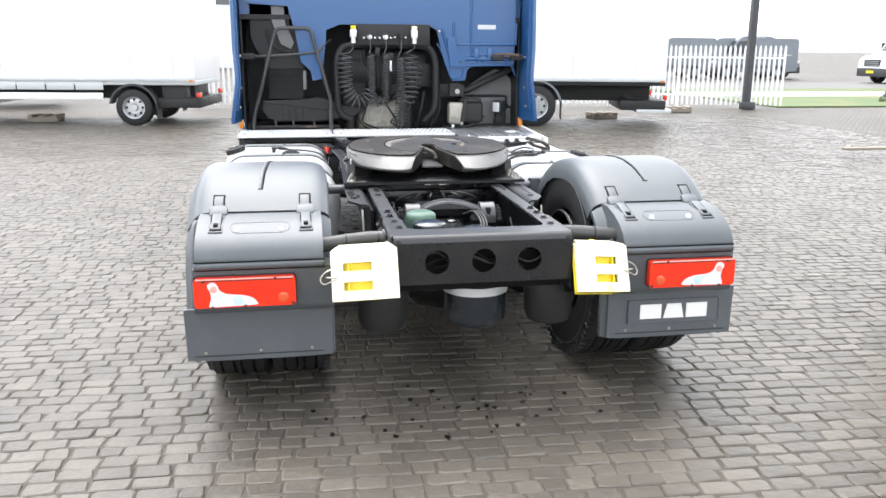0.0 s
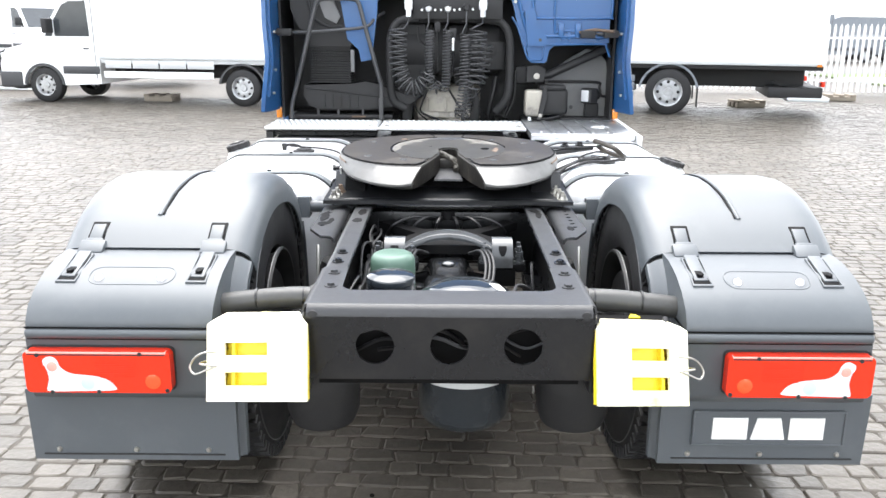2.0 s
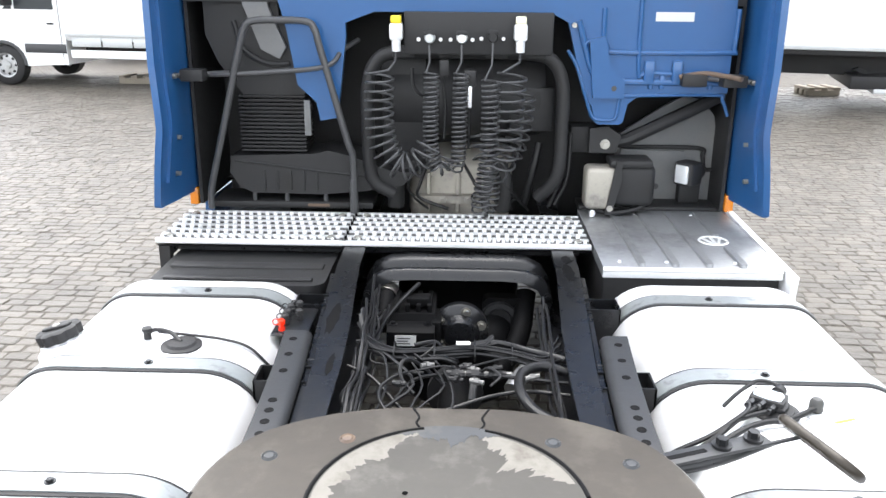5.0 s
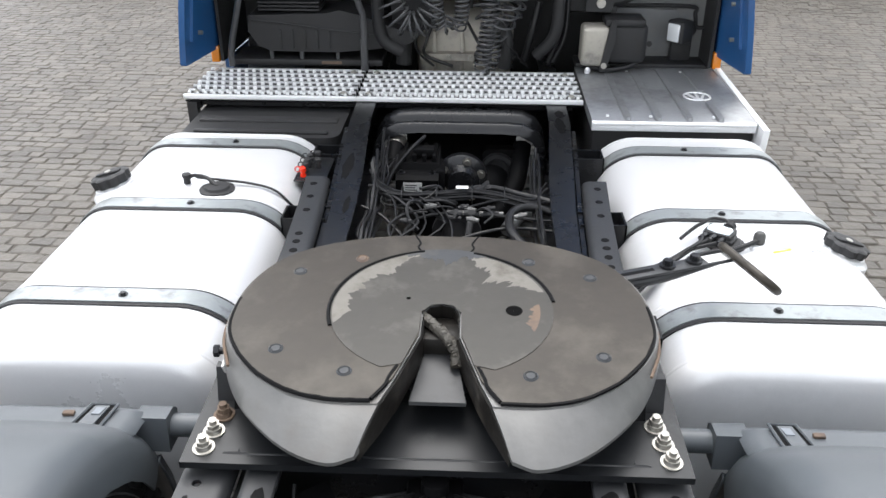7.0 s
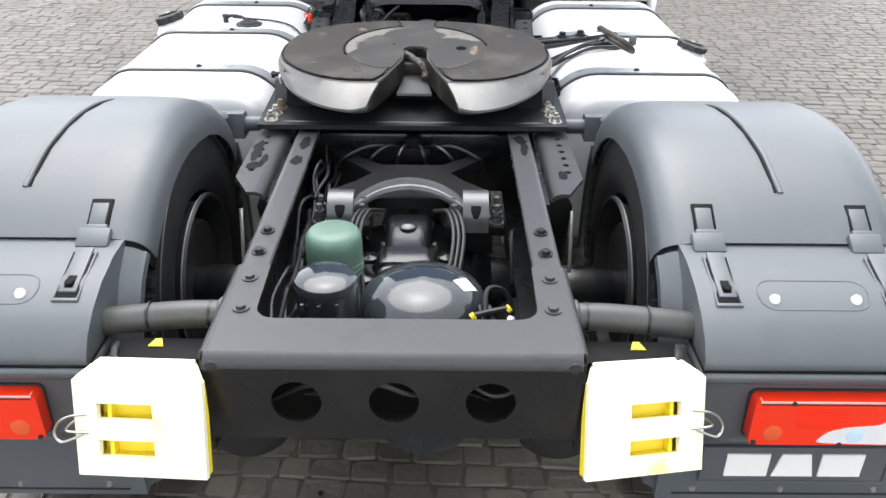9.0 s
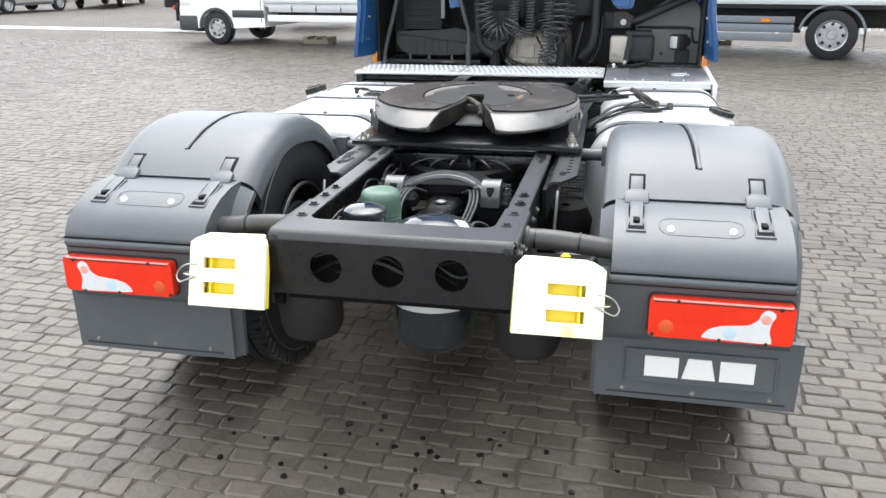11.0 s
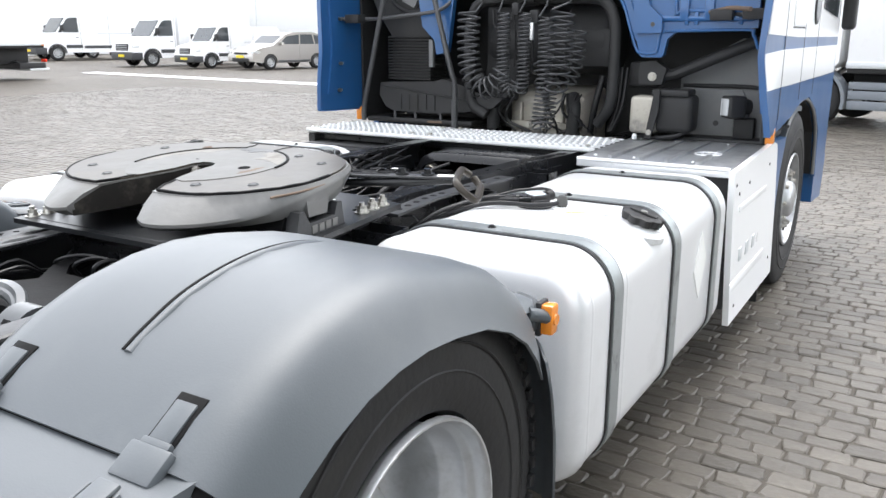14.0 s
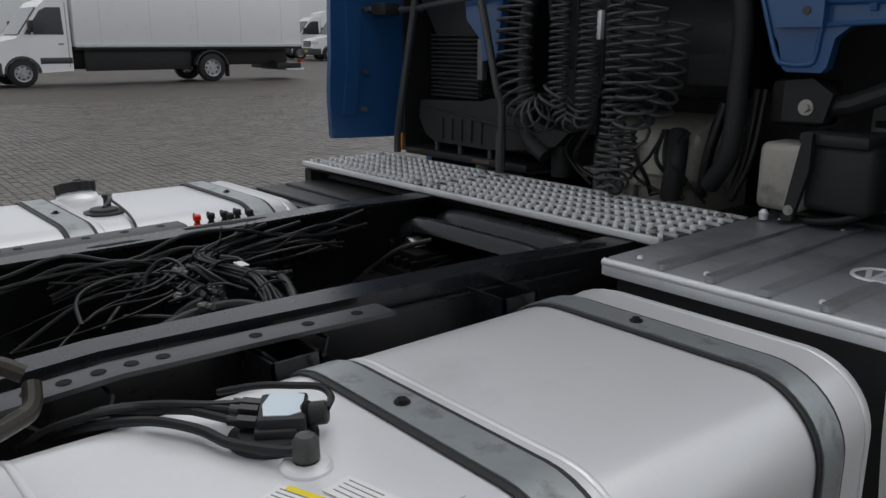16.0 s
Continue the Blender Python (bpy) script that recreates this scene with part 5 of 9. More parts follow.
    part("bar_slot", add_box(bmesh.new(), -0.02, 0.10, -0.006, 0.006, 0.0022, 0.0030, m=run), IRON, plate)
    part("release_rod", tube([(0.16, 1.66, 1.018), (0.34, 1.655, 1.022), (0.52, 1.685, 1.030), (0.70, 1.775, 1.040)], 0.013, 10), FRAME, plate, "black release rod")
    for x in (0.14, 0.22):
        part("bar_bolt", bolt(run @ Vector((x, 0.002, 0.002)), 0.013, 0.020), FRAME, plate)
    part("bar_label", add_box(bmesh.new(), 0.250, 0.322, -0.017, 0.017, 0.0022, 0.0032, m=run), PAPER, plate, "white sticker on the release bar")
    part("plate_label", climb(move(box(-0.050, 0.050, -0.014, 0.014, 0.9085, 0.9095), pose(0.235, 1.735, 0, 0, 0, -22))), PAPER, mount, "white sticker on the mounting plate")
    for x, y in ((0.425, 1.655), (0.41, 1.69)):
        # Black disc painted for a shaded hole.
        part("plate_hole", climb(lathe([(0.9078, 0.014), (0.9088, 0.012), (0.9088, 0.0005)], (x, y, 0), "z", 16)), VOID, mount)
    a, b, w = Vector((0.735, 1.835, 1.046)), Vector((0.815, 1.655, 1.030)), Vector((0.68, 0.33, -0.66)) * 0.040
    loop = [a - w * 0.2, a.lerp(b, 0.10) - w * 0.85, a.lerp(b, 0.25) - w, a.lerp(b, 0.75) - w, a.lerp(b, 0.93) - w * 0.8, b, a.lerp(b, 0.93) + w * 0.8, a.lerp(b, 0.75) + w, a.lerp(b, 0.25) + w, a.lerp(b, 0.10) + w * 0.85, a + w * 0.2]
    part("release_handle", tube(loop, 0.0115, 10, steps=6), GREASED, plate, "bent steel release handle")


def catwalk():
    walkway = part("catwalk_rear_edge", box(-1.245, 0.54, 3.384, 3.394, 0.922, 0.941, bevel=0.002), TREAD, truck, "bright aluminium grating catwalk behind the cab")
    pitch = 0.0372
    for x0, x1 in ((-1.245, -0.478), (-0.466, 0.540)):
        # Added black sheet in place of the shaded depth under the open grating.
        part("grating_shade", box(x0 + 0.004, x1 - 0.004, 3.395, 3.82, 0.906, 0.910), IRON, walkway, "black sheet for the shade below the grating")
        for k in range(7):
            y = 3.394 + k * 0.0695
            part("grating_bar", box(x0, x1, y, y + 0.0125, 0.916, 0.940, bevel=0.002), BAR, walkway, "bright aluminium bar")
            if k == 6:
                continue
            # Dark strip under the studs; the gaps' shade is painted into it.
            part("stud_row_shade", box(x0 + 0.002, x1 - 0.002, y + 0.0165, y + 0.0665, 0.926, 0.932), STAY, walkway, "dark strip that paints the shade between the bars")
            studs = bmesh.new()
            x = x0 + 0.018
            while x < x1 - 0.012:
                rows = ((0.028, 0.0, 0.0075), (0.054, pitch / 2, 0.0075)) if k == 0 else ((0.0415, pitch / 2 * (k % 2), 0.0095),)
                for row, offset, q in rows:
                    if x + offset < x1 - 0.012:
                        add_lathe(studs, [(-0.016, q), (-0.004, q * 0.97), (-0.001, q * 0.8), (0.0, 0.0003)], (x + offset, y + row, 0.9470), "z", 9)
                x += pitch
            tagged(part("tread_studs", studs, TREAD, walkway, "raised round tread studs"), kind="stuff")
        for x in (x0 + 0.05, x1 - 0.05):
            for y in (3.43, 3.76):
                part("tread_bolt", bolt((x, y, 0.944), 0.010, 0.008), ZINC, walkway)
    part("catwalk_bracket", prism([(3.39, 0.72), (3.43, 0.72), (3.43, 0.86), (3.80, 0.86), (3.80, 0.905), (3.39, 0.905)], "x", -1.235, -1.19), BLACK, truck, "black catwalk bracket")
    part("catwalk_beam", box(-1.20, 0.50, 3.44, 3.49, 0.876, 0.904), FRAME, truck)
    part("catwalk_beam", box(-1.20, 0.50, 3.70, 3.76, 0.876, 0.904), FRAME, truck)
    # battery tray under the far end
    tray = part("battery_cover", prism(rounded(-1.17, -0.50, 3.06, 3.78, 0.06, 4), "z", 0.50, 0.868, bevel=0.03, seg=3), BLACK, truck, "black plastic battery cover", sharp=50)
    part("cover_rib", box(-1.12, -0.55, 3.10, 3.13, 0.865, 0.880, bevel=0.006), BLACK, tray)
    part("cover_rib", box(-1.14, -0.53, 3.24, 3.30, 0.862, 0.878, bevel=0.008), BLACK, tray)


def side_box():
    body = part("equipment_box", box(0.56, 1.235, 3.19, 3.92, 0.30, 0.905, bevel=0.01), BLACK, truck, "equipment box with ribbed aluminium lid and white side panel")
    lid = [(3.155, 0.888), (3.155, 0.922), (3.17, 0.932), (3.93, 0.940), (3.93, 0.905)]
    cover = part("box_lid", prism(lid, "x", 0.552, 1.232, bevel=0.004), ALU_DULL, body, "weathered ribbed aluminium lid")
    part("lid_edge", box(0.550, 1.226, 3.145, 3.1545, 0.892, 0.926, bevel=0.002), ALU, cover)
    part("rolled_edge", rod((0.551, 3.151, 0.923), (1.225, 3.151, 0.923), 0.010, 12), ALU, cover, "bright rolled lid edge")
    for k in range(4):
        x = 0.70 + k * 0.128
        part("lid_rib", prism(rounded(x - 0.013, x + 0.013, 3.16, 3.90 if k < 3 else 3.40, 0.012, 3), "z", 0.932, 0.947, bevel=0.005), ALU_DULL, cover)
    part("lid_rib", prism(rounded(1.075, 1.101, 3.55, 3.90, 0.012, 3), "z", 0.932, 0.947, bevel=0.005), ALU_DULL, cover)
    part("round_emblem", lathe([(0.938, 0.062), (0.9425, 0.060), (0.9425, 0.054), (0.938, 0.052)], (1.055, 3.48, 0), "z", 32), ALU, cover, "embossed round emblem")
    for k in range(3):
        part("emblem_bar", move(box(-0.006, 0.006, -0.04, 0.04, 0.9375, 0.9415), pose(1.03 + k * 0.025, 3.48, 0, 0, 0, 20 - 20 * k)), ALU, cover)
    for x in (0.62, 0.80, 1.06):
        for y in (3.20, 3.86):
            part("lid_rivet", lathe([(0.944, 0.0005), (0.943, 0.006), (0.936, 0.008)], (x, y, 0), "z", 12), ALU, cover)
    side = [(3.215, 0.225), (4.215, 0.225), (4.14, 0.60), (4.055, 0.90), (4.03, 0.940), (3.95, 0.955), (3.085, 0.925), (3.105, 0.75)]
    panel = part("side_panel", prism(side, "x", 1.236, 1.262, bevel=0.007, seg=3), WHITE, body, "white painted side panel with raised bars", sharp=45)
    part("panel_bar", box(1.258, 1.267, 3.22, 3.82, 0.735, 0.765, bevel=0.006), WHITE, panel)
    part("panel_bar", box(1.258, 1.267, 3.16, 3.90, 0.385, 0.43, bevel=0.006), WHITE, panel)
    for k in range(3):
        part("plain_bar", box(1.258, 1.266, 3.30 + k * 0.14, 3.36 + k * 0.14, 0.50, 0.56, bevel=0.004), GALV, panel)
    for y, z in ((3.13, 0.865), (3.20, 0.82), (3.40, 0.84), (3.86, 0.86), (4.08, 0.34), (3.29, 0.30)):
        part("panel_screw", lathe([(0.004, 0.0005), (0.003, 0.007), (-0.002, 0.009)], (1.262, y, z), "x", 12), INK, panel)


def running_gear():
    axle = part("rear_axle", lathe([(-0.74, 0.075), (-0.42, 0.085), (-0.25, 0.11), (-0.17, 0.19), (0.0, 0.225), (0.17, 0.19), (0.25, 0.11), (0.42, 0.085), (0.74, 0.075)], (0, 0.735, 0.505), "x", 28), GLOSS, truck, "gloss black rear axle")
    part("differential", add_lathe(bmesh.new(), [(0.95, 0.14), (1.15, 0.13), (1.25, 0.09), (1.36, 0.07), (1.36, 0.0005)], (0, 0, 0.53), "y", 24), GLOSS, axle)
    # hump of the axle housing seen between the rails: a stepped neck with flat shoulders
    rings = []
    for y, w, z in ((0.30, 0.075, 0.700), (0.40, 0.082, 0.735), (0.462, 0.085, 0.748), (0.466, 0.078, 0.741), (0.478, 0.078, 0.743), (0.482, 0.086, 0.752), (0.545, 0.086, 0.764), (0.552, 0.070, 0.764), (0.60, 0.066, 0.770), (0.66, 0.068, 0.776), (0.715, 0.078, 0.780), (0.732, 0.074, 0.775), (0.76, 0.060, 0.755)):
        rings.append([(x, y, zz) for x, zz in rounded(-w, w, 0.52, z, 0.034, 5)])
    part("axle_hump", add_rings(bmesh.new(), rings), GLOSS, axle, sharp=40)
    part("breather_cap", lathe([(0.0, 0.026), (0.004, 0.025), (0.010, 0.016), (0.011, 0.0005)], (0.0, 0.645, 0.776), "z", 18), RESERVOIR, axle)
    for x, y, z in ((-0.11, 0.585, 0.70), (0.115, 0.59, 0.70), (-0.12, 0.50, 0.68), (0.12, 0.50, 0.68)):
        part("casting_lug", lathe([(0.0, 0.030), (0.012, 0.028), (0.018, 0.0005)], (x, y, z), "z", 14), GLOSS, axle)
    for s in (-1, 1):
        x = s * 0.195
        cap = [(0.628, 0.766), (0.631, 0.792)] + [(0.700 - 0.068 * math.cos(radians(a)), 0.794 + 0.068 * math.sin(radians(a))) for a in range(8, 120, 8)] + [(0.742, 0.830), (0.746, 0.766)]
        cl = part("axle_clamp", prism(cap, "x", x - 0.037, x + 0.037, bevel=0.003), BEARING, axle, "grey cast stabiliser bearing with bolts", sharp=24)
        rows = []
        for a, w in ((44, 0.014), (36, 0.015), (28, 0.0135), (20, 0.010), (12, 0.006)):
            p = (0.700 - 0.0688 * math.cos(radians(a)), 0.794 + 0.0688 * math.sin(radians(a)))
            rows.append([(x - w, *p), (x + w, *p)])
        part("clamp_slot", add_strip(bmesh.new(), rows), IRON, cl, shell=0.002)
        part("clamp_foot", box(x - 0.036, x + 0.036, 0.636, 0.74, 0.757, 0.765, bevel=0.002), IRON, cl)
        part("clamp_base", box(x - 0.05, x + 0.05, 0.645, 0.745, 0.690, 0.757, bevel=0.006), IRON, cl)
        for d in (-0.062, 0.062):
            for y in (0.668, 0.710):
                stud = rod((x + d, y, 0.74), (x + d, y, 0.836 + 0.006 * (y > 0.7)), 0.0085, 10)
                add_rod(stud, (x + d, y, 0.775), (x + d, y, 0.782), 0.021, 16)
                add_rod(stud, (x + d, y, 0.782), (x + d, y, 0.800), 0.0155, 6)
                add_rod(stud, (x + d, y, 0.803), (x + d, y, 0.817), 0.0150, 6)
                part("u_bolt", stud, BEARING, cl, "dark bolt with lock nuts")
            part("bolt_block", box(x + d - 0.024, x + d + 0.024, 0.648, 0.73, 0.745, 0.775, bevel=0.005), IRON, cl)
        part("air_bellow", lathe([(0.38, 0.02), (0.38, 0.10), (0.42, 0.115), (0.50, 0.118), (0.56, 0.125), (0.60, 0.105), (0.62, 0.10), (0.62, 0.02)], (s * 0.40, 0.22, 0), "z", 28), RUBBER, truck, "black rubber air bellow")
        part("air_bellow", lathe([(0.30, 0.02), (0.30, 0.10), (0.38, 0.115), (0.50, 0.118), (0.56, 0.125), (0.60, 0.105), (0.62, 0.10), (0.62, 0.02)], (s * 0.45, 1.24, 0), "z", 28), RUBBER, truck, "black rubber air bellow")
        part("shock_absorber", rod((s * 0.44, 0.48, 0.34), (s * 0.43, 0.50, 0.66), 0.032, 12), IRON, truck)
        part("levelling_rod", rod((s * 0.455, 0.52, 0.70), (s * 0.46, 0.585, 0.86), 0.006, 8), ZINC, truck)
    # stabiliser bow and upper link
    bow = [(-0.160, 0.690, 0.828), (-0.125, 0.722, 0.842), (-0.07, 0.752, 0.856), (0.0, 0.764, 0.862), (0.07, 0.752, 0.856), (0.125, 0.722, 0.842), (0.160, 0.690, 0.828)]
    rows = []
    for p in smooth_path(bow, 5):
        rows.append([p + Vector((0, a, b)) for a, b in ((-0.022, -0.022), (0.016, -0.014), (0.024, 0.002), (0.018, 0.009), (-0.004, 0.010), (-0.010, 0.0), (-0.018, -0.002), (-0.024, -0.012))])
    part("stabiliser_bow", add_rings(bmesh.new(), rows), BEARING, axle, "grey arched stabiliser", sharp=40)
    link = [(-0.29, 1.13), (-0.23, 1.17), (-0.17, 1.06), (-0.10, 1.00), (0.10, 1.00), (0.17, 1.06), (0.23, 1.17), (0.29, 1.13), (0.17, 0.985), (0.125, 0.935), (0.17, 0.87), (0.245, 0.80), (0.235, 0.745), (-0.235, 0.745), (-0.245, 0.80), (-0.17, 0.87), (-0.125, 0.935), (-0.17, 0.985)]
    part("upper_link", prism(link, "z", 0.785, 0.818, bevel=0.010, seg=3), IRON, truck, "black wishbone upper link", sharp=50)
    # reservoirs behind the axle
    tank_at = (0.052, 0.285, 0)
    part("air_reservoir", lathe([(0.345, 0.02), (0.350, 0.10), (0.365, 0.135), (0.395, 0.150), (0.60, 0.150), (0.64, 0.160), (0.735, 0.162), (0.765, 0.156), (0.787, 0.141), (0.806, 0.112), (0.818, 0.078), (0.825, 0.040), (0.827, 0.0005)], tank_at, "z", 48), RESERVOIR, truck, "gloss dark air reservoir with a domed end", sharp=60)
    part("reservoir_band", lathe([(0.522, 0.1505), (0.522, 0.1565), (0.560, 0.1565), (0.560, 0.1505)], tank_at, "z", 48), GALV, truck, "pale steel band")
    def dome(r):
        prof = ((0.0, 0.827), (0.040, 0.825), (0.078, 0.818), (0.112, 0.806), (0.141, 0.787), (0.156, 0.765))
        for (a, za), (b, zb) in zip(prof, prof[1:]):
            if r <= b:
                return za + (zb - za) * (r - a) / (b - a)
        return 0.765
    rows = []
    for i in range(5):
        row = []
        for j in range(5):
            u, v = (i - 2) * 0.0105, (j - 2) * 0.0105
            dx, dy = 0.104 + u * 0.75 - v * 0.66, -0.012 + u * 0.66 + v * 0.75
            row.append((0.052 + dx, 0.285 + dy, dome(math.hypot(dx, dy)) + 0.0015))
        rows.append(row)
    part("reservoir_label", add_strip(bmesh.new(), rows), PAPER, truck, "small white square sticker", shell=0.001)
    dr = part("dryer_cartridge", lathe([(0.64, 0.02), (0.64, 0.070), (0.66, 0.074), (0.838, 0.075), (0.855, 0.073), (0.866, 0.066), (0.872, 0.055), (0.874, 0.03), (0.874, 0.0005)], (-0.188, 0.443, 0), "z", 40), GREEN, truck, "grey-green air dryer cartridge", sharp=60)
    for z in (0.69, 0.705, 0.72, 0.735, 0.75, 0.765, 0.78):
        part("cartridge_ring", lathe([(z, 0.0745), (z + 0.0025, 0.0765), (z + 0.005, 0.0745)], (-0.188, 0.443, 0), "z", 40), GREEN, dr)
    part("cartridge_print", lathe([(0.79, 0.0753), (0.825, 0.0755)], (-0.188, 0.443, 0), "z", 64), GREEN, dr)
    part("filter_canister", lathe([(0.56, 0.02), (0.56, 0.072), (0.838, 0.073), (0.843, 0.0765), (0.856, 0.0765), (0.862, 0.074), (0.868, 0.064), (0.873, 0.046), (0.876, 0.023), (0.877, 0.0005)], (-0.180, 0.218, 0), "z", 44), RESERVOIR, truck, "gloss dark filter canister", sharp=34)
    for k in range(3):
        part("canister_tab", box(-0.232 + 0.04 * k, -0.222 + 0.04 * k, 0.139 - 0.006 * (k == 1), 0.150, 0.815, 0.832, bevel=0.002), RESERVOIR, truck)
    valve = part("valve_block", box(0.195, 0.262, 0.075, 0.125, 0.70, 0.772, bevel=0.008), BEIGE, truck, "small valve block with air pipes")
    for p, r in (([(0.20, 0.16, 0.79), (0.21, 0.22, 0.83), (0.26, 0.24, 0.80), (0.28, 0.2, 0.7)], 0.006), ([(0.17, 0.13, 0.78), (0.14, 0.10, 0.74), (0.17, 0.06, 0.70)], 0.006), ([(0.25, 0.14, 0.78), (0.27, 0.10, 0.80), (0.285, 0.06, 0.74)], 0.006), ([(0.175, 0.150, 0.800), (0.215, 0.158, 0.806), (0.252, 0.168, 0.808)], 0.0075), ([(0.205, 0.21, 0.79), (0.212, 0.18, 0.80), (0.222, 0.15, 0.78)], 0.007), ([(0.195, 0.235, 0.77), (0.190, 0.20, 0.79), (0.200, 0.16, 0.77)], 0.005)):
        part("air_pipe", tube(p, r, 8), HOSE, valve)
    for a, b, r, mat in (((0.168, 0.148, 0.795), (0.176, 0.150, 0.801), 0.0095, YELLOW), ((0.252, 0.168, 0.804), (0.260, 0.170, 0.810), 0.0095, YELLOW), ((0.238, 0.112, 0.772), (0.243, 0.130, 0.792), 0.011, ALU), ((0.255, 0.130, 0.780), (0.262, 0.150, 0.796), 0.009, ALU), ((0.215, 0.095, 0.772), (0.215, 0.095, 0.790), 0.010, CASTING), ((0.226, 0.075, 0.765), (0.250, 0.068, 0.772), 0.012, PAPER)):
        part("pipe_nut", rod(a, b, r, 8), mat, valve)
    # brake hoses over the axle hump
    for s in (-1, 1):
        for k in range(3):
            d = 0.014 * k
            part("brake_hose", tube([(s * (0.075 + d), 0.70, 0.80), (s * (0.115 + d), 0.64, 0.825), (s * (0.130 + d), 0.54, 0.80), (s * (0.115 + d), 0.42, 0.745), (s * (0.10 + d), 0.33, 0.68)], 0.0056, 8), HOSE, axle)
        part("brake_chamber", lathe([(0.0, 0.02), (0.0, 0.075), (0.06, 0.085), (0.13, 0.08), (0.16, 0.05), (0.16, 0.0005)], (s * 0.33, 0.42, 0.52), "y", 24), IRON, axle)
    # electric loom along the rails
    rng = random.Random(4)
    for k in range(5):
        pts = []
        for j in range(14):
            y = 0.05 + j * 0.085
            pts.append((-0.30 + 0.012 * k + rng.uniform(-0.014, 0.014), y, 0.80 + rng.uniform(-0.03, 0.045) - 0.012 * k))
        part("wiring_loom", tube(pts, 0.005 + 0.0015 * (k % 2), 6, steps=3), HOSE, truck)
    part("wiring_loom", tube([(0.305, 0.62, 0.78), (0.292, 0.56, 0.80), (0.290, 0.50, 0.76), (0.296, 0.46, 0.70)], 0.005, 6), HOSE, truck)
    # valves and pipes under the fifth wheel
    part("front_crossmember", box(-0.376, 0.376, 1.22, 1.30, 0.62, 0.84, bevel=0.01), FRAME, truck)
    part("relay_valve", add_lathe(box(-0.06, 0.06, 1.10, 1.18, 0.78, 0.83, bevel=0.01), [(0.83, 0.03), (0.86, 0.028), (0.862, 0.0005)], (0.0, 1.14, 0), "z", 16), IRON, truck, "relay valve with pipes")
    for k in range(6):
        x = -0.14 + k * 0.055
        part("air_pipe", tube([(x * 0.4, 1.14, 0.82), (x, 1.09, 0.845), (x * 1.6, 1.05, 0.82), (x * 1.9, 1.12, 0.74)], 0.006, 6), HOSE, truck)
    # gearbox end and its loom ahead of the fifth wheel
    part("gearbox", add_rings(bmesh.new(), [[(x, y, z) for x, z in rounded(-w, w, 0.34, h, 0.09, 5)] for y, w, h in ((3.13, 0.15, 0.58), (3.17, 0.21, 0.66), (3.3, 0.24, 0.70), (3.7, 0.27, 0.78), (4.6, 0.28, 0.86))]), IRON, truck, "black gearbox housing", sharp=50)
    part("prop_shaft", rod((0, 1.30, 0.53), (0, 2.90, 0.56), 0.06, 20), IRON, truck)
    part("shaft_flange", lathe([(0.0, 0.02), (0.0, 0.10), (0.03, 0.10), (0.03, 0.07), (0.09, 0.065)], (0, 2.82, 0.56), "y", 28), BLACK, truck)
    # shift actuator: stepped black casting with ribs, pipes and a label
    before = set(bpy.data.objects)
    unit = part("control_unit", prism([(2.86, 0.66), (2.86, 0.775), (2.885, 0.79), (2.93, 0.79), (2.94, 0.815), (3.10, 0.835), (3.14, 0.80), (3.14, 0.66)], "x", -0.245, -0.075, bevel=0.008), IRON, truck, "black control unit with a white label")
    part("unit_label", box(-0.215, -0.140, 2.8565, 2.8595, 0.725, 0.765), PAPER, unit)
    for k in range(3):
        part("print_bar", box(-0.207, -0.160 - 0.008 * (k % 2), 2.8558, 2.8566, 0.732 + k * 0.010, 0.736 + k * 0.010), INK, unit)
    for k in range(4):
        part("unit_rib", box(-0.225 + k * 0.040, -0.208 + k * 0.040, 2.95, 3.10, 0.80, 0.845, bevel=0.004), IRON, unit)
    part("unit_lug", box(-0.180, -0.095, 2.97, 3.03, 0.825, 0.862, bevel=0.006), IRON, unit)
    part("unit_lug", box(-0.088, -0.052, 2.90, 3.04, 0.70, 0.80, bevel=0.010), IRON, unit)
    part("unit_bolt", bolt((-0.225, 2.90, 0.788), 0.010, 0.012), FRAME, unit)
    part("unit_bolt", bolt((-0.10, 2.90, 0.788), 0.010, 0.012), FRAME, unit)
    part("unit_pipe", tube([(-0.262, 2.97, 0.74), (-0.268, 3.04, 0.80), (-0.255, 3.12, 0.845)], 0.036, 14), IRON, unit)
    part("hose_clip", tube([(-0.264, 3.085, 0.828), (-0.258, 3.115, 0.842)], 0.041, 14), ZINC, unit)
    part("unit_cable", tube([(-0.285, 2.86, 0.74), (-0.25, 2.92, 0.80), (-0.19, 2.98, 0.86), (-0.14, 3.06, 0.885)], 0.008, 8), HOSE, unit)
    cover = part("round_cast_cover", lathe([(0.03, 0.105), (0.0, 0.105), (-0.012, 0.095), (-0.02, 0.07), (-0.055, 0.055), (-0.06, 0.0005)], (0.015, 3.0, 0.725), "y", 32), FRAME, truck, "dark cast output cover with bright bolts")
    for a in (20, 75, 150, 215, 300):
        part("cover_bolt", bolt((0.015 + 0.083 * math.cos(radians(a)), 2.985, 0.725 + 0.083 * math.sin(radians(a))), 0.012, 0.014, (0, -1, 0)), ZINC, cover)
    for a in (120, 250, 340):
        part("cover_rib", box(0.015 + 0.05 * math.cos(radians(a)) - 0.008, 0.015 + 0.05 * math.cos(radians(a)) + 0.008, 2.955, 2.99, 0.725 + 0.05 * math.sin(radians(a)) - 0.02, 0.725 + 0.05 * math.sin(radians(a)) + 0.02, bevel=0.004), BLACK, cover)
    back = part("housing_plate", prism(rounded(0.10, 0.265, 0.62, 0.80, 0.03, 4), "y", 3.14, 3.20, bevel=0.008), IRON, truck)
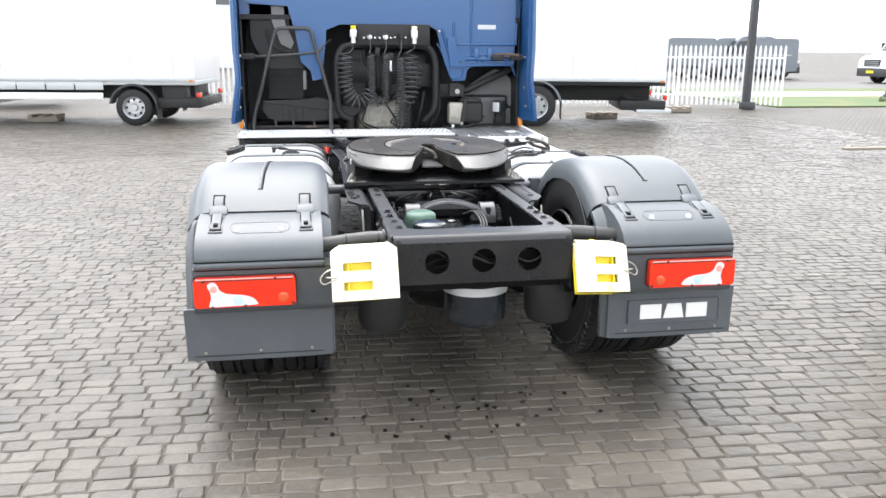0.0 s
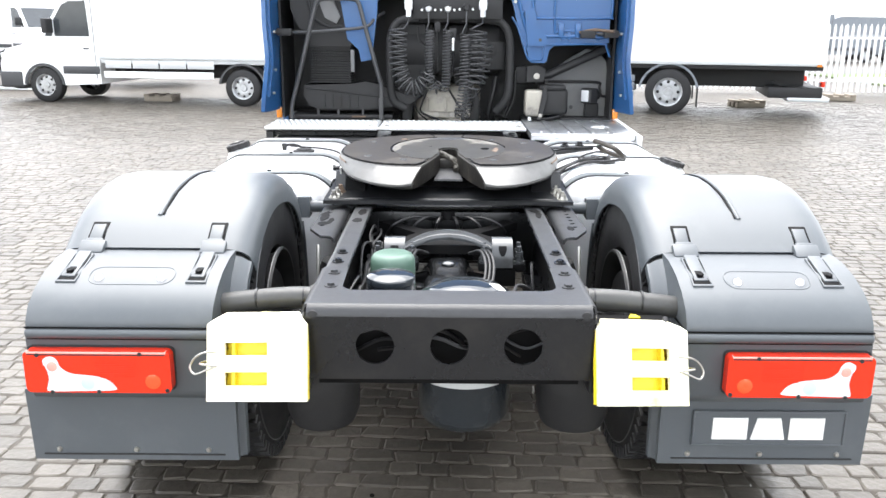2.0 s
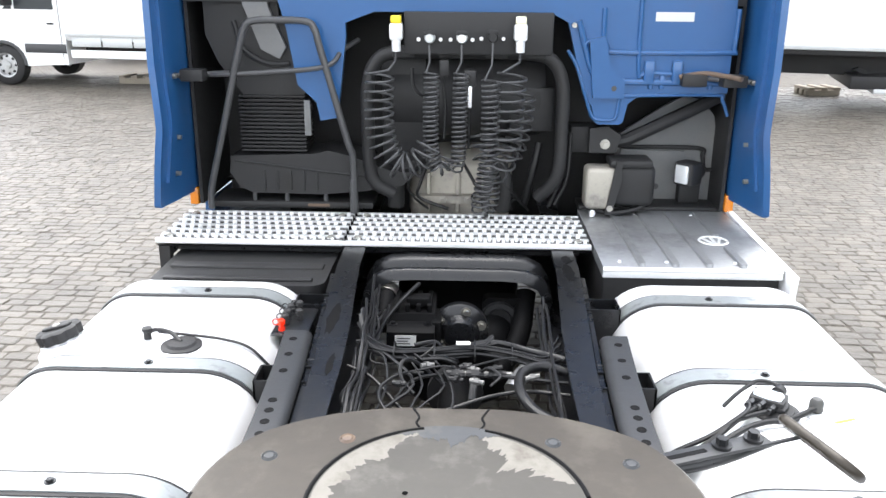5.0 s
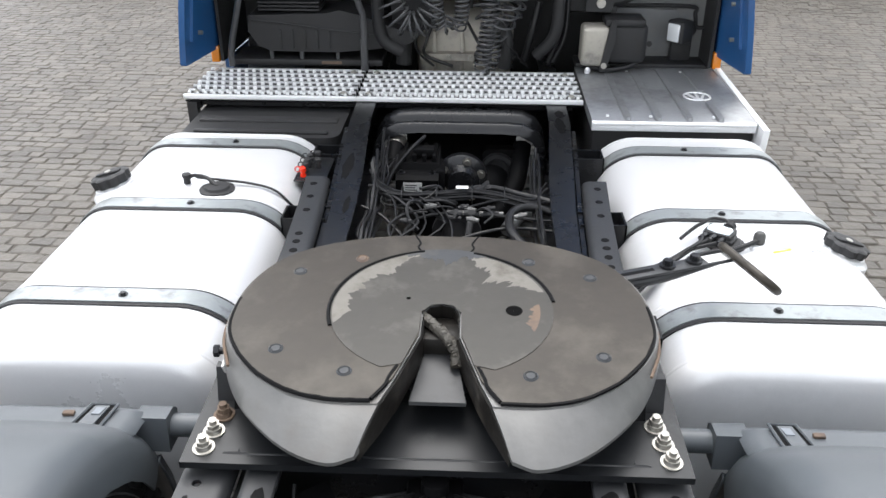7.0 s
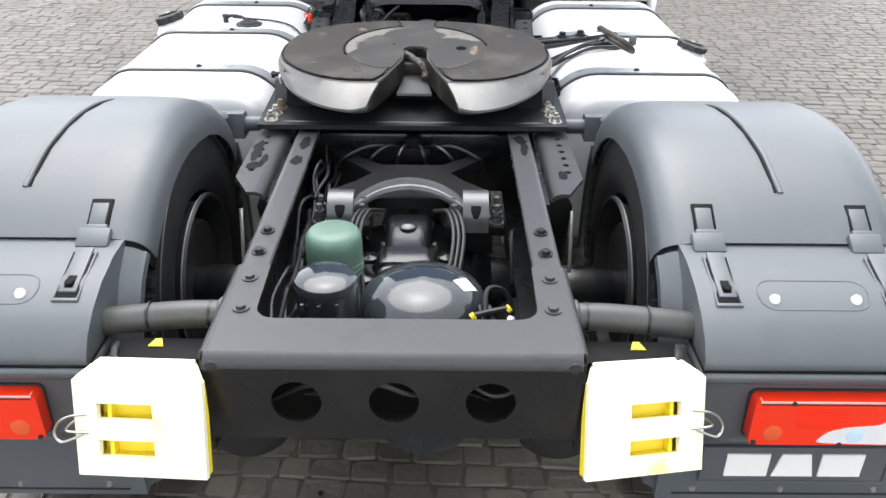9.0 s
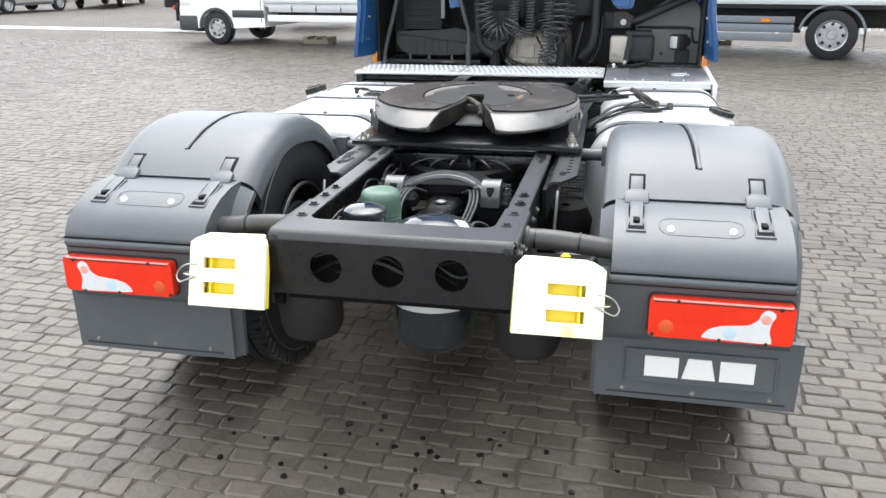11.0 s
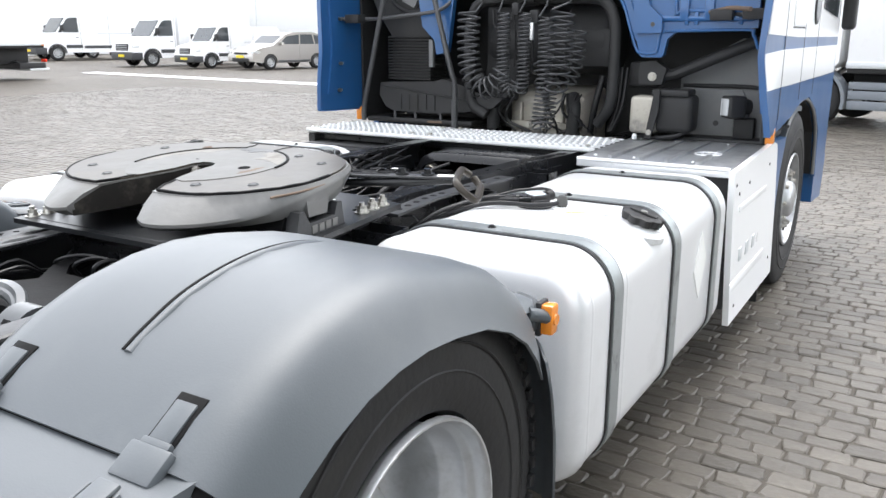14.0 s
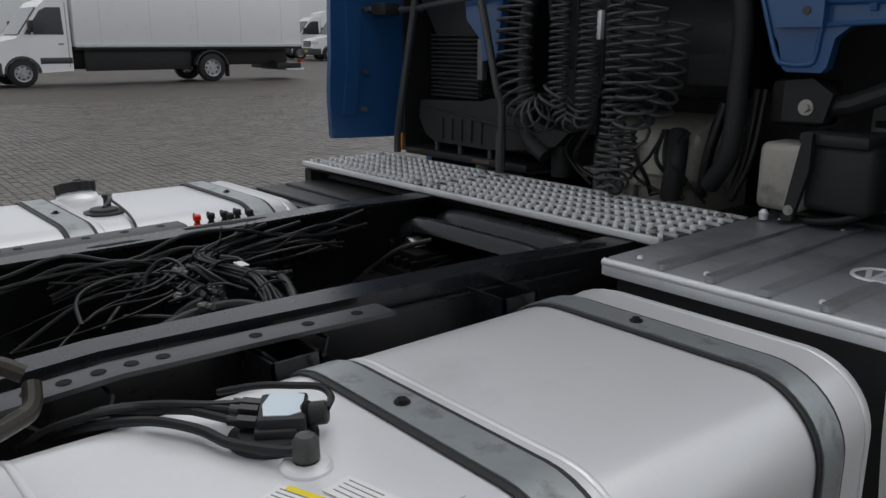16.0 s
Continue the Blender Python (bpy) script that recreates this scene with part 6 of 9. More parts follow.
    part("round_cover", lathe([(0.0, 0.074), (-0.02, 0.070), (-0.022, 0.052), (-0.012, 0.045), (-0.012, 0.0005)], (0.165, 3.138, 0.715), "y", 28), BLACK, back)
    part("braided_hose", tube([(0.20, 2.78, 0.60), (0.25, 2.86, 0.63), (0.33, 2.90, 0.66)], 0.030, 14), ALU_DULL, truck, "braided metal hose")
    part("exhaust_bend", tube([(0.17, 2.98, 0.58), (0.24, 3.06, 0.68), (0.27, 3.20, 0.80)], 0.040, 14), IRON, truck)
    shift = Matrix.Translation((-0.0026, 0.0042, -0.083)) @ Matrix.Scale(1.04, 4)
    for o in set(bpy.data.objects) - before:
        o.data.transform(shift)
    # pressed crossmember: an arch with two rounded ridges
    side = [(0.385, 0.60), (0.383, 0.72), (0.368, 0.80), (0.335, 0.855), (0.275, 0.884), (0.20, 0.890)]
    rows = []
    for y, grow in ((3.20, -0.030), (3.212, -0.004), (3.235, 0.0), (3.262, -0.008), (3.275, -0.028), (3.33, -0.030), (3.345, -0.010), (3.375, 0.004), (3.41, 0.0), (3.43, -0.02), (3.47, -0.03)):
        half = [(x + grow * 0.8, z + grow * 1.4 * (z > 0.78)) for x, z in side]
        rows.append([(x, y, z) for x, z in half] + [(-x, y, z) for x, z in half[::-1]])
    part("arched_crossmember", add_strip(bmesh.new(), rows), FRAME, truck, "black pressed arch crossmember with two ridges", shell=0.006, sharp=60)
    for s in (-1, 1):
        for z in (0.70, 0.75, 0.79):
            part("side_bolt", bolt((s * 0.352, 3.19, z), 0.010, 0.012, (0, -1, 0)), FRAME, truck)
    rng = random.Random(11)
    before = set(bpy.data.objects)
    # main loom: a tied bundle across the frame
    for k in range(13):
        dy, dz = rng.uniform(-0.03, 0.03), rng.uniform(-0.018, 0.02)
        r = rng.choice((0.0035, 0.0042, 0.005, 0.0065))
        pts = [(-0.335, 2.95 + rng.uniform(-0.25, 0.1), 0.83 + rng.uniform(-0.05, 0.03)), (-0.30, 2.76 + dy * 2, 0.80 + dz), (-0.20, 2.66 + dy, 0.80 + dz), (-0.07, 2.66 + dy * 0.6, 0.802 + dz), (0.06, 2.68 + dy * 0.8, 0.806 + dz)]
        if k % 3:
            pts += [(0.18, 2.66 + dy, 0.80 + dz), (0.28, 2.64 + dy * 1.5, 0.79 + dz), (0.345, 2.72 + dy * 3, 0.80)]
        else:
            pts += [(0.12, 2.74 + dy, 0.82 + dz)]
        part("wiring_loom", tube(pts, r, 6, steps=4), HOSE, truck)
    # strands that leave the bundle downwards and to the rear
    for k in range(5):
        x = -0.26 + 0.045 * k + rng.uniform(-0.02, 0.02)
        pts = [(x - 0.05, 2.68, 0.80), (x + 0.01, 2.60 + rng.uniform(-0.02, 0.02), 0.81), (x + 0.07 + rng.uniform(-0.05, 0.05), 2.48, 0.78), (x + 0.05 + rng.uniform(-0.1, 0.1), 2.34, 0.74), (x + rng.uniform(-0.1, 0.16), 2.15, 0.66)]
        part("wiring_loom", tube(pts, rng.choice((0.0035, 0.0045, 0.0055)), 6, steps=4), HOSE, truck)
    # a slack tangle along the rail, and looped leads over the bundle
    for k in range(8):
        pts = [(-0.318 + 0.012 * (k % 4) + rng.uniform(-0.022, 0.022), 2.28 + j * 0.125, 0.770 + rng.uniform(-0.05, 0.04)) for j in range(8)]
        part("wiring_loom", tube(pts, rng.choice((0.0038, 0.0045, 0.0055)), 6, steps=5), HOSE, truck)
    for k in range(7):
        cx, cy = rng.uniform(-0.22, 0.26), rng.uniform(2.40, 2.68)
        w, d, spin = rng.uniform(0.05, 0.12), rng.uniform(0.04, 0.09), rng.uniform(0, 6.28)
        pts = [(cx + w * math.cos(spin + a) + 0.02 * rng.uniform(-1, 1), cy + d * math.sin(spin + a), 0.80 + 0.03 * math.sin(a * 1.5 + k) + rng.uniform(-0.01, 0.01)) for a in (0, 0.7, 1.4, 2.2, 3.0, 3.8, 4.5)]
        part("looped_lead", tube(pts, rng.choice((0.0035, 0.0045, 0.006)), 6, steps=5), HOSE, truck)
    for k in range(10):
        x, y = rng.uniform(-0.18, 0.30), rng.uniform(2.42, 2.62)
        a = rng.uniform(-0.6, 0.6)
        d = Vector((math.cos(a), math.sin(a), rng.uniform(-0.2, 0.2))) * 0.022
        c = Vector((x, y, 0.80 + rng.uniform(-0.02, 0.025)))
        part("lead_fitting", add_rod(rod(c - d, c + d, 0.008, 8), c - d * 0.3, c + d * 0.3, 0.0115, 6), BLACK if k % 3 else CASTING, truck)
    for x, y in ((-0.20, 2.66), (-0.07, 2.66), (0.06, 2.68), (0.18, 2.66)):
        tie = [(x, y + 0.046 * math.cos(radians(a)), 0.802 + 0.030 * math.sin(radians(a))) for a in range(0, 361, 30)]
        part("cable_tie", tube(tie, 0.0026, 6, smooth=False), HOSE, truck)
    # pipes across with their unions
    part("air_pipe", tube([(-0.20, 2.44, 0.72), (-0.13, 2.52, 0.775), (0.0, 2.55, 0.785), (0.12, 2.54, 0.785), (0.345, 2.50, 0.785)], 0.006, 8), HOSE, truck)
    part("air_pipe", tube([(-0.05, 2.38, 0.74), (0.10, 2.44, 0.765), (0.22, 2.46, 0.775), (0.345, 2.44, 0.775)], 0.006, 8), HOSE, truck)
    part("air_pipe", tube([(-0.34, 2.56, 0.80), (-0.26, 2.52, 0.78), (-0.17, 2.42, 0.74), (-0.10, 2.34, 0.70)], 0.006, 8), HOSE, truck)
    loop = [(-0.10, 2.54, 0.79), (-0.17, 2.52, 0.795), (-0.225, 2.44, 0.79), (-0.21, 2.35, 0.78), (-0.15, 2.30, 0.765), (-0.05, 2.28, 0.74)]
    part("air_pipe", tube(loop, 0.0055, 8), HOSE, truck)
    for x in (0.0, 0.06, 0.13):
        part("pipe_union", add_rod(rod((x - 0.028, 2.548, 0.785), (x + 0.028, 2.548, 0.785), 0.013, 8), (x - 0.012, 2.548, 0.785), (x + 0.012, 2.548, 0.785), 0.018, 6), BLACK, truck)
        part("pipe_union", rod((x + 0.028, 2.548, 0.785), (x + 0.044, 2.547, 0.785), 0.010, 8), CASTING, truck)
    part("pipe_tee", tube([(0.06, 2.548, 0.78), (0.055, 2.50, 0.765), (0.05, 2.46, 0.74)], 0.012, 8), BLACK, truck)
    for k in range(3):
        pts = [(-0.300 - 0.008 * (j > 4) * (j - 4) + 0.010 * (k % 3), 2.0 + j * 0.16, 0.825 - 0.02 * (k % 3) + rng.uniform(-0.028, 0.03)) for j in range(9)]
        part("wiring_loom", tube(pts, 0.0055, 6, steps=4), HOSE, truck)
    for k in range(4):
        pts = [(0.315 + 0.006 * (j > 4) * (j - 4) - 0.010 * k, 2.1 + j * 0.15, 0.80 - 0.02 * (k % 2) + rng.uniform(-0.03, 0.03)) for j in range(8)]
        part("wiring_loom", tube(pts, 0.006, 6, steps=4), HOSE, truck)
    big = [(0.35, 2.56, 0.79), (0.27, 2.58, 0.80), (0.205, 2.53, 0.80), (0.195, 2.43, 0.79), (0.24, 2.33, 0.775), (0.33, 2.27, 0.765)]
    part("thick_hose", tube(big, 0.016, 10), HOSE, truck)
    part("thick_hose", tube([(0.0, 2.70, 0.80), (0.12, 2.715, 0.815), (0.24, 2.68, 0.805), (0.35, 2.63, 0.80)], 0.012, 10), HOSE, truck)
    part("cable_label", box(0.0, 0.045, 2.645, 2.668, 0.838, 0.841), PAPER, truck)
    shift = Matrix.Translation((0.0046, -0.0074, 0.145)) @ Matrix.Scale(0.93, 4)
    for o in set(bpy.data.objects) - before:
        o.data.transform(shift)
    part("crossmember", box(-0.376, 0.376, 2.20, 2.36, 0.60, 0.68, bevel=0.01), IRON, truck)
    part("floor_shield", box(-0.37, 0.37, 1.4, 2.5, 0.56, 0.57), BLACK, truck)
    for y in (1.45, 1.98):
        part("crossmember", box(-0.376, 0.376, y, y + 0.09, 0.62, 0.70, bevel=0.01), FRAME, truck)


def cab():
    """The cab's rear and sides; the nose is closed off in plain form."""
    def flare(bm, s):
        """The rear flaps lean outwards towards their lower rear corner."""
        cuts = [((0, y, 0), (0, 1, 0)) for y in (3.55, 3.64, 3.76, 3.88, 4.0)] + [((0, 0, z), (0, 0, 1)) for z in (1.03, 1.10, 1.18, 1.27, 1.36, 1.42, 1.52, 1.62)]
        for co, no in cuts:
            bmesh.ops.bisect_plane(bm, geom=bm.verts[:] + bm.edges[:] + bm.faces[:], dist=1e-5, plane_co=co, plane_no=no)
        for v in bm.verts:
            f = min(1.0, max(0.0, (4.0 - v.co.y) / 0.45))
            v.co.x += s * f * (0.052 * min(1.0, max(0.0, (1.36 - v.co.z) / 0.33)) + 0.012 * min(1.0, max(0.0, (v.co.z - 1.42) / 0.2)))
        return bm

    shell = [(4.40, 1.90), (3.90, 1.90), (3.90, 3.35), (4.30, 3.55), (5.6, 3.50), (6.15, 2.95), (6.32, 1.9), (6.36, 0.55), (5.80, 0.50), (5.74, 0.85), (5.45, 1.06), (5.08, 1.14), (4.46, 1.13)]
    body = part("cab_body", prism([(y, z) for y, z in shell], "x", -1.215, 1.215, bevel=0.03, seg=3), BLUE, truck, "blue painted sleeper cab with white upper panels", sharp=50)
    for s in (-1, 1):
        # rear side flap
        edge = [(3.566, 1.018), (3.558, 1.028), (3.548, 1.10), (3.536, 1.18), (3.530, 1.27), (3.528, 1.36), (3.530, 1.45), (3.540, 1.60), (3.57, 2.3), (3.60, 3.2), (4.01, 3.3), (4.01, 1.012), (3.90, 1.010), (3.70, 1.014)]
        flap = part("side_flap", flare(prism([(y, z) for y, z in edge], "x", s * 1.222, s * 1.250, bevel=0.008, seg=2), s), BLUE, body, "blue side flap behind the cab", sharp=40)
        part("flap_inner_rib", flare(prism([(3.60, 1.12), (3.66, 1.12), (3.67, 1.36), (3.68, 1.60), (3.69, 2.4), (3.62, 2.4), (3.605, 1.36)], "x", s * 1.208, s * 1.224, bevel=0.005), s), BLUE, flap)
        for z in (1.14, 1.30, 1.56):
            part("flap_stud", flare(rod((s * 1.20, 3.70, z), (s * 1.225, 3.70, z), 0.010, 10), s), ZINC, flap)
        part("flap_stay", rod((s * 1.02, 3.86, 1.56), (s * 1.22, 3.72, 1.56), 0.011, 8), COIL, flap)
        part("stay_hinge", box(s * 1.10, s * 1.20, 3.72, 3.80, 1.535, 1.585, bevel=0.006), BLACK, flap)
        part("rear_marker", box(s * 1.222, s * 1.262, 3.895, 3.945, 0.945, 1.025, bevel=0.006), AMBER, body, "amber marker lamp")
        # door side
        skin = 1.2165
        side = part("cab_side", prism([(4.02, 0.995), (4.45, 1.04), (4.77, 1.10), (5.08, 1.105), (5.43, 1.01), (5.70, 0.84), (5.78, 0.52), (6.22, 0.55), (6.20, 1.95), (6.02, 2.9), (5.55, 3.44), (4.02, 3.30)], "x", s * 1.21, s * 1.250, bevel=0.008), BLUE, body, "blue cab side with a white band", sharp=40)
        out = s * 1.2505
        part("white_band", flare(prism([(3.545, 1.225), (4.0, 1.218), (4.30, 1.215), (5.05, 1.215), (6.15, 1.215), (6.18, 1.40), (5.05, 1.40), (4.0, 1.397), (3.542, 1.385), (3.540, 1.30)], "x", s * 1.2495, s * 1.2535), s), WHITE, side, "white painted band")
        part("white_upper", flare(prism([(3.55, 1.47), (4.0, 1.462), (4.40, 1.455), (6.17, 1.455), (6.15, 1.95), (6.0, 2.88), (5.5, 3.40), (4.0, 3.24), (3.62, 3.18)], "x", s * 1.2495, s * 1.2535), s), WHITE, side, "white painted upper panel")
        part("panel_groove", box(s * 1.2530, s * 1.2545, 4.008, 4.018, 1.06, 3.2), INK, side)
        part("panel_groove", box(s * 1.2530, s * 1.2545, 4.62, 4.628, 1.12, 3.2), INK, side)
        part("panel_groove", box(s * 1.2530, s * 1.2545, 4.20, 4.60, 1.50, 1.508), INK, side)
        part("locker_edge", prism(rounded(4.20, 4.60, 1.515, 1.95, 0.03, 4), "x", s * 1.253, s * 1.2585, bevel=0.002), WHITE, side, "white locker door")
        ov = [(4.98 + 0.10 * math.cos(radians(a)), 1.66 + 0.135 * math.sin(radians(a))) for a in range(0, 360, 15)]
        port = part("oval_window", prism(ov, "x", s * 1.252, s * 1.262), BLACK, side, "dark oval side window")
        part("oval_glass", prism([(4.98 + (y - 4.98) * 0.8, 1.66 + (z - 1.66) * 0.85) for y, z in ov], "x", s * 1.260, s * 1.2635), GLASS, port)
        part("door_window", prism([(5.25, 1.62), (6.0, 1.58), (5.95, 2.35), (5.30, 2.4)], "x", s * 1.252, s * 1.2575), GLASS, side, "dark door window")
        part("door_groove", box(s * 1.2530, s * 1.2545, 5.14, 5.148, 1.12, 2.6), INK, side)
        # wheel arch and the panels behind the wheel
        arch = [(4.46, 0.985), (4.56, 1.045), (4.72, 1.085), (5.02, 1.10), (5.38, 1.02), (5.66, 0.84), (5.76, 0.54)]
        part("arch_trim", tube([(s * 1.236, y, z) for y, z in arch], 0.012, 10), GREY_PANEL, side, "grey wheel arch trim", sharp=50)
        rows = [[(s * x, y, z) for x in (0.70, 1.22)] for y, z in [(4.30, 0.98)] + arch]
        part("arch_liner", add_strip(bmesh.new(), rows), BLACK, body, shell=0.006)
        quarter = [(4.84 + 0.575 * math.cos(radians(a)), 0.505 + 0.565 * math.sin(radians(a))) for a in range(78, 190, 8)]
        quarter += [(4.84 + 0.545 * math.cos(radians(a)), 0.505 + 0.535 * math.sin(radians(a))) for a in range(182, 74, -8)]
        part("wheel_guard", prism(quarter, "x", s * 0.90, s * 1.232, bevel=0.006), PLASTIC, body, "dark grey guard over the front wheel")
        part("front_mud_flap", box(s * 0.92, s * 1.235, 4.03, 4.045, 0.10, 0.44, bevel=0.004), RUBBER, body, "black rubber mud flap behind the front wheel")
        part("step_panel", prism([(4.06, 0.26), (4.30, 0.24), (4.265, 0.42), (4.26, 0.60), (4.30, 0.76), (4.385, 0.90), (4.40, 0.935), (4.06, 0.945)], "x", s * 1.205, s * 1.246, bevel=0.01), BLUE, body, "blue panel behind the front wheel", sharp=50)
        part("front_bumper", prism([(5.82, 0.33), (6.30, 0.30), (6.36, 0.60), (5.82, 0.60)], "x", s * 0.9, s * 1.24, bevel=0.02), BLUE, body)
        part("mirror_housing", box(s * 1.275, s * 1.36, 6.05, 6.20, 1.50, 2.15, bevel=0.03, seg=3), BLACK, body, "black mirror housing")
        part("mirror_arm", rod((s * 1.22, 6.10, 1.9), (s * 1.30, 6.12, 1.9), 0.025, 10), BLACK, body)
    # rear wall with its pressed lower edge
    wall_at = Matrix.Translation((0.05, 3.85, 1.56)) @ Matrix.Diagonal((0.948, 1, 0.948, 1)) @ Matrix.Translation((-0.05, -4.10, -1.55))

    def at_wall(bm):
        return move(bm, wall_at)

    wall = part("rear_wall", at_wall(prism([(-0.53, 3.3), (-0.53, 1.78), (-0.40, 1.83), (0.40, 1.83), (0.475, 1.79), (0.56, 1.47), (0.60, 1.42), (0.62, 1.345), (0.635, 1.335), (0.735, 1.335), (0.75, 1.35), (0.765, 1.43), (0.82, 1.475), (1.215, 1.485), (1.215, 3.3)], "y", 4.085, 4.122)), BLUE, body, "blue pressed-steel rear wall")
    part("rear_wall_side", at_wall(prism([(-0.53, 1.72), (-0.565, 1.45), (-0.58, 1.35), (-0.66, 1.335), (-0.675, 1.42), (-0.76, 1.50), (-0.80, 1.75), (-0.86, 1.98), (-1.215, 2.0), (-1.215, 3.3), (-0.53, 3.3)], "y", 4.085, 4.122)), BLUE, wall)
    part("wall_swage", at_wall(tube([(0.52, 4.08, 1.80), (0.60, 4.08, 1.56), (0.68, 4.08, 1.535), (1.19, 4.08, 1.53)], 0.014, 8)), BLUE, wall)
    part("wall_swage", at_wall(tube([(0.80, 4.08, 2.3), (0.80, 4.08, 1.62), (0.86, 4.08, 1.575), (1.18, 4.08, 1.57)], 0.010, 8)), BLUE, wall)
    part("wall_bracket", at_wall(prism([(0.57, 1.72), (0.64, 1.735), (0.67, 1.60), (0.74, 1.54), (0.74, 1.46), (0.60, 1.46)], "y", 4.055, 4.088, bevel=0.008)), BLUE, wall)
    part("bracket_hole", at_wall(rod((0.692, 4.052, 1.505), (0.692, 4.06, 1.505), 0.012, 12)), INK, wall)
    for x in (0.85, 0.90, 1.12):
        part("pressed_rib", at_wall(box(x, x + 0.022, 4.072, 4.09, 1.50, 1.565, bevel=0.005)), BLUE, wall)
    for x, z in ((1.02, 1.53), (0.585, 1.62), (0.50, 1.78)):
        part("wall_stud", at_wall(lathe([(0.0, 0.0005), (0.0, 0.011), (0.012, 0.012)], (x, 4.07, z), "y", 12)), ZINC, wall)
    rim = [(0.455, 1.674), (0.497, 1.607), (0.535, 1.50), (0.572, 1.398), (0.60, 1.378), (0.665, 1.378), (0.682, 1.40), (0.692, 1.468), (0.72, 1.482), (1.10, 1.490), (1.135, 1.47), (1.165, 1.40)]
    part("wall_rim", tube([(x, 3.832, z) for x, z in rim], 0.0075, 8), BLUE, wall, "rolled lower edge of the rear wall")
    part("wall_frame", tube([(0.603, 3.832, 1.85), (0.606, 3.832, 1.73), (0.625, 3.832, 1.685), (0.66, 3.832, 1.668), (1.13, 3.832, 1.670), (1.16, 3.832, 1.69), (1.165, 3.832, 1.85)], 0.011, 8), BLUE, wall, "pressed frame line")
    part("wall_clip", tube([(0.545, 3.825, 1.655), (0.528, 3.822, 1.69), (0.54, 3.82, 1.712), (0.565, 3.82, 1.70), (0.592, 3.825, 1.655)], 0.007, 8), BLUE, wall)
    for x in (0.785, 0.905):
        part("pressed_box", box(x, x + 0.045, 3.815, 3.838, 1.535, 1.635, bevel=0.008), BLUE, wall)
    part("wall_label", at_wall(box(0.86, 1.03, 4.082, 4.0845, 1.80, 1.84)), GALV, wall)
    part("latch_rod", at_wall(tube([(0.98, 4.05, 1.56), (1.08, 4.03, 1.58), (1.16, 3.98, 1.575), (1.21, 3.9, 1.57)], 0.011, 8)), RUST, wall)
    part("latch_block", at_wall(box(0.99, 1.10, 4.02, 4.085, 1.52, 1.575, bevel=0.006)), BLACK, wall)
    # dark bay under the cab
    part("bay_ceiling", box(-1.2, 1.2, 3.87, 4.40, 1.86, 1.90), BLACK, body)
    part("bay_back", box(-1.2, 1.2, 4.38, 4.40, 0.60, 1.88), BLACK, body)
    part("bay_side", box(-1.215, -1.20, 3.90, 4.40, 0.95, 1.90), BLACK, body)
    part("bay_side", box(1.20, 1.215, 3.90, 4.40, 0.95, 1.90), BLACK, body)


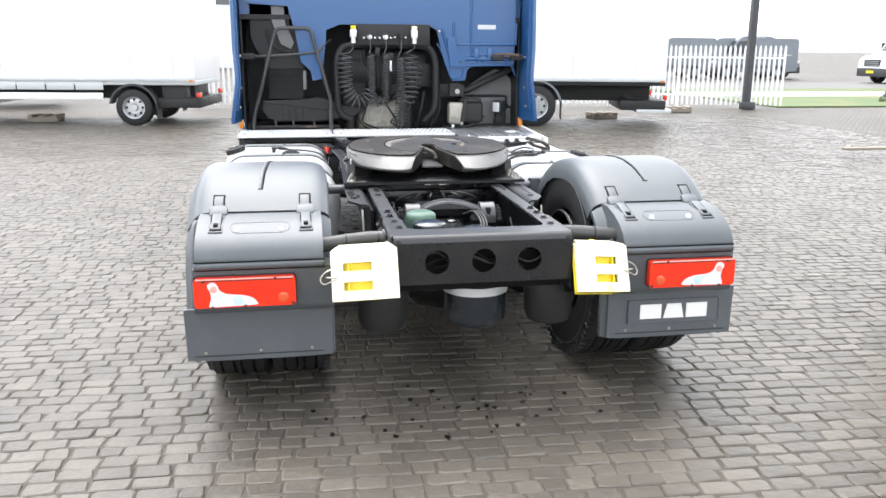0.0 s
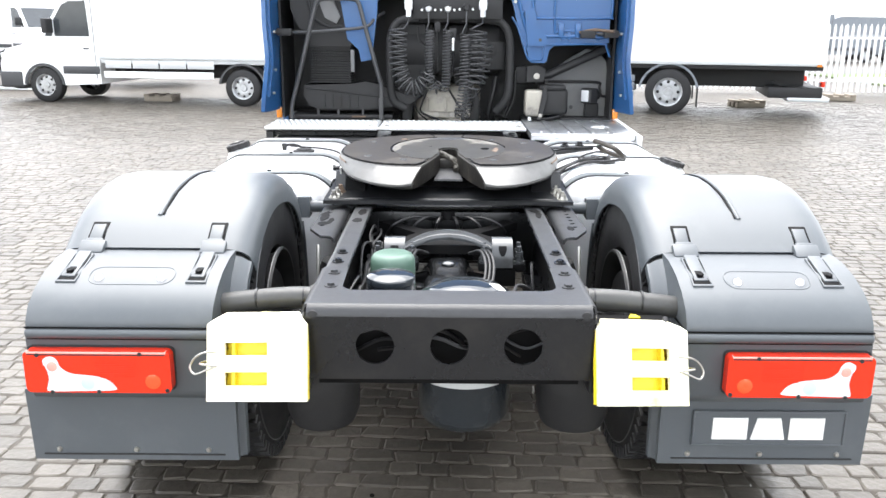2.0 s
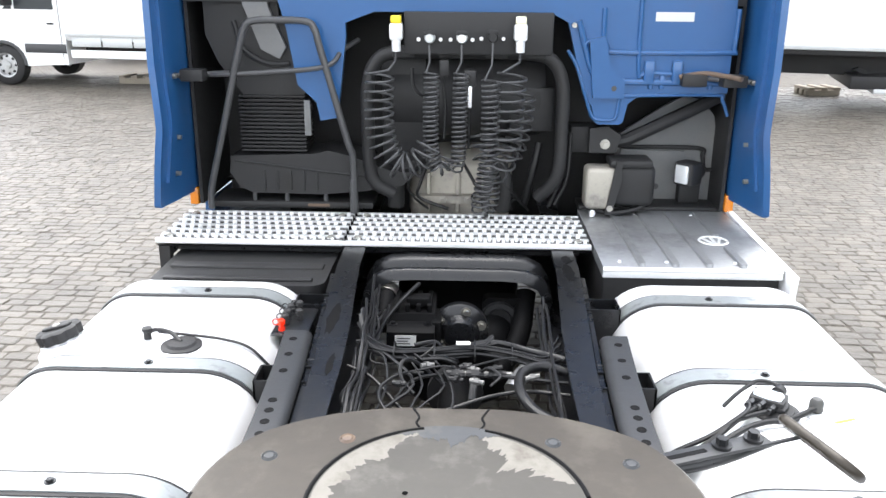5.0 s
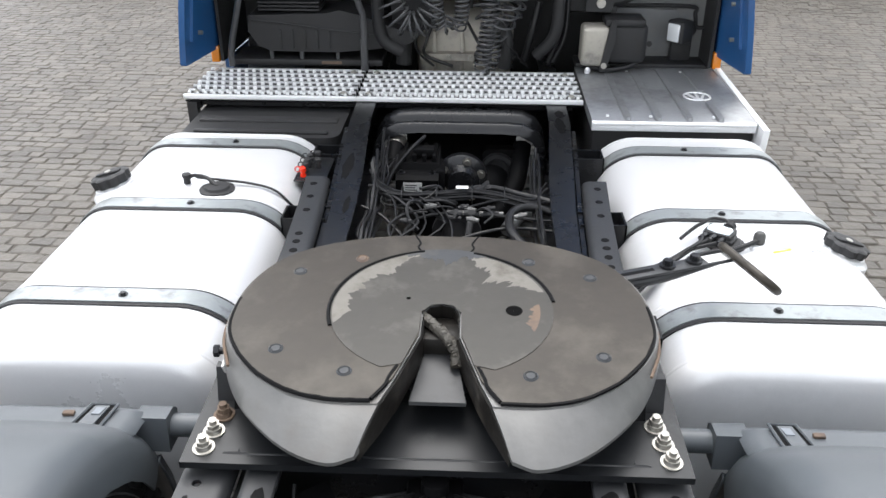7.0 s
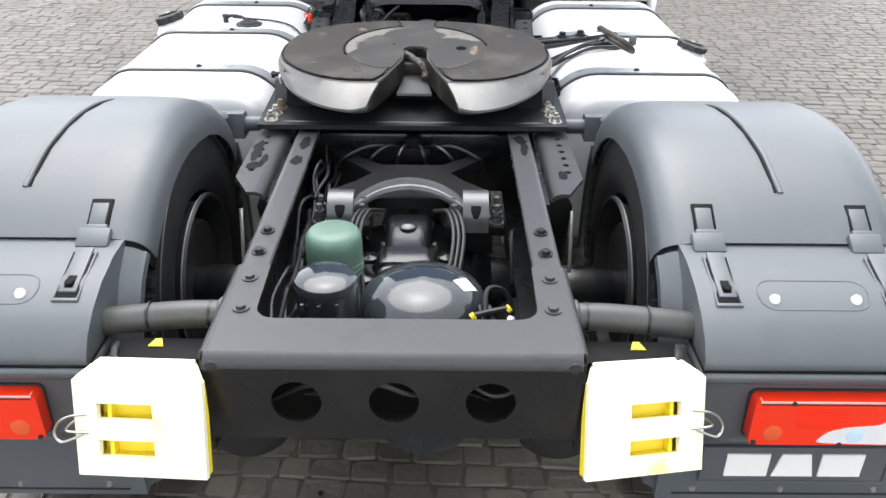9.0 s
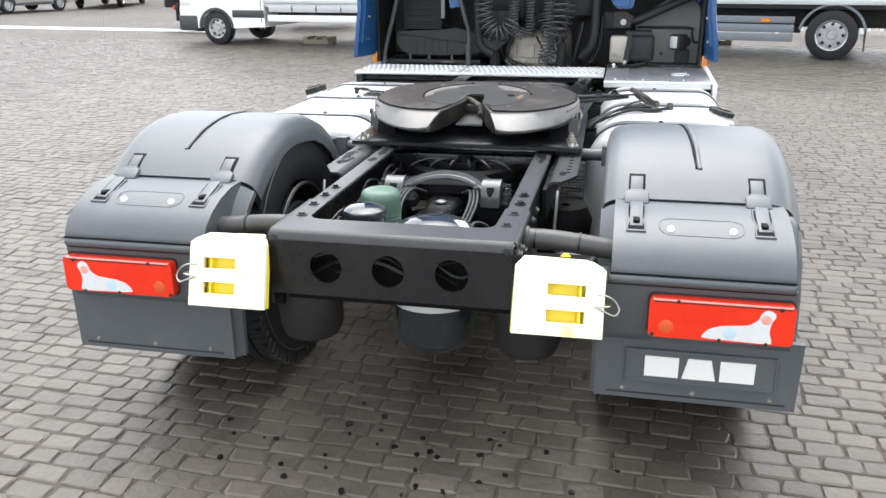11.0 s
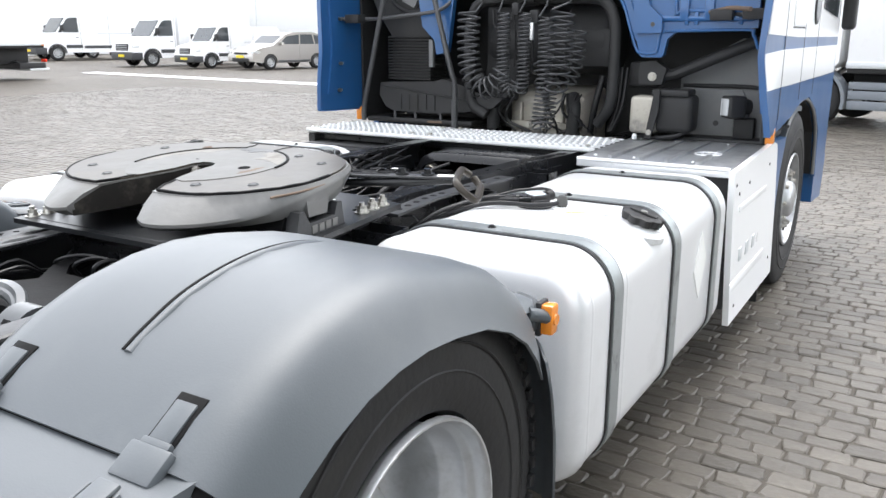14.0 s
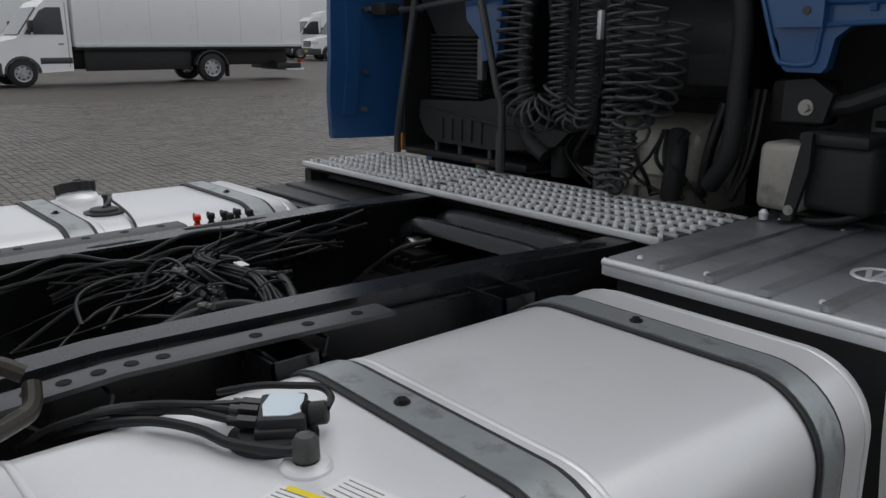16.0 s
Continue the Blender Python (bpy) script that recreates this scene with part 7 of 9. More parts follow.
def behind_cab():
    # air intake and filter stack
    duct = part("intake_duct", prism([(-1.13, 2.4), (-1.13, 1.72), (-1.08, 1.60), (-1.02, 1.52), (-0.98, 1.46), (-0.70, 1.46), (-0.68, 1.55), (-0.72, 1.72), (-0.80, 1.80), (-0.84, 2.4)], "y", 3.90, 4.10, bevel=0.03, seg=3), BLACK, truck, "black plastic air intake duct", sharp=50)
    part("duct_rib", tube([(-1.0, 3.895, 1.78), (-0.96, 3.89, 1.66), (-0.86, 3.89, 1.60), (-0.76, 3.89, 1.60)], 0.012, 8), BLACK, duct)
    part("duct_step", prism([(-0.95, 2.3), (-0.95, 1.85), (-0.88, 1.66), (-0.80, 1.62), (-0.77, 1.67), (-0.84, 1.84), (-0.86, 2.3)], "y", 3.872, 3.905, bevel=0.012), GREY_PANEL, duct)
    core = part("bellows_duct", box(-0.985, -0.715, 3.92, 4.08, 1.20, 1.47), BLACK, truck, "black ribbed bellows duct")
    for k in range(15):
        z = 1.205 + k * 0.0175
        part("bellows_rib", box(-1.00, -0.70, 3.885, 4.09, z, z + 0.009, bevel=0.003), BLACK, core)
    part("duct_clip", box(-0.705, -0.675, 3.88, 3.91, 1.28, 1.44, bevel=0.004), GREY_PANEL, core)
    housing = [(-1.055, 1.11), (-1.045, 1.185), (-0.66, 1.200), (-0.60, 1.215), (-0.51, 1.195), (-0.32, 1.128), (-0.20, 1.115), (-0.26, 1.06), (-0.43, 1.03), (-0.62, 1.012), (-0.95, 1.015), (-1.01, 1.04)]
    can = part("air_filter", prism(housing, "y", 3.865, 4.12, bevel=0.022, seg=3), BLACK, truck, "black plastic air filter housing", sharp=50)
    part("filter_rib", tube([(-1.03, 3.866, 1.165), (-0.86, 3.862, 1.150), (-0.66, 3.860, 1.125), (-0.42, 3.862, 1.10)], 0.006, 8), BLACK, can)
    for x in (-0.90, -0.84, -0.78, -0.72, -0.66):
        part("filter_rib", box(x, x + 0.010, 3.858, 3.868, 1.03, 1.12, bevel=0.002), BLACK, can)
    part("filter_shelf", box(-1.15, -0.40, 3.86, 4.1, 0.945, 0.975, bevel=0.006), BLACK, truck)
    for x in (-0.95, -0.80, -0.62):
        part("shelf_foot", rod((x, 3.88, 0.96), (x, 3.88, 1.03), 0.010, 8), COIL, truck)
    part("warning_label", box(-0.70, -0.60, 3.857, 3.86, 0.955, 0.968), RUST, truck)
    # tubular hoop
    hoop = [(-1.13, 3.80, 0.955), (-1.125, 3.80, 1.05), (-1.06, 3.79, 1.28), (-0.955, 3.78, 1.66), (-0.925, 3.78, 1.755), (-0.885, 3.78, 1.785), (-0.78, 3.78, 1.79), (-0.66, 3.78, 1.785), (-0.625, 3.78, 1.755), (-0.60, 3.78, 1.66), (-0.50, 3.79, 1.28), (-0.478, 3.80, 1.20), (-0.476, 3.80, 1.0), (-0.476, 3.80, 0.945)]
    hoop_ob = part("hose_hoop", tube(hoop, 0.0155, 10, steps=5), COIL, truck, "black tubular hoop on the catwalk")
    part("hoop_bar", tube([(-1.20, 3.86, 1.555), (-1.06, 3.80, 1.557), (-0.80, 3.775, 1.575), (-0.58, 3.78, 1.60), (-0.52, 3.86, 1.66), (-0.46, 3.95, 1.70)], 0.011, 8), COIL, hoop_ob)
    part("hoop_foot", tube([(-0.478, 3.80, 1.10), (-0.478, 3.80, 0.945)], 0.019, 8), COIL, hoop_ob)
    # hose rack: black frame round the drum
    frame_line = [(-0.30, 3.86, 1.02), (-0.40, 3.86, 1.10), (-0.415, 3.86, 1.35), (-0.41, 3.86, 1.52), (-0.37, 3.86, 1.62), (-0.28, 3.86, 1.655), (0.0, 3.86, 1.66), (0.30, 3.86, 1.655), (0.40, 3.86, 1.62), (0.445, 3.86, 1.52), (0.45, 3.86, 1.35), (0.44, 3.86, 1.12), (0.36, 3.90, 1.0)]
    part("rack_frame", tube(frame_line, 0.030, 12), BLACK, truck, "black moulded hose rack frame")
    for x in (-0.25, -0.05, 0.15, 0.31):
        part("rack_boss", box(x - 0.05, x + 0.05, 3.825, 3.86, 1.635, 1.665, bevel=0.006), BLACK, truck)
    part("silencer_drum", lathe([(-0.36, 0.02), (-0.36, 0.17), (-0.33, 0.185), (-0.12, 0.187), (-0.10, 0.195), (-0.08, 0.187), (0.10, 0.187), (0.12, 0.195), (0.14, 0.187), (0.33, 0.185), (0.36, 0.17), (0.36, 0.02)], (0.02, 4.12, 1.44), "x", 36), BLACK, truck, "black drum behind the hoses", sharp=40)
    part("rack_plate", box(0.22, 0.42, 3.94, 3.97, 1.30, 1.50, bevel=0.01), BLACK, truck)
    part("rack_plate", box(-0.36, -0.16, 3.97, 3.99, 1.10, 1.62, bevel=0.01), BLACK, truck)
    board = part("coupling_board", box(-0.245, 0.385, 3.775, 3.79, 1.655, 1.83, bevel=0.006), BLACK, truck, "black coupling board with air and electric sockets")
    for k, (x, z, mat) in enumerate(((-0.135, 1.725, GALV), (0.0, 1.725, PAPER), (0.13, 1.73, BLACK))):
        so = part("socket", lathe([(-0.05, 0.0005), (-0.05, 0.017), (-0.03, 0.021), (0.0, 0.024)], (x, 3.775, z), "y", 18), mat, board, "electric socket")
        part("socket_lid", box(x - 0.022, x + 0.022, 3.725, 3.742, z + 0.012, z + 0.030, bevel=0.004), BLACK, so)
        for d in (-0.048, 0.045):
            part("socket_screw", lathe([(-0.008, 0.0005), (-0.008, 0.008), (0.0, 0.009)], (x + d, 3.775, z - 0.008), "y", 10), ALU, so)
    for x, lens_mat in ((-0.275, YELLOW), (0.245, CREAM)):
        head = part("air_coupling", box(x - 0.028, x + 0.028, 3.72, 3.775, 1.715, 1.785, bevel=0.010), ALU, board, "metal air coupling head")
        part("coupling_cap", box(x - 0.022, x + 0.022, 3.722, 3.765, 1.783, 1.815, bevel=0.006), lens_mat, head)
        part("coupling_ring", lathe([(0.0, 0.015), (0.004, 0.019), (-0.045, 0.019), (-0.045, 0.010)], (x, 3.74, 1.715), "z", 14), ALU, head)
    # spiral hoses
    def spiral(points, radius, turns, r, lead_in=None):
        pts = ([] if lead_in is None else [Vector(p) for p in lead_in]) + coil_points(points, radius, turns)
        return part("spiral_hose", tube(pts, r, 6, smooth=False), COIL, truck, "black spiral air hose")
    spiral([(-0.345, 3.73, 1.58), (-0.35, 3.73, 1.42), (-0.335, 3.73, 1.28), (-0.27, 3.73, 1.185), (-0.18, 3.73, 1.20), (-0.13, 3.74, 1.27)], 0.060, 16, 0.0056, [(-0.275, 3.74, 1.67), (-0.28, 3.75, 1.63), (-0.31, 3.74, 1.59)])
    spiral([(-0.125, 3.72, 1.585), (-0.128, 3.72, 1.40), (-0.122, 3.72, 1.24), (-0.09, 3.73, 1.17), (-0.055, 3.74, 1.22)], 0.031, 24, 0.0048, [(-0.135, 3.72, 1.70), (-0.133, 3.71, 1.63)])
    spiral([(0.0, 3.72, 1.585), (-0.004, 3.72, 1.40), (-0.006, 3.72, 1.26), (-0.018, 3.73, 1.18), (-0.05, 3.75, 1.20)], 0.031, 22, 0.0048, [(0.0, 3.72, 1.70), (0.0, 3.71, 1.63)])
    spiral([(0.125, 3.71, 1.56), (0.128, 3.71, 1.40), (0.12, 3.71, 1.20), (0.095, 3.72, 1.03), (0.10, 3.74, 0.985), (0.135, 3.74, 1.03), (0.135, 3.75, 1.16)], 0.038, 34, 0.0050, [(0.13, 3.72, 1.71), (0.128, 3.71, 1.62)])
    spiral([(0.215, 3.72, 1.59), (0.205, 3.72, 1.40), (0.195, 3.72, 1.26), (0.16, 3.74, 1.17), (0.11, 3.76, 1.24), (0.10, 3.77, 1.32)], 0.062, 15, 0.0056, [(0.245, 3.74, 1.67), (0.245, 3.74, 1.63)])
    spiral([(0.27, 3.78, 1.50), (0.265, 3.78, 1.40), (0.25, 3.78, 1.30), (0.22, 3.78, 1.22)], 0.05, 7, 0.0055)
    for x0, x1, z in ((-0.075, -0.07, 1.60), (0.03, 0.045, 1.56)):
        part("plug_holder", box(x0 - 0.018, x1 + 0.018, 3.74, 3.78, z - 0.035, z + 0.035, bevel=0.008), BLACK, truck)
        part("hanging_cable", tube([(x0, 3.74, z - 0.03), (x0 + 0.01, 3.74, z - 0.15), (x0 + 0.005, 3.74, z - 0.30)], 0.006, 6), HOSE, truck)
    part("plug_holder", box(0.028, 0.046, 3.715, 3.735, 1.44, 1.53, bevel=0.004), ALU, truck)
    part("hanging_cable", tube([(-0.21, 3.76, 1.60), (-0.205, 3.76, 1.53), (-0.18, 3.76, 1.49), (-0.14, 3.77, 1.48)], 0.008, 6), HOSE, truck)
    # engine end, pipes
    engine = part("engine_end", add_rings(bmesh.new(), [[(x, y, z) for x, z in rounded(-w, w, 0.80, h, 0.05, 4)] for y, w, h in ((4.02, 0.19, 1.10), (4.05, 0.23, 1.14), (4.30, 0.26, 1.18))]), BEIGE, truck, "pale grey engine end casting", sharp=50)
    for x in (-0.16, -0.02, 0.10):
        part("casting_rib", box(x, x + 0.02, 3.995, 4.03, 0.84, 1.09, bevel=0.005), BEIGE, engine)
    part("casting_flange", prism(rounded(-0.22, 0.23, 0.95, 0.985, 0.015, 3), "y", 3.965, 4.02, bevel=0.005), BEIGE, engine)
    for x in (-0.19, -0.08, 0.04, 0.19):
        part("casting_bolt", bolt((x, 3.965, 0.968), 0.012, 0.014, (0, -1, 0)), ZINC, engine)
    for p, r in (([(-0.30, 3.95, 0.94), (-0.29, 3.95, 1.06), (-0.22, 4.0, 1.13)], 0.040), ([(0.20, 3.93, 0.93), (0.21, 3.93, 1.06), (0.18, 3.98, 1.14)], 0.036), ([(0.30, 3.95, 0.95), (0.33, 3.93, 1.10), (0.36, 3.95, 1.25)], 0.018), ([(0.42, 3.92, 0.96), (0.46, 3.92, 1.10), (0.47, 3.94, 1.30)], 0.014), ([(0.44, 3.90, 0.97), (0.49, 3.90, 1.10), (0.50, 3.93, 1.30)], 0.010)):
        part("coolant_pipe", tube(p, r, 12), HOSE if r < 0.03 else BLACK, truck)
    for k in range(9):
        rng = random.Random(30 + k)
        x = rng.uniform(-0.2, 0.45)
        part("engine_cable", tube([(x, 3.95, 1.15), (x + rng.uniform(-0.06, 0.06), 3.90, 1.06), (x + rng.uniform(-0.1, 0.1), 3.92, 0.99), (x + rng.uniform(-0.12, 0.12), 3.94, 0.93)], rng.choice((0.006, 0.008)), 6), HOSE, truck)
    # cab support, filter cup and splash guard on the other side
    part("cab_bearer", box(0.50, 0.66, 3.95, 4.08, 1.20, 1.33, bevel=0.02), BLACK, truck, "black cab bearer")
    part("tilt_strut", tube([(0.62, 3.93, 1.25), (0.75, 3.93, 1.27), (1.02, 3.98, 1.39), (1.20, 4.02, 1.47)], 0.030, 10, smooth=False), BLACK, truck, "black tilt strut")
    part("bearer_plate", prism([(0.58, 1.22), (0.70, 1.22), (0.72, 1.30), (0.66, 1.34), (0.58, 1.33)], "y", 3.88, 3.93, bevel=0.012), BLACK, truck)
    part("plate_bolt", bolt((0.65, 3.88, 1.26), 0.014, 0.016, (0, -1, 0)), ZINC, truck)
    guard = part("splash_guard", prism([(0.74, 0.94), (1.215, 0.94), (1.215, 1.24), (1.19, 1.36), (1.13, 1.43), (1.04, 1.45), (0.95, 1.40), (0.80, 1.30), (0.74, 1.26)], "y", 4.10, 4.125, bevel=0.006), GREY_PANEL, truck, "grey plastic splash guard")
    part("guard_step", prism([(0.76, 0.99), (1.10, 0.99), (1.10, 1.12), (1.06, 1.19), (0.76, 1.20)], "y", 4.082, 4.102, bevel=0.008), GREY_PANEL, guard)
    part("guard_edge", tube([(0.76, 4.085, 1.210), (1.12, 4.085, 1.208), (1.15, 4.085, 1.17), (1.165, 4.085, 1.11), (1.21, 4.085, 1.105)], 0.010, 8), BLACK, guard)
    for x in (0.82, 0.94):
        part("guard_bolt", bolt((x, 4.082, 1.02), 0.009, 0.01, (0, -1, 0)), INK, guard)
    cup = part("filter_cup", box(0.565, 0.70, 3.80, 3.93, 0.975, 1.165, bevel=0.022, seg=3), BEIGE, truck, "pale filter cup in a black holder")
    part("cup_holder", box(0.685, 0.88, 3.82, 3.97, 0.985, 1.175, bevel=0.03, seg=3), BLACK, cup)
    part("holder_lid", box(0.67, 0.86, 3.81, 3.96, 1.165, 1.20, bevel=0.012), BLACK, cup)
    part("holder_strap", prism([(0.655, 0.955), (0.685, 0.955), (0.72, 1.10), (0.72, 1.20), (0.695, 1.20)], "y", 3.79, 3.81, bevel=0.004), BLACK, cup)
    part("strap_stud", bolt((0.675, 3.79, 0.985), 0.009, 0.01, (0, -1, 0)), ZINC, cup)
    part("holder_hose", tube([(0.60, 3.85, 0.965), (0.70, 3.83, 0.955), (0.80, 3.84, 0.97), (0.86, 3.86, 1.0)], 0.012, 8), HOSE, cup)
    part("drain_valve", lathe([(0.0, 0.012), (0.02, 0.014), (0.03, 0.006)], (0.60, 3.80, 0.945), "z", 10), ALU, cup)
    lamp = part("work_lamp", move(box(-0.05, 0.05, -0.045, 0.045, -0.055, 0.055, bevel=0.014, seg=3), pose(1.052, 3.945, 1.118, 0, 0, -50)), BLACK, truck, "black work lamp with a white lens")
    part("lamp_lens", move(box(-0.034, 0.034, -0.0505, -0.044, -0.042, 0.042, bevel=0.006), pose(1.052, 3.945, 1.118, 0, 0, -50)), CLEAR, lamp)
    part("lamp_cowl", move(lathe([(0.04, 0.045), (0.085, 0.035), (0.10, 0.0005)], (0, 0, 0), "y", 16), pose(1.052, 3.945, 1.118, 0, 0, -50)), BLACK, lamp)
    part("lamp_post", box(1.04, 1.14, 4.03, 4.085, 0.94, 1.055, bevel=0.008), BLACK, lamp)
    part("lamp_stem", rod((1.08, 4.05, 1.04), (1.06, 4.04, 1.09), 0.012, 8), BLACK, lamp)
    part("rear_ledge", box(0.56, 1.22, 3.94, 4.10, 0.925, 0.955, bevel=0.005), BLACK, truck)
    part("deck_shield", box(-1.2, 1.2, 3.95, 4.5, 0.56, 0.60), BLACK, truck)


chassis()
running_gear()
for side in (-1, 1):
    mudguard(side)
wheels()
right_tank = tank(1, 1.485, 3.055, 2.11, "silver painted fuel tank with three straps")
left_tank = tank(-1, 1.46, 3.02, 2.455, "silver painted fuel tank with three straps and black cap", 0.872, 0.95)
tank_fittings(right_tank, left_tank)
fifth_wheel()
catwalk()
side_box()
cab()
behind_cab()


# ---- wheel chocks in their holders ----
def chock(s):
    at = (s * 0.525, -0.09, 0.57)
    ch = thing("wheel_chock", at, "pale yellow plastic wheel chock clipped beside the frame end", "wheel chock", "wheel chocks on the truck")
    if s > 0:
        centre, u, v = Vector((0.525, -0.135, 0.714)), Vector((0.275, 0.076, -0.034)), Vector((0.008, 0.082, 0.186))
    else:
        centre, u, v = Vector((-0.510, -0.180, 0.741)), Vector((0.274, -0.030, 0.016)), Vector((0.0, 0.066, 0.19))
    u.normalize()
    w = u.cross(v.normalized()).normalized() * -1
    v = w.cross(u) * -1
    v = v if v.z > 0 else -v
    w = w if w.y > 0 else -w
    tilt = Matrix(((u.x, w.x, v.x, centre.x), (u.y, w.y, v.y, centre.y), (u.z, w.z, v.z, centre.z), (0, 0, 0, 1)))

    def P(bm):
        for q in bm.verts:
            q.co = tilt @ q.co
        return bm

    # face with two slots
    bm = bmesh.new()
    xl, xr = -0.137, 0.137
    sx0, sx1 = (-0.038, 0.080) if s > 0 else (-0.088, 0.030)
    for a, b, c, d in ((xl, sx0, -0.103, 0.100), (sx1, xr, -0.103, 0.100), (sx0, sx1, -0.103, -0.062), (sx0, sx1, -0.026, 0.018), (sx0, sx1, 0.052, 0.100)):
        add_box(bm, a, b, -0.010, 0.004, c, d)
    rows = [[(xl, -0.010, 0.100), (xr, -0.010, 0.100)], [(xl + 0.012, 0.0, 0.112), (xr - 0.012, 0.0, 0.112)], [(xl + 0.035, 0.045, 0.132), (xr - 0.035, 0.045, 0.132)], [(xl + 0.035, 0.055, 0.120), (xr - 0.035, 0.055, 0.120)], [(xl, 0.004, 0.098), (xr, 0.004, 0.098)]]
    add_strip(bm, rows)
    part("chock_face", P(bm), CREAM, ch, "cream face with two slots")
    for k in range(4):
        x = (-0.131, -0.068, 0.066, 0.131)[k]
        d = (0.5 if (k == 3) == (s > 0) else 0.22) if k in (0, 3) else 1.0
        part("chock_rib", P(prism([(0.004, -0.100), (0.004, 0.098), (0.05 * d, 0.115 if d > 0.5 else 0.10), (0.105 * d, 0.02), (0.115 * d, -0.100)], "x", x - 0.004, x + 0.004)), YELLOW, ch, "yellow inner rib")
    for z in (-0.098, -0.064, -0.012, 0.008, 0.060, 0.094):
        part("chock_web", P(box(-0.13 + 0.065 * (s > 0), 0.13 - 0.065 * (s < 0), 0.004, 0.050 + 0.035 * (z < 0), z - 0.002, z + 0.002)), YELLOW, ch)
    part("chock_back", P(prism([(0.046, 0.112), (0.052, 0.115), (0.108, 0.02), (0.118, -0.101), (0.110, -0.101), (0.100, 0.018)], "x", -0.13 + 0.065 * (s > 0), 0.13 - 0.065 * (s < 0))), YELLOW, ch)
    part("slot_back", P(box(sx0 - 0.004, sx1 + 0.004, 0.024, 0.028, -0.066, 0.056)), YELLOW, ch)
    for z in (-0.095, -0.070, -0.045, -0.020, 0.005, 0.030, 0.055, 0.080):
        part("side_cell", P(box(s * 0.100, s * 0.1355, 0.006, 0.056, z, z + 0.006, bevel=0.0015)), YELLOW, ch)
    for d in (0.030, 0.054):
        part("side_cell", P(box(s * 0.100, s * 0.1345, d, d + 0.004, -0.098, 0.092, bevel=0.001)), YELLOW, ch)
    e = s * 0.137
    part("wire_clip", P(tube([(e - s * 0.03, -0.014, 0.03), (e + s * 0.004, -0.02, 0.026), (e + s * 0.03, -0.018, 0.012), (e + s * 0.044, -0.015, -0.012), (e + s * 0.03, -0.018, -0.030), (e + s * 0.002, -0.02, -0.022), (e - s * 0.02, -0.014, -0.012)], 0.0028, 6)), ZINC, ch, "bent wire clip")
    part("wire_clip", P(tube([(e - s * 0.03, -0.012, -0.01), (e + s * 0.012, -0.022, -0.004), (e + s * 0.02, 0.02, 0.0), (e + s * 0.004, 0.06, 0.004)], 0.0028, 6)), ZINC, ch)
    holder = part("chock_holder", add_box(box(s * 0.393, s * 0.62, -0.03, 0.05, 0.792, 0.800, bevel=0.003), s * 0.42, s * 0.62, 0.03, 0.05, 0.56, 0.793, bevel=0.004), IRON, truck, "black chock holder")
    part("warning_triangle", prism([(s * 0.515, 0.015), (s * 0.548, 0.015), (s * 0.538, 0.042), (s * 0.525, 0.042)], "z", 0.801, 0.804), YELLOW, holder)
    part("holder_strap", tube([(s * 0.60, -0.05, 0.79), (s * 0.615, 0.0, 0.805), (s * 0.625, 0.05, 0.77), (s * 0.625, 0.05, 0.68)], 0.008, 8), BLACK, holder)


for side in (-1, 1):
    chock(side)


# ---- vehicles parked round the yard ----
def small_wheel(v, x, y, r, w=0.22, lift=0.0, out=-1):
    at = (x, y, r + lift)
    ty = part("tyre", lathe([(-w / 2, r * 0.62), (-w / 2, r * 0.9), (-w * 0.4, r), (w * 0.4, r), (w / 2, r * 0.9), (w / 2, r * 0.62)], at, "y", 32), RUBBER, v, "black tyre")
    part("rim", lathe([(out * h, q) for h, q in ((w * 0.5, r * 0.63), (w * 0.46, r * 0.58), (w * 0.2, r * 0.52), (w * 0.26, r * 0.36), (w * 0.22, r * 0.20), (w * 0.34, r * 0.17), (w * 0.34, 0.0005))], at, "y", 28), RIM, ty, "silver rim")
    for k in range(8):
        a = 2 * math.pi * k / 8
        c = Vector((x + r * 0.44 * math.cos(a), y + out * w * 0.235, r + lift + r * 0.44 * math.sin(a)))
        part("rim_hole", rod(c - Vector((0, 0.01, 0)), c + Vector((0, 0.01, 0)), r * 0.07, 10), BLACK, ty)


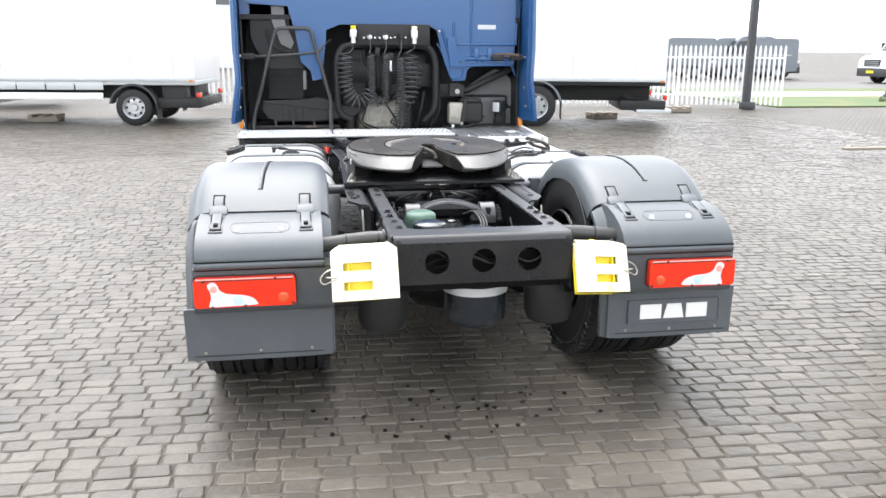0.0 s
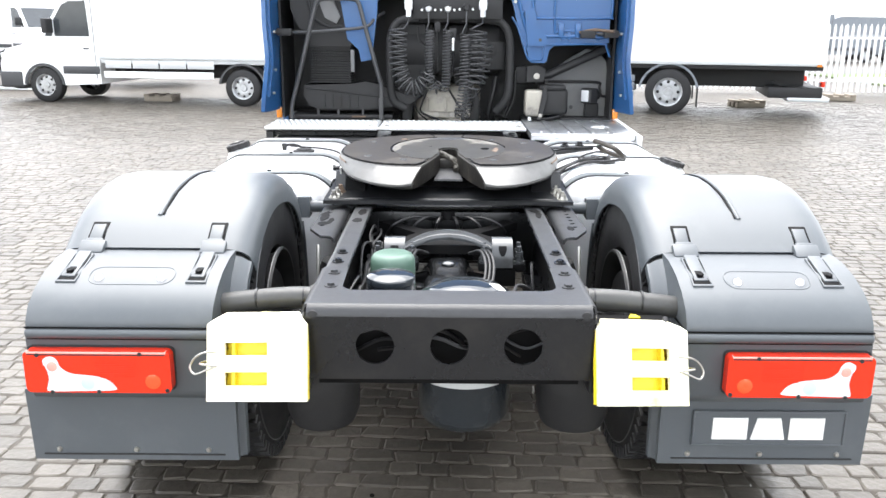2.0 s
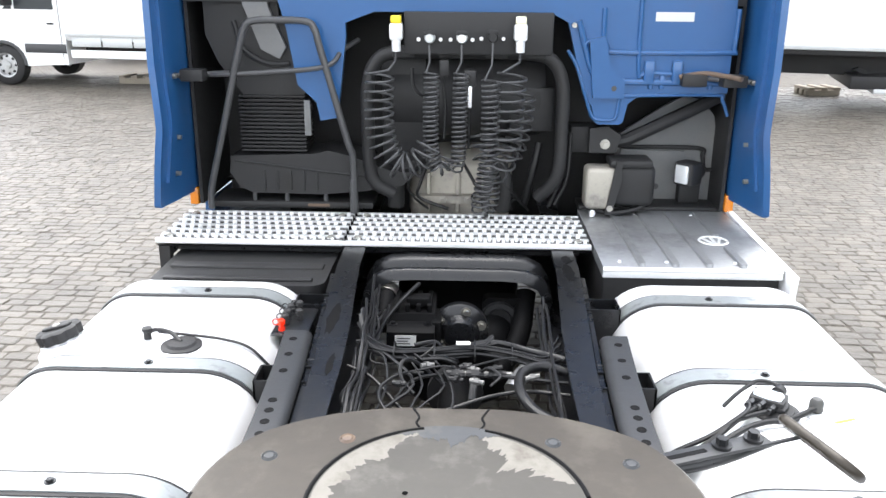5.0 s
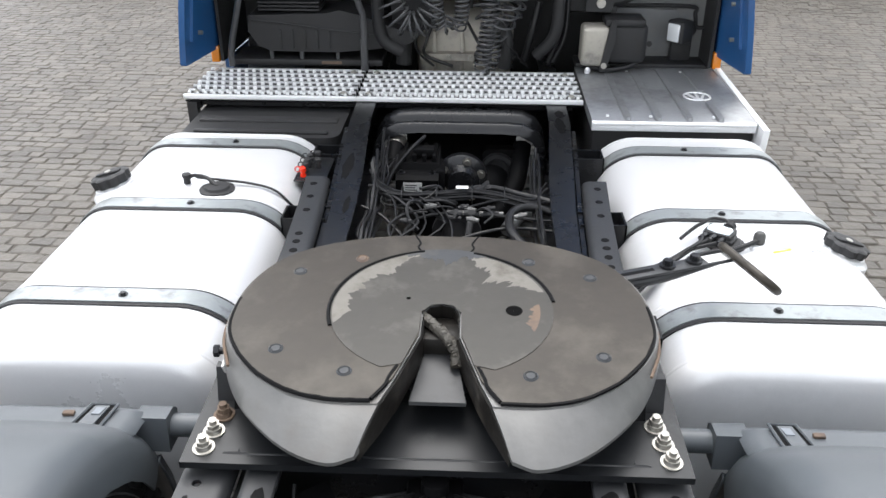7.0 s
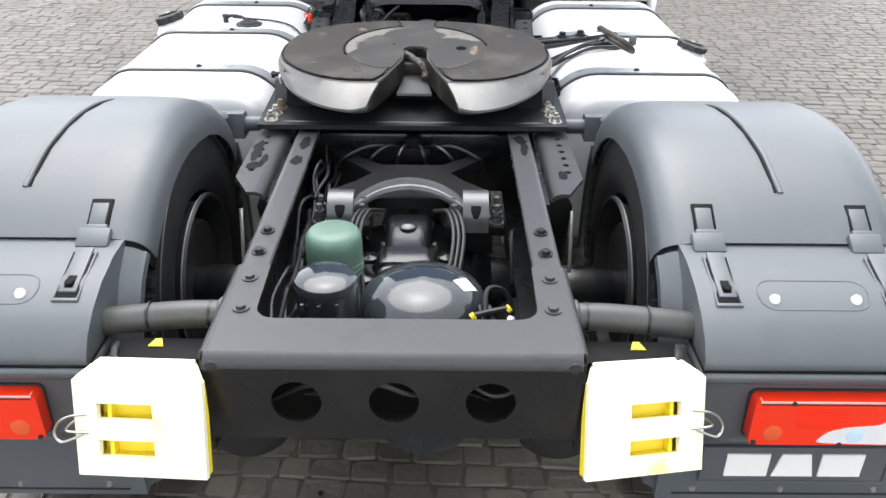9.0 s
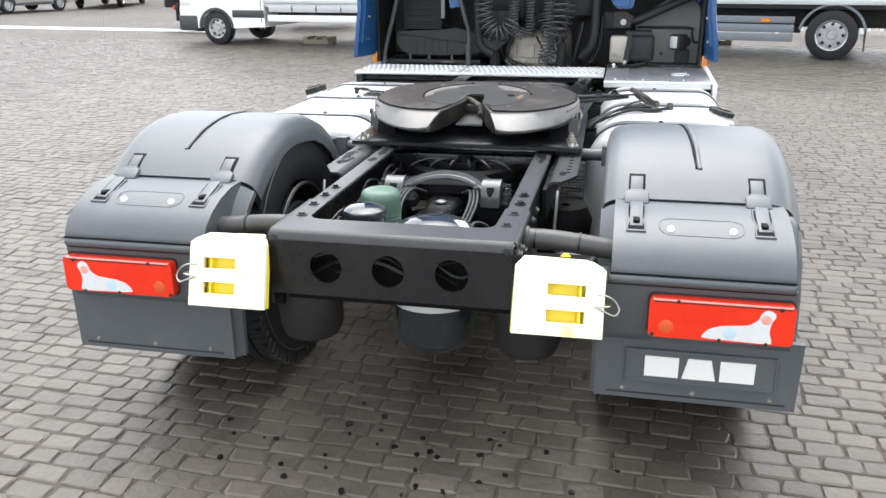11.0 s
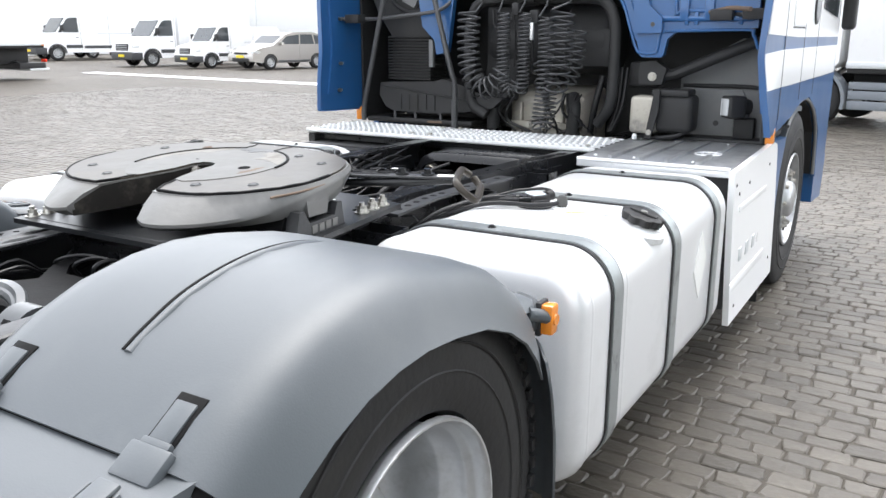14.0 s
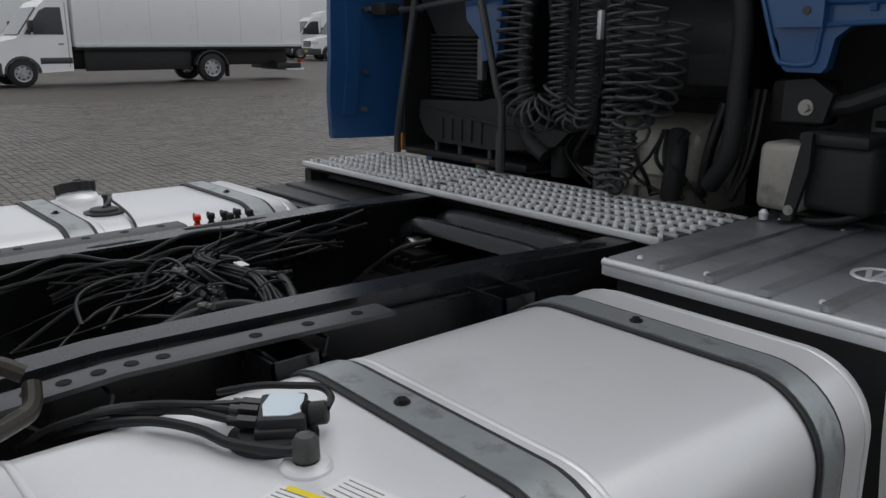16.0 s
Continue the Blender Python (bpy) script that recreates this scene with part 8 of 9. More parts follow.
def van_cab(v, x0, y0, y1, paint, scale=1.0, glass_side=True, bumper=DARK_CAR):
    """A van's cab whose nose is at x0 and which runs towards +x."""
    k = scale
    prof = [(0.0, 0.36), (0.0, 0.78), (0.06, 0.98), (0.16, 1.10), (0.85, 1.26), (0.98, 1.34), (1.50, 2.08), (1.62, 2.20), (1.85, 2.30), (2.25, 2.34), (2.25, 0.40), (1.42, 0.36), (1.32, 0.58), (1.10, 0.76), (0.86, 0.76), (0.62, 0.58), (0.52, 0.36)]
    cab_ob = part("cab", prism([(x0 + a * k, b * k) for a, b in prof], "y", y0, y1, bevel=0.05, seg=3), paint, v, sharp=60)
    part("windscreen", prism([(x0 + a * k, b * k) for a, b in ((0.955, 1.37), (0.985, 1.36), (1.475, 2.06), (1.445, 2.07))], "y", y0 + 0.12, y1 - 0.12), GLASS, cab_ob, "dark windscreen")
    for y, d in ((y0, -1), (y1, 1)):
        a, b = sorted((y - d * 0.01, y + d * 0.006))
        win = [(1.08, 1.36), (1.52, 1.98), (1.68, 2.06), (2.05, 2.07), (2.08, 1.36)]
        part("side_window", prism([(x0 + p * k, q * k) for p, q in win], "y", a, b, bevel=0.003), GLASS, cab_ob, "dark side window")
        part("window_bar", prism([(x0 + p * k, q * k) for p, q in ((1.26, 1.36), (1.31, 1.36), (1.31, 1.70), (1.26, 1.62))], "y", a, y + d * 0.012 if d > 0 else b), paint, cab_ob) if d > 0 else part("window_bar", prism([(x0 + p * k, q * k) for p, q in ((1.26, 1.36), (1.31, 1.36), (1.31, 1.70), (1.26, 1.62))], "y", y - 0.012, y), paint, cab_ob)
        part("door_line", box(x0 + 2.16 * k, x0 + 2.172 * k, y - 0.004, y + 0.004, 0.5 * k, 2.2 * k), INK, cab_ob)
        part("door_handle", box(x0 + 1.92 * k, x0 + 2.05 * k, y - 0.02, y + 0.02, 1.10 * k, 1.13 * k, bevel=0.006), BLACK, cab_ob)
        part("side_moulding", box(x0 + 1.42 * k, x0 + 2.24 * k, y - 0.012, y + 0.012, 0.60 * k, 0.76 * k, bevel=0.006), DARK_CAR, cab_ob)
        part("headlamp", box(x0 + 0.02 * k, x0 + 0.34 * k, y - 0.10 if d > 0 else y - 0.01, y + 0.01 if d > 0 else y + 0.10, 0.84 * k, 1.02 * k, bevel=0.03), CLEAR, cab_ob, "clear headlamp")
        part("mirror", box(x0 + 1.18 * k, x0 + 1.30 * k, min(y, y + d * 0.26), max(y, y + d * 0.26), 1.42 * k, 1.72 * k, bevel=0.03), BLACK, cab_ob)
        arch = [(x0 + (0.97 + 0.46 * math.cos(radians(t))) * k, (0.37 + 0.44 * math.sin(radians(t))) * k) for t in range(0, 181, 15)]
        arch += [(x0 + (0.97 + 0.40 * math.cos(radians(t))) * k, (0.37 + 0.385 * math.sin(radians(t))) * k) for t in range(180, -1, -15)]
        part("arch_trim", prism(arch, "y", y - 0.015, y + 0.015), DARK_CAR, cab_ob)
    part("front_bumper", box(x0 - 0.06, x0 + 0.50 * k, y0 - 0.005, y1 + 0.005, 0.30 * k, 0.66 * k, bevel=0.05, seg=3), bumper, cab_ob, "dark front bumper")
    part("grille", box(x0 - 0.02, x0 + 0.06, y0 + 0.42, y1 - 0.42, 0.72 * k, 1.02 * k, bevel=0.02), BLACK, cab_ob, "black grille")
    for j in range(3):
        part("grille_bar", box(x0 - 0.035, x0 - 0.015, y0 + 0.45, y1 - 0.45, (0.77 + 0.08 * j) * k, (0.79 + 0.08 * j) * k), GALV, cab_ob)
    part("plate", box(x0 - 0.075, x0 - 0.055, (y0 + y1) / 2 - 0.26, (y0 + y1) / 2 + 0.26, 0.44 * k, 0.55 * k), YELLOW, cab_ob, "plain yellow plate")
    small_wheel(v, x0 + 0.97 * k, y0 + 0.12, 0.36 * k)
    small_wheel(v, x0 + 0.97 * k, y1 - 0.12, 0.36 * k, out=1)
    return cab_ob


def settle(v, at, turn):
    v.matrix_basis = pose(at[0], at[1], 0, 0, 0, turn)


def cabover(v):
    """A tall flat-fronted cab over its front wheel, nose at x 0."""
    prof = [(0.0, 0.40), (-0.03, 1.20), (0.10, 2.45), (0.25, 2.75), (1.80, 2.85), (1.88, 2.70), (1.88, 1.05), (1.80, 0.95), (1.62, 0.95), (1.44, 1.0), (1.20, 0.98), (1.02, 0.85), (0.94, 0.40)]
    c = part("cab", prism(prof, "y", -1.12, 1.12, bevel=0.05, seg=3), WHITE, v, sharp=60)
    part("windscreen", prism([(-0.045, 1.35), (-0.02, 1.35), (0.10, 2.35), (0.075, 2.35)], "y", -1.0, 1.0), GLASS, c, "dark windscreen")
    for y in (-1.122, 1.122):
        part("side_window", prism([(0.18, 1.40), (0.24, 2.10), (1.05, 2.15), (1.05, 1.40)], "y", y - 0.006, y + 0.006), GLASS, c, "dark side window")
        part("door_line", box(1.22, 1.23, y - 0.004, y + 0.004, 1.0, 2.4), INK, c)
        out = -1 if y < 0 else 1
        small_wheel(v, 1.50, y - out * 0.16, 0.43, 0.26, out=out)
        arch = [(1.50 + 0.53 * math.cos(radians(t)), 0.43 + 0.53 * math.sin(radians(t))) for t in range(-15, 196, 15)] + [(1.50 + 0.48 * math.cos(radians(t)), 0.43 + 0.48 * math.sin(radians(t))) for t in range(195, -16, -15)]
        part("wheel_fender", prism(arch, "y", y - out * 0.28, y + out * 0.01), SKIRT, v, "grey wheel fender")
    part("front_bumper", box(-0.08, 0.60, -1.14, 1.14, 0.28, 0.72, bevel=0.05, seg=3), SKIRT, c)


def box_van(label, length, box_low, box_high, wheelbase, skirt=None, tail=True, k=1.0, rear_r=0.37, over=False, plain=False):
    """A van with a separate box body, nose towards -x."""
    v = thing("box_truck", (0, 0, 0), label, "truck", "vehicles in the yard")
    if over:
        cabover(v)
    else:
        van_cab(v, 0, -1.0, 1.0, WHITE, k)
    nose = 2.0 if over else 2.32 * k
    x0, x1 = nose, nose + length
    body = part("box_body", box(x0, x1, -1.12, 1.12, box_low, box_high, bevel=0.02), WHITE, v, "white box body")
    for y in (-1.125, 1.125):
        for z in (box_low + 0.03, box_high - 0.05):
            part("edge_profile", box(x0, x1, y - 0.012, y + 0.012, z - 0.05, z + 0.05, bevel=0.006), GALV, body)
        for n in range(5):
            x = x0 + length * (n + 0.5) / 5
            part("panel_seam", box(x, x + 0.006, y - 0.003, y + 0.003, box_low, box_high), GALV, body)
        part("rear_reflector", box(x1 - 0.12, x1 - 0.04, y - 0.014, y + 0.014, box_low - 0.03, box_low + 0.01), AMBER, body)
    part("ladder_frame", box(1.9 * k, x1 - 0.2, -0.42, 0.42, 0.52, box_low - 0.02, bevel=0.01), BLACK, v)
    part("subframe", box(x0, x1, -1.08, 1.08, box_low - 0.10, box_low, bevel=0.01), GALV if skirt is None and not plain else BLACK, v)
    wx = (1.50 if over else 0.97 * k) + wheelbase
    for y, out in ((-0.98, -1), (0.98, 1)):
        small_wheel(v, wx, y, rear_r, 0.26, out=out)
        arch = [(wx + (rear_r + 0.13) * math.cos(radians(t)), rear_r + (rear_r + 0.12) * math.sin(radians(t))) for t in range(10, 171, 10)]
        arch += [(wx + (rear_r + 0.09) * math.cos(radians(t)), rear_r + (rear_r + 0.08) * math.sin(radians(t))) for t in range(170, 9, -10)]
        part("wheel_fender", prism(arch, "y", y - 0.15, y + 0.15), DARK_CAR if skirt is None else SKIRT, v, "dark wheel fender")
        part("mud_flap", box(wx + rear_r + 0.10, wx + rear_r + 0.12, y - 0.15, y + 0.15, 0.16, rear_r + 0.12), BLACK, v)
        if plain:
            part("dark_skirt", box(x0 + 0.3, wx - rear_r - 0.2, y * 0.9 - 0.02, y * 0.9 + 0.02, 0.42, box_low - 0.1, bevel=0.01), BLACK, v, "dark underside panel")
        elif skirt is None:
            for n in range(4):
                xa = x0 + 0.1 + n * (wx - rear_r - x0 - 0.3) / 4
                part("side_board", box(xa, xa + (wx - rear_r - x0 - 0.3) / 4 - 0.03, y * 1.10 - 0.012, y * 1.10 + 0.012, box_low - 0.20, box_low - 0.02, bevel=0.006), GALV, v)
            part("side_guard", box(x0 + 0.05, wx - rear_r - 0.25, y * 1.08 - 0.015, y * 1.08 + 0.015, box_low - 0.40, box_low - 0.26, bevel=0.01), WHITE, v, "white side guard")
            part("tool_locker", box(wx + rear_r + 0.2, x1 - 0.25, y * 0.8 - 0.2, y * 0.8 + 0.2, 0.40, box_low - 0.12, bevel=0.02), BLACK, v)
        else:
            for a, b in ((0.30, 0.44), (0.46, 0.60), (0.62, 0.74)):
                part("skirt_board", box(2.06 if over else 1.50 * k, wx - rear_r - 0.2, y * 1.10 - 0.015, y * 1.10 + 0.015, a, b, bevel=0.012), SKIRT, v, "grey side skirt board")
            for x in (2.9, 4.6):
                part("skirt_label", box(x, x + 0.16, y * 1.12 - 0.012, y * 1.12 + 0.004, 0.64, 0.70), AMBER, v)
    part("tail_frame", box(x1 - 0.9, x1 + 0.05, -1.0, 1.0, 0.36, 0.56, bevel=0.02), BLACK, v)
    if tail:
        part("tail_lift", box(x1 - 0.55, x1 + 0.18, -1.0, 1.0, 0.30, 0.38, bevel=0.01), GALV, v, "folded tail lift")
        for y in (-0.5, 0.5):
            part("lift_arm", prism([(x1 - 0.8, 0.62), (x1 - 0.72, 0.66), (x1 - 0.1, 0.40), (x1 - 0.16, 0.34)], "y", y - 0.04, y + 0.04), BLACK, v)
    for y in (-0.95, 0.95):
        part("tail_lamp", box(x1 + 0.0, x1 + 0.06, y - 0.13, y + 0.13, 0.58, 0.68, bevel=0.01), RED, v, "red tail lamp")
    return v


def panel_van(label, paint=WHITE, bumper=DARK_CAR, k=1.0, length=5.6, high=2.45):
    v = thing("panel_van", (0, 0, 0), label, "van", "vehicles in the yard")
    van_cab(v, 0, -0.95 * k, 0.95 * k, paint, k, bumper=bumper)
    body = part("van_body", prism([(2.22 * k, 0.38 * k), (length - 1.55 * k, 0.38 * k), (length - 1.40 * k, 0.72 * k), (length - 0.90 * k, 0.72 * k), (length - 0.75 * k, 0.38 * k), (length, 0.42 * k), (length, (high - 0.15) * k), (length - 0.15, high * k), (2.6 * k, (high + 0.02) * k), (2.22 * k, (high - 0.10) * k)], "y", -0.97 * k, 0.97 * k, bevel=0.06, seg=3), paint, v, sharp=60)
    for y in (-0.975 * k, 0.975 * k):
        part("side_moulding", box(2.3 * k, length - 1.6 * k, y - 0.01, y + 0.01, 0.58 * k, 0.72 * k, bevel=0.006), DARK_CAR, body)
        part("door_line", box(3.6 * k, 3.612 * k, y - 0.004, y + 0.004, 0.5 * k, (high - 0.3) * k), INK, body)
        part("door_rail", box(3.0 * k, length - 0.4, y - 0.006, y + 0.006, 1.28 * k, 1.32 * k), GALV, body)
    for y, out in ((-0.85 * k, -1), (0.85 * k, 1)):
        small_wheel(v, length - 1.15 * k, y, 0.35 * k, out=out)
        part("tail_lamp", box(length - 0.03, length + 0.02, y - 0.05, y + 0.05, 1.05 * k, 1.75 * k, bevel=0.01), RED, body, "tall red tail lamp")
        part("door_hinge", box(length - 0.01, length + 0.025, y * 0.93 - 0.03, y * 0.93 + 0.03, 1.9 * k, 1.96 * k, bevel=0.005), BLACK, body)
    part("rear_bumper", box(length - 0.12, length + 0.10, -0.95 * k, 0.95 * k, 0.36 * k, 0.62 * k, bevel=0.03), DARK_CAR, body, "dark rear bumper")
    part("rear_door_line", box(length - 0.004, length + 0.004, -0.006, 0.006, 0.62 * k, (high - 0.2) * k), INK, body)
    part("rear_handle", box(length - 0.01, length + 0.03, 0.06, 0.12, 1.02 * k, 1.22 * k, bevel=0.008), BLACK, body)
    return v


def estate_car(label):
    v = thing("estate_car", (0, 0, 0), label, "car", "vehicles in the yard")
    prof = [(0.0, 0.35), (-0.02, 0.60), (0.08, 0.78), (0.40, 0.92), (1.10, 1.02), (1.75, 1.48), (2.2, 1.60), (3.3, 1.60), (3.95, 1.48), (4.35, 1.02), (4.48, 0.80), (4.45, 0.35), (3.95, 0.30), (3.88, 0.52), (3.70, 0.66), (3.42, 0.66), (3.24, 0.52), (3.17, 0.28), (1.33, 0.28), (1.26, 0.52), (1.08, 0.66), (0.80, 0.66), (0.62, 0.52), (0.55, 0.30)]
    body = part("car_body", prism(prof, "y", -0.90, 0.90, bevel=0.07, seg=3), BEIGE_CAR, v, sharp=60)
    part("windscreen", prism([(1.16, 1.06), (1.20, 1.05), (1.74, 1.44), (1.70, 1.46)], "y", -0.72, 0.72), GLASS, body)
    for y, d in ((-0.90, -1), (0.90, 1)):
        a, b = sorted((y - d * 0.02, y + d * 0.004))
        part("side_window", prism([(1.42, 1.08), (1.86, 1.42), (2.55, 1.50), (2.55, 1.08)], "y", a, b), GLASS, body)
        part("side_window", prism([(2.62, 1.08), (2.62, 1.50), (3.30, 1.50), (3.42, 1.08)], "y", a, b), GLASS, body)
        part("side_window", prism([(3.50, 1.08), (3.38, 1.49), (3.80, 1.44), (4.08, 1.10)], "y", a, b), GLASS, body)
        part("headlamp", box(0.02, 0.42, min(y, y - d * 0.16), max(y, y - d * 0.16) + 0.004, 0.68, 0.82, bevel=0.03), CLEAR, body)
        part("mirror", box(1.45, 1.58, min(y, y + d * 0.2), max(y, y + d * 0.2), 1.04, 1.18, bevel=0.03), BEIGE_CAR, body)
        part("sill_trim", box(1.35, 3.15, y - 0.01, y + 0.01, 0.30, 0.40, bevel=0.01), DARK_CAR, body)
        part("door_line", box(2.58, 2.588, y - 0.004, y + 0.004, 0.4, 1.06), INK, body)
        small_wheel(v, 0.94, y - d * 0.11, 0.32, out=d)
        small_wheel(v, 3.56, y - d * 0.11, 0.32, out=d)
    part("lower_grille", box(-0.03, 0.10, -0.60, 0.60, 0.34, 0.50, bevel=0.02), BLACK, body)
    part("upper_grille", box(-0.02, 0.14, -0.45, 0.45, 0.66, 0.74, bevel=0.015), BLACK, body)
    part("plate", box(-0.045, -0.02, -0.26, 0.26, 0.51, 0.62), YELLOW, body, "plain yellow plate")
    return v


settle(box_van("white box van with an aluminium side guard, parked side-on", 4.35, 0.93, 3.05, 4.4, tail=False), (-9.28, 16.46), -8)
settle(box_van("white box truck with grey side skirts and a tail lift", 6.5, 0.97, 3.7, 4.3, skirt=True, rear_r=0.43, over=True), (-1.13, 16.09), -14)
settle(box_van("white box truck with dark underside, parked across the yard", 7.7, 1.15, 3.9, 5.8, skirt=None, k=1.1, rear_r=0.455, plain=True), (-25.6, 6.9), 90)
settle(box_van("white van with a tall box body and dark bumper", 4.2, 0.9, 3.35, 3.6, k=1.05, plain=True), (-32.05, 26.15), 80)
settle(panel_van("white compact van with a dark grille", k=0.88, length=4.7, high=2.1), (-27.8, 26.2), 80)
settle(estate_car("silver-beige family car with a yellow plate"), (-24.55, 26.4), 80)
settle(panel_van("tall white panel van", k=1.2, length=7.0, high=2.62), (-44.6, 29.5), 76)
settle(panel_van("tall white panel van", k=1.2, length=7.0, high=2.62), (-48.6, 29.7), 76)
settle(panel_van("white panel van with dark mouldings", k=1.08, length=6.2, high=2.5), (-24.5, 37.2), -72)
settle(panel_van("white panel van with dark mouldings", k=1.08, length=6.2, high=2.5), (-15.5, 32.0), 140)


def chassis_truck():
    v = thing("parked_tractor", (0, 0, 0), "dark tractor rear end with red lamps, beside a white van", "truck", "vehicles in the yard")
    part("rear_frame", box(-3.0, 0.3, -0.4, 0.4, 0.62, 0.86, bevel=0.01), BLACK, v)
    for y, out in ((-0.95, -1), (0.95, 1)):
        small_wheel(v, -0.75, y, 0.50, 0.5, out=out)
        arc = [(-0.75 + 0.60 * math.cos(radians(t)), 0.5 + 0.56 * math.sin(radians(t))) for t in range(0, 181, 15)]
        arc += [(-0.75 + 0.57 * math.cos(radians(t)), 0.5 + 0.53 * math.sin(radians(t))) for t in range(180, -1, -15)]
        part("mudguard", prism(arc, "y", y - 0.3, y + 0.3), BLACK, v)
        part("mud_flap", box(-0.17, -0.13, y - 0.3, y + 0.3, 0.3, 0.75), BLACK, v)
        part("tail_lamp", box(-0.12, -0.06, y - 0.2, y + 0.2, 0.58, 0.70, bevel=0.01), RED, v)
    part("lower_cab", box(-5.0, -3.1, -1.2, 1.2, 0.6, 3.0, bevel=0.05), WHITE, v)
    part("rear_plate", box(-0.3, 0.25, -0.9, 0.9, 0.86, 0.9, bevel=0.01), BLACK, v)
    return v


settle(chassis_truck(), (-11.9, 19.8), 200)

# ---- fence, pole, kerb weights, road and buildings ----
fence = thing("palisade_fence", (10.5, 18.1, 0), "white steel palisade fence along the yard", "fence")


def fence_run(a, b, count, h=1.75):
    a, b = Vector(a), Vector(b)
    d = (b - a).normalized()
    turn = math.degrees(math.atan2(d.y, d.x))
    pale = None
    for i in range(count):
        p = a.lerp(b, i / (count - 1))
        m = pose(p.x, p.y, 0, 0, 0, turn)
        if pale is None:
            pale = part("pale", prism([(-0.032, 0.08), (0.032, 0.08), (0.032, h - 0.09), (0.0, h), (-0.032, h - 0.09)], "y", -0.008, 0.008), WHITE, fence)
            pale.matrix_basis = m
        else:
            again(pale, fence, m)
    for z in (0.35, h - 0.35):
        part("fence_rail", move(box(0, (b - a).length, 0.01, 0.05, z - 0.025, z + 0.025), pose(a.x, a.y, 0, 0, 0, turn)), WHITE, fence)
    for i in range(0, count, 14):
        p = a.lerp(b, i / (count - 1))
        part("fence_post", move(box(-0.04, 0.04, 0.02, 0.10, 0, h - 0.05), pose(p.x, p.y, 0, 0, 0, turn)), WHITE, fence)


fence_run((8.2, 19.5, 0), (12.75, 18.1, 0), 36)
fence_run((-3.4, 19.8, 0), (8.05, 19.55, 0), 84)

pole = thing("light_pole", (11.6, 17.95, 0), "tall dark painted light pole at the fence", "pole")
part("pole_shaft", prism(rounded(11.51, 11.69, 17.86, 18.04, 0.02, 3), "z", 0.0, 8.5), LAMP_POLE, pole)
part("pole_foot", box(11.45, 11.82, 17.80, 18.06, 0.0, 0.20, bevel=0.02), LAMP_POLE, pole)


def ballast(x, y, turn):
    b = thing("wooden_block", (x, y, 0), "stacked weathered wooden blocks on the paving", "block", "wooden blocks")
    m = pose(x, y, 0, 0, 0, turn)
    for dy in (-0.16, 0.0, 0.16):
        part("beam", add_box(bmesh.new(), -0.32, 0.32, dy - 0.05, dy + 0.05, 0.0, 0.10, bevel=0.008, m=m), WOOD, b)
    for dx in (-0.25, 0.0, 0.25):
        part("cross_beam", add_box(bmesh.new(), dx - 0.06, dx + 0.06, -0.24, 0.24, 0.10, 0.15, bevel=0.008, m=m), WOOD, b)


for x, y, turn in ((6.4, 15.4, 10), (9.2, 17.2, -8), (2.6, 16.6, -10), (-6.2, 15.9, -8), (-1.9, 17.6, 4)):
    ballast(x, y, turn)

grass = tagged(part("grass_verge", box(12.95, 60, 18.5, 23.2, -0.01, 0.03), GRASS, None), "green and yellowed grass verge beyond the fence", "grass", kind="stuff")
verge = tagged(part("grass_verge", box(13.3, 62, 25.8, 28.5, -0.01, 0.03), GRASS, None), "green and yellowed grass strip along the road", "grass", kind="stuff")
road = tagged(part("road", box(13.2, 90, 28.5, 35.0, -0.01, 0.02), ASPHALT, None), "pale asphalt road beyond the verge", "road", kind="structure")
path = tagged(part("pavement", box(13.1, 62, 23.2, 25.8, -0.01, 0.04), GALV, None), "pale paved path beside the grass", "pavement", kind="structure")
strip = tagged(part("concrete_strip", move(box(-9.0, 9.0, -0.35, 0.35, -0.01, 0.006), pose(-19.0, 20.2, 0, 0, 0, -7)), FACADE, None), "pale concrete strip across the yard", "paving strip", kind="structure")

hedge = thing("shrub", (18.5, 20.1, 0), "low bare shrub on the grass verge", "shrub")
rng = random.Random(7)
bm = bmesh.new()
for i in range(420):
    a, q = rng.uniform(0, 2 * math.pi), rng.random() ** 0.5
    z = 0.75 * (1 - q * q) * rng.uniform(0.3, 1.0)
    c = Vector((18.5 + 1.0 * q * math.cos(a), 20.1 + 0.7 * q * math.sin(a), z))
    u = Vector((rng.uniform(-1, 1), rng.uniform(-1, 1), rng.uniform(-0.4, 1))).normalized() * 0.09
    w = u.orthogonal().normalized() * 0.045
    bm.faces.new([bm.verts.new(p) for p in (c - u, c + w, c + u, c - w)])
tagged(part("leaf_crown", bm, LEAF, hedge), kind="stuff")
for i in range(6):
    a = i * 1.05
    part("branch", rod((18.5, 20.1, 0), (18.5 + 0.5 * math.cos(a), 20.1 + 0.4 * math.sin(a), 0.5), 0.02, 6, r1=0.006), WOOD, hedge)


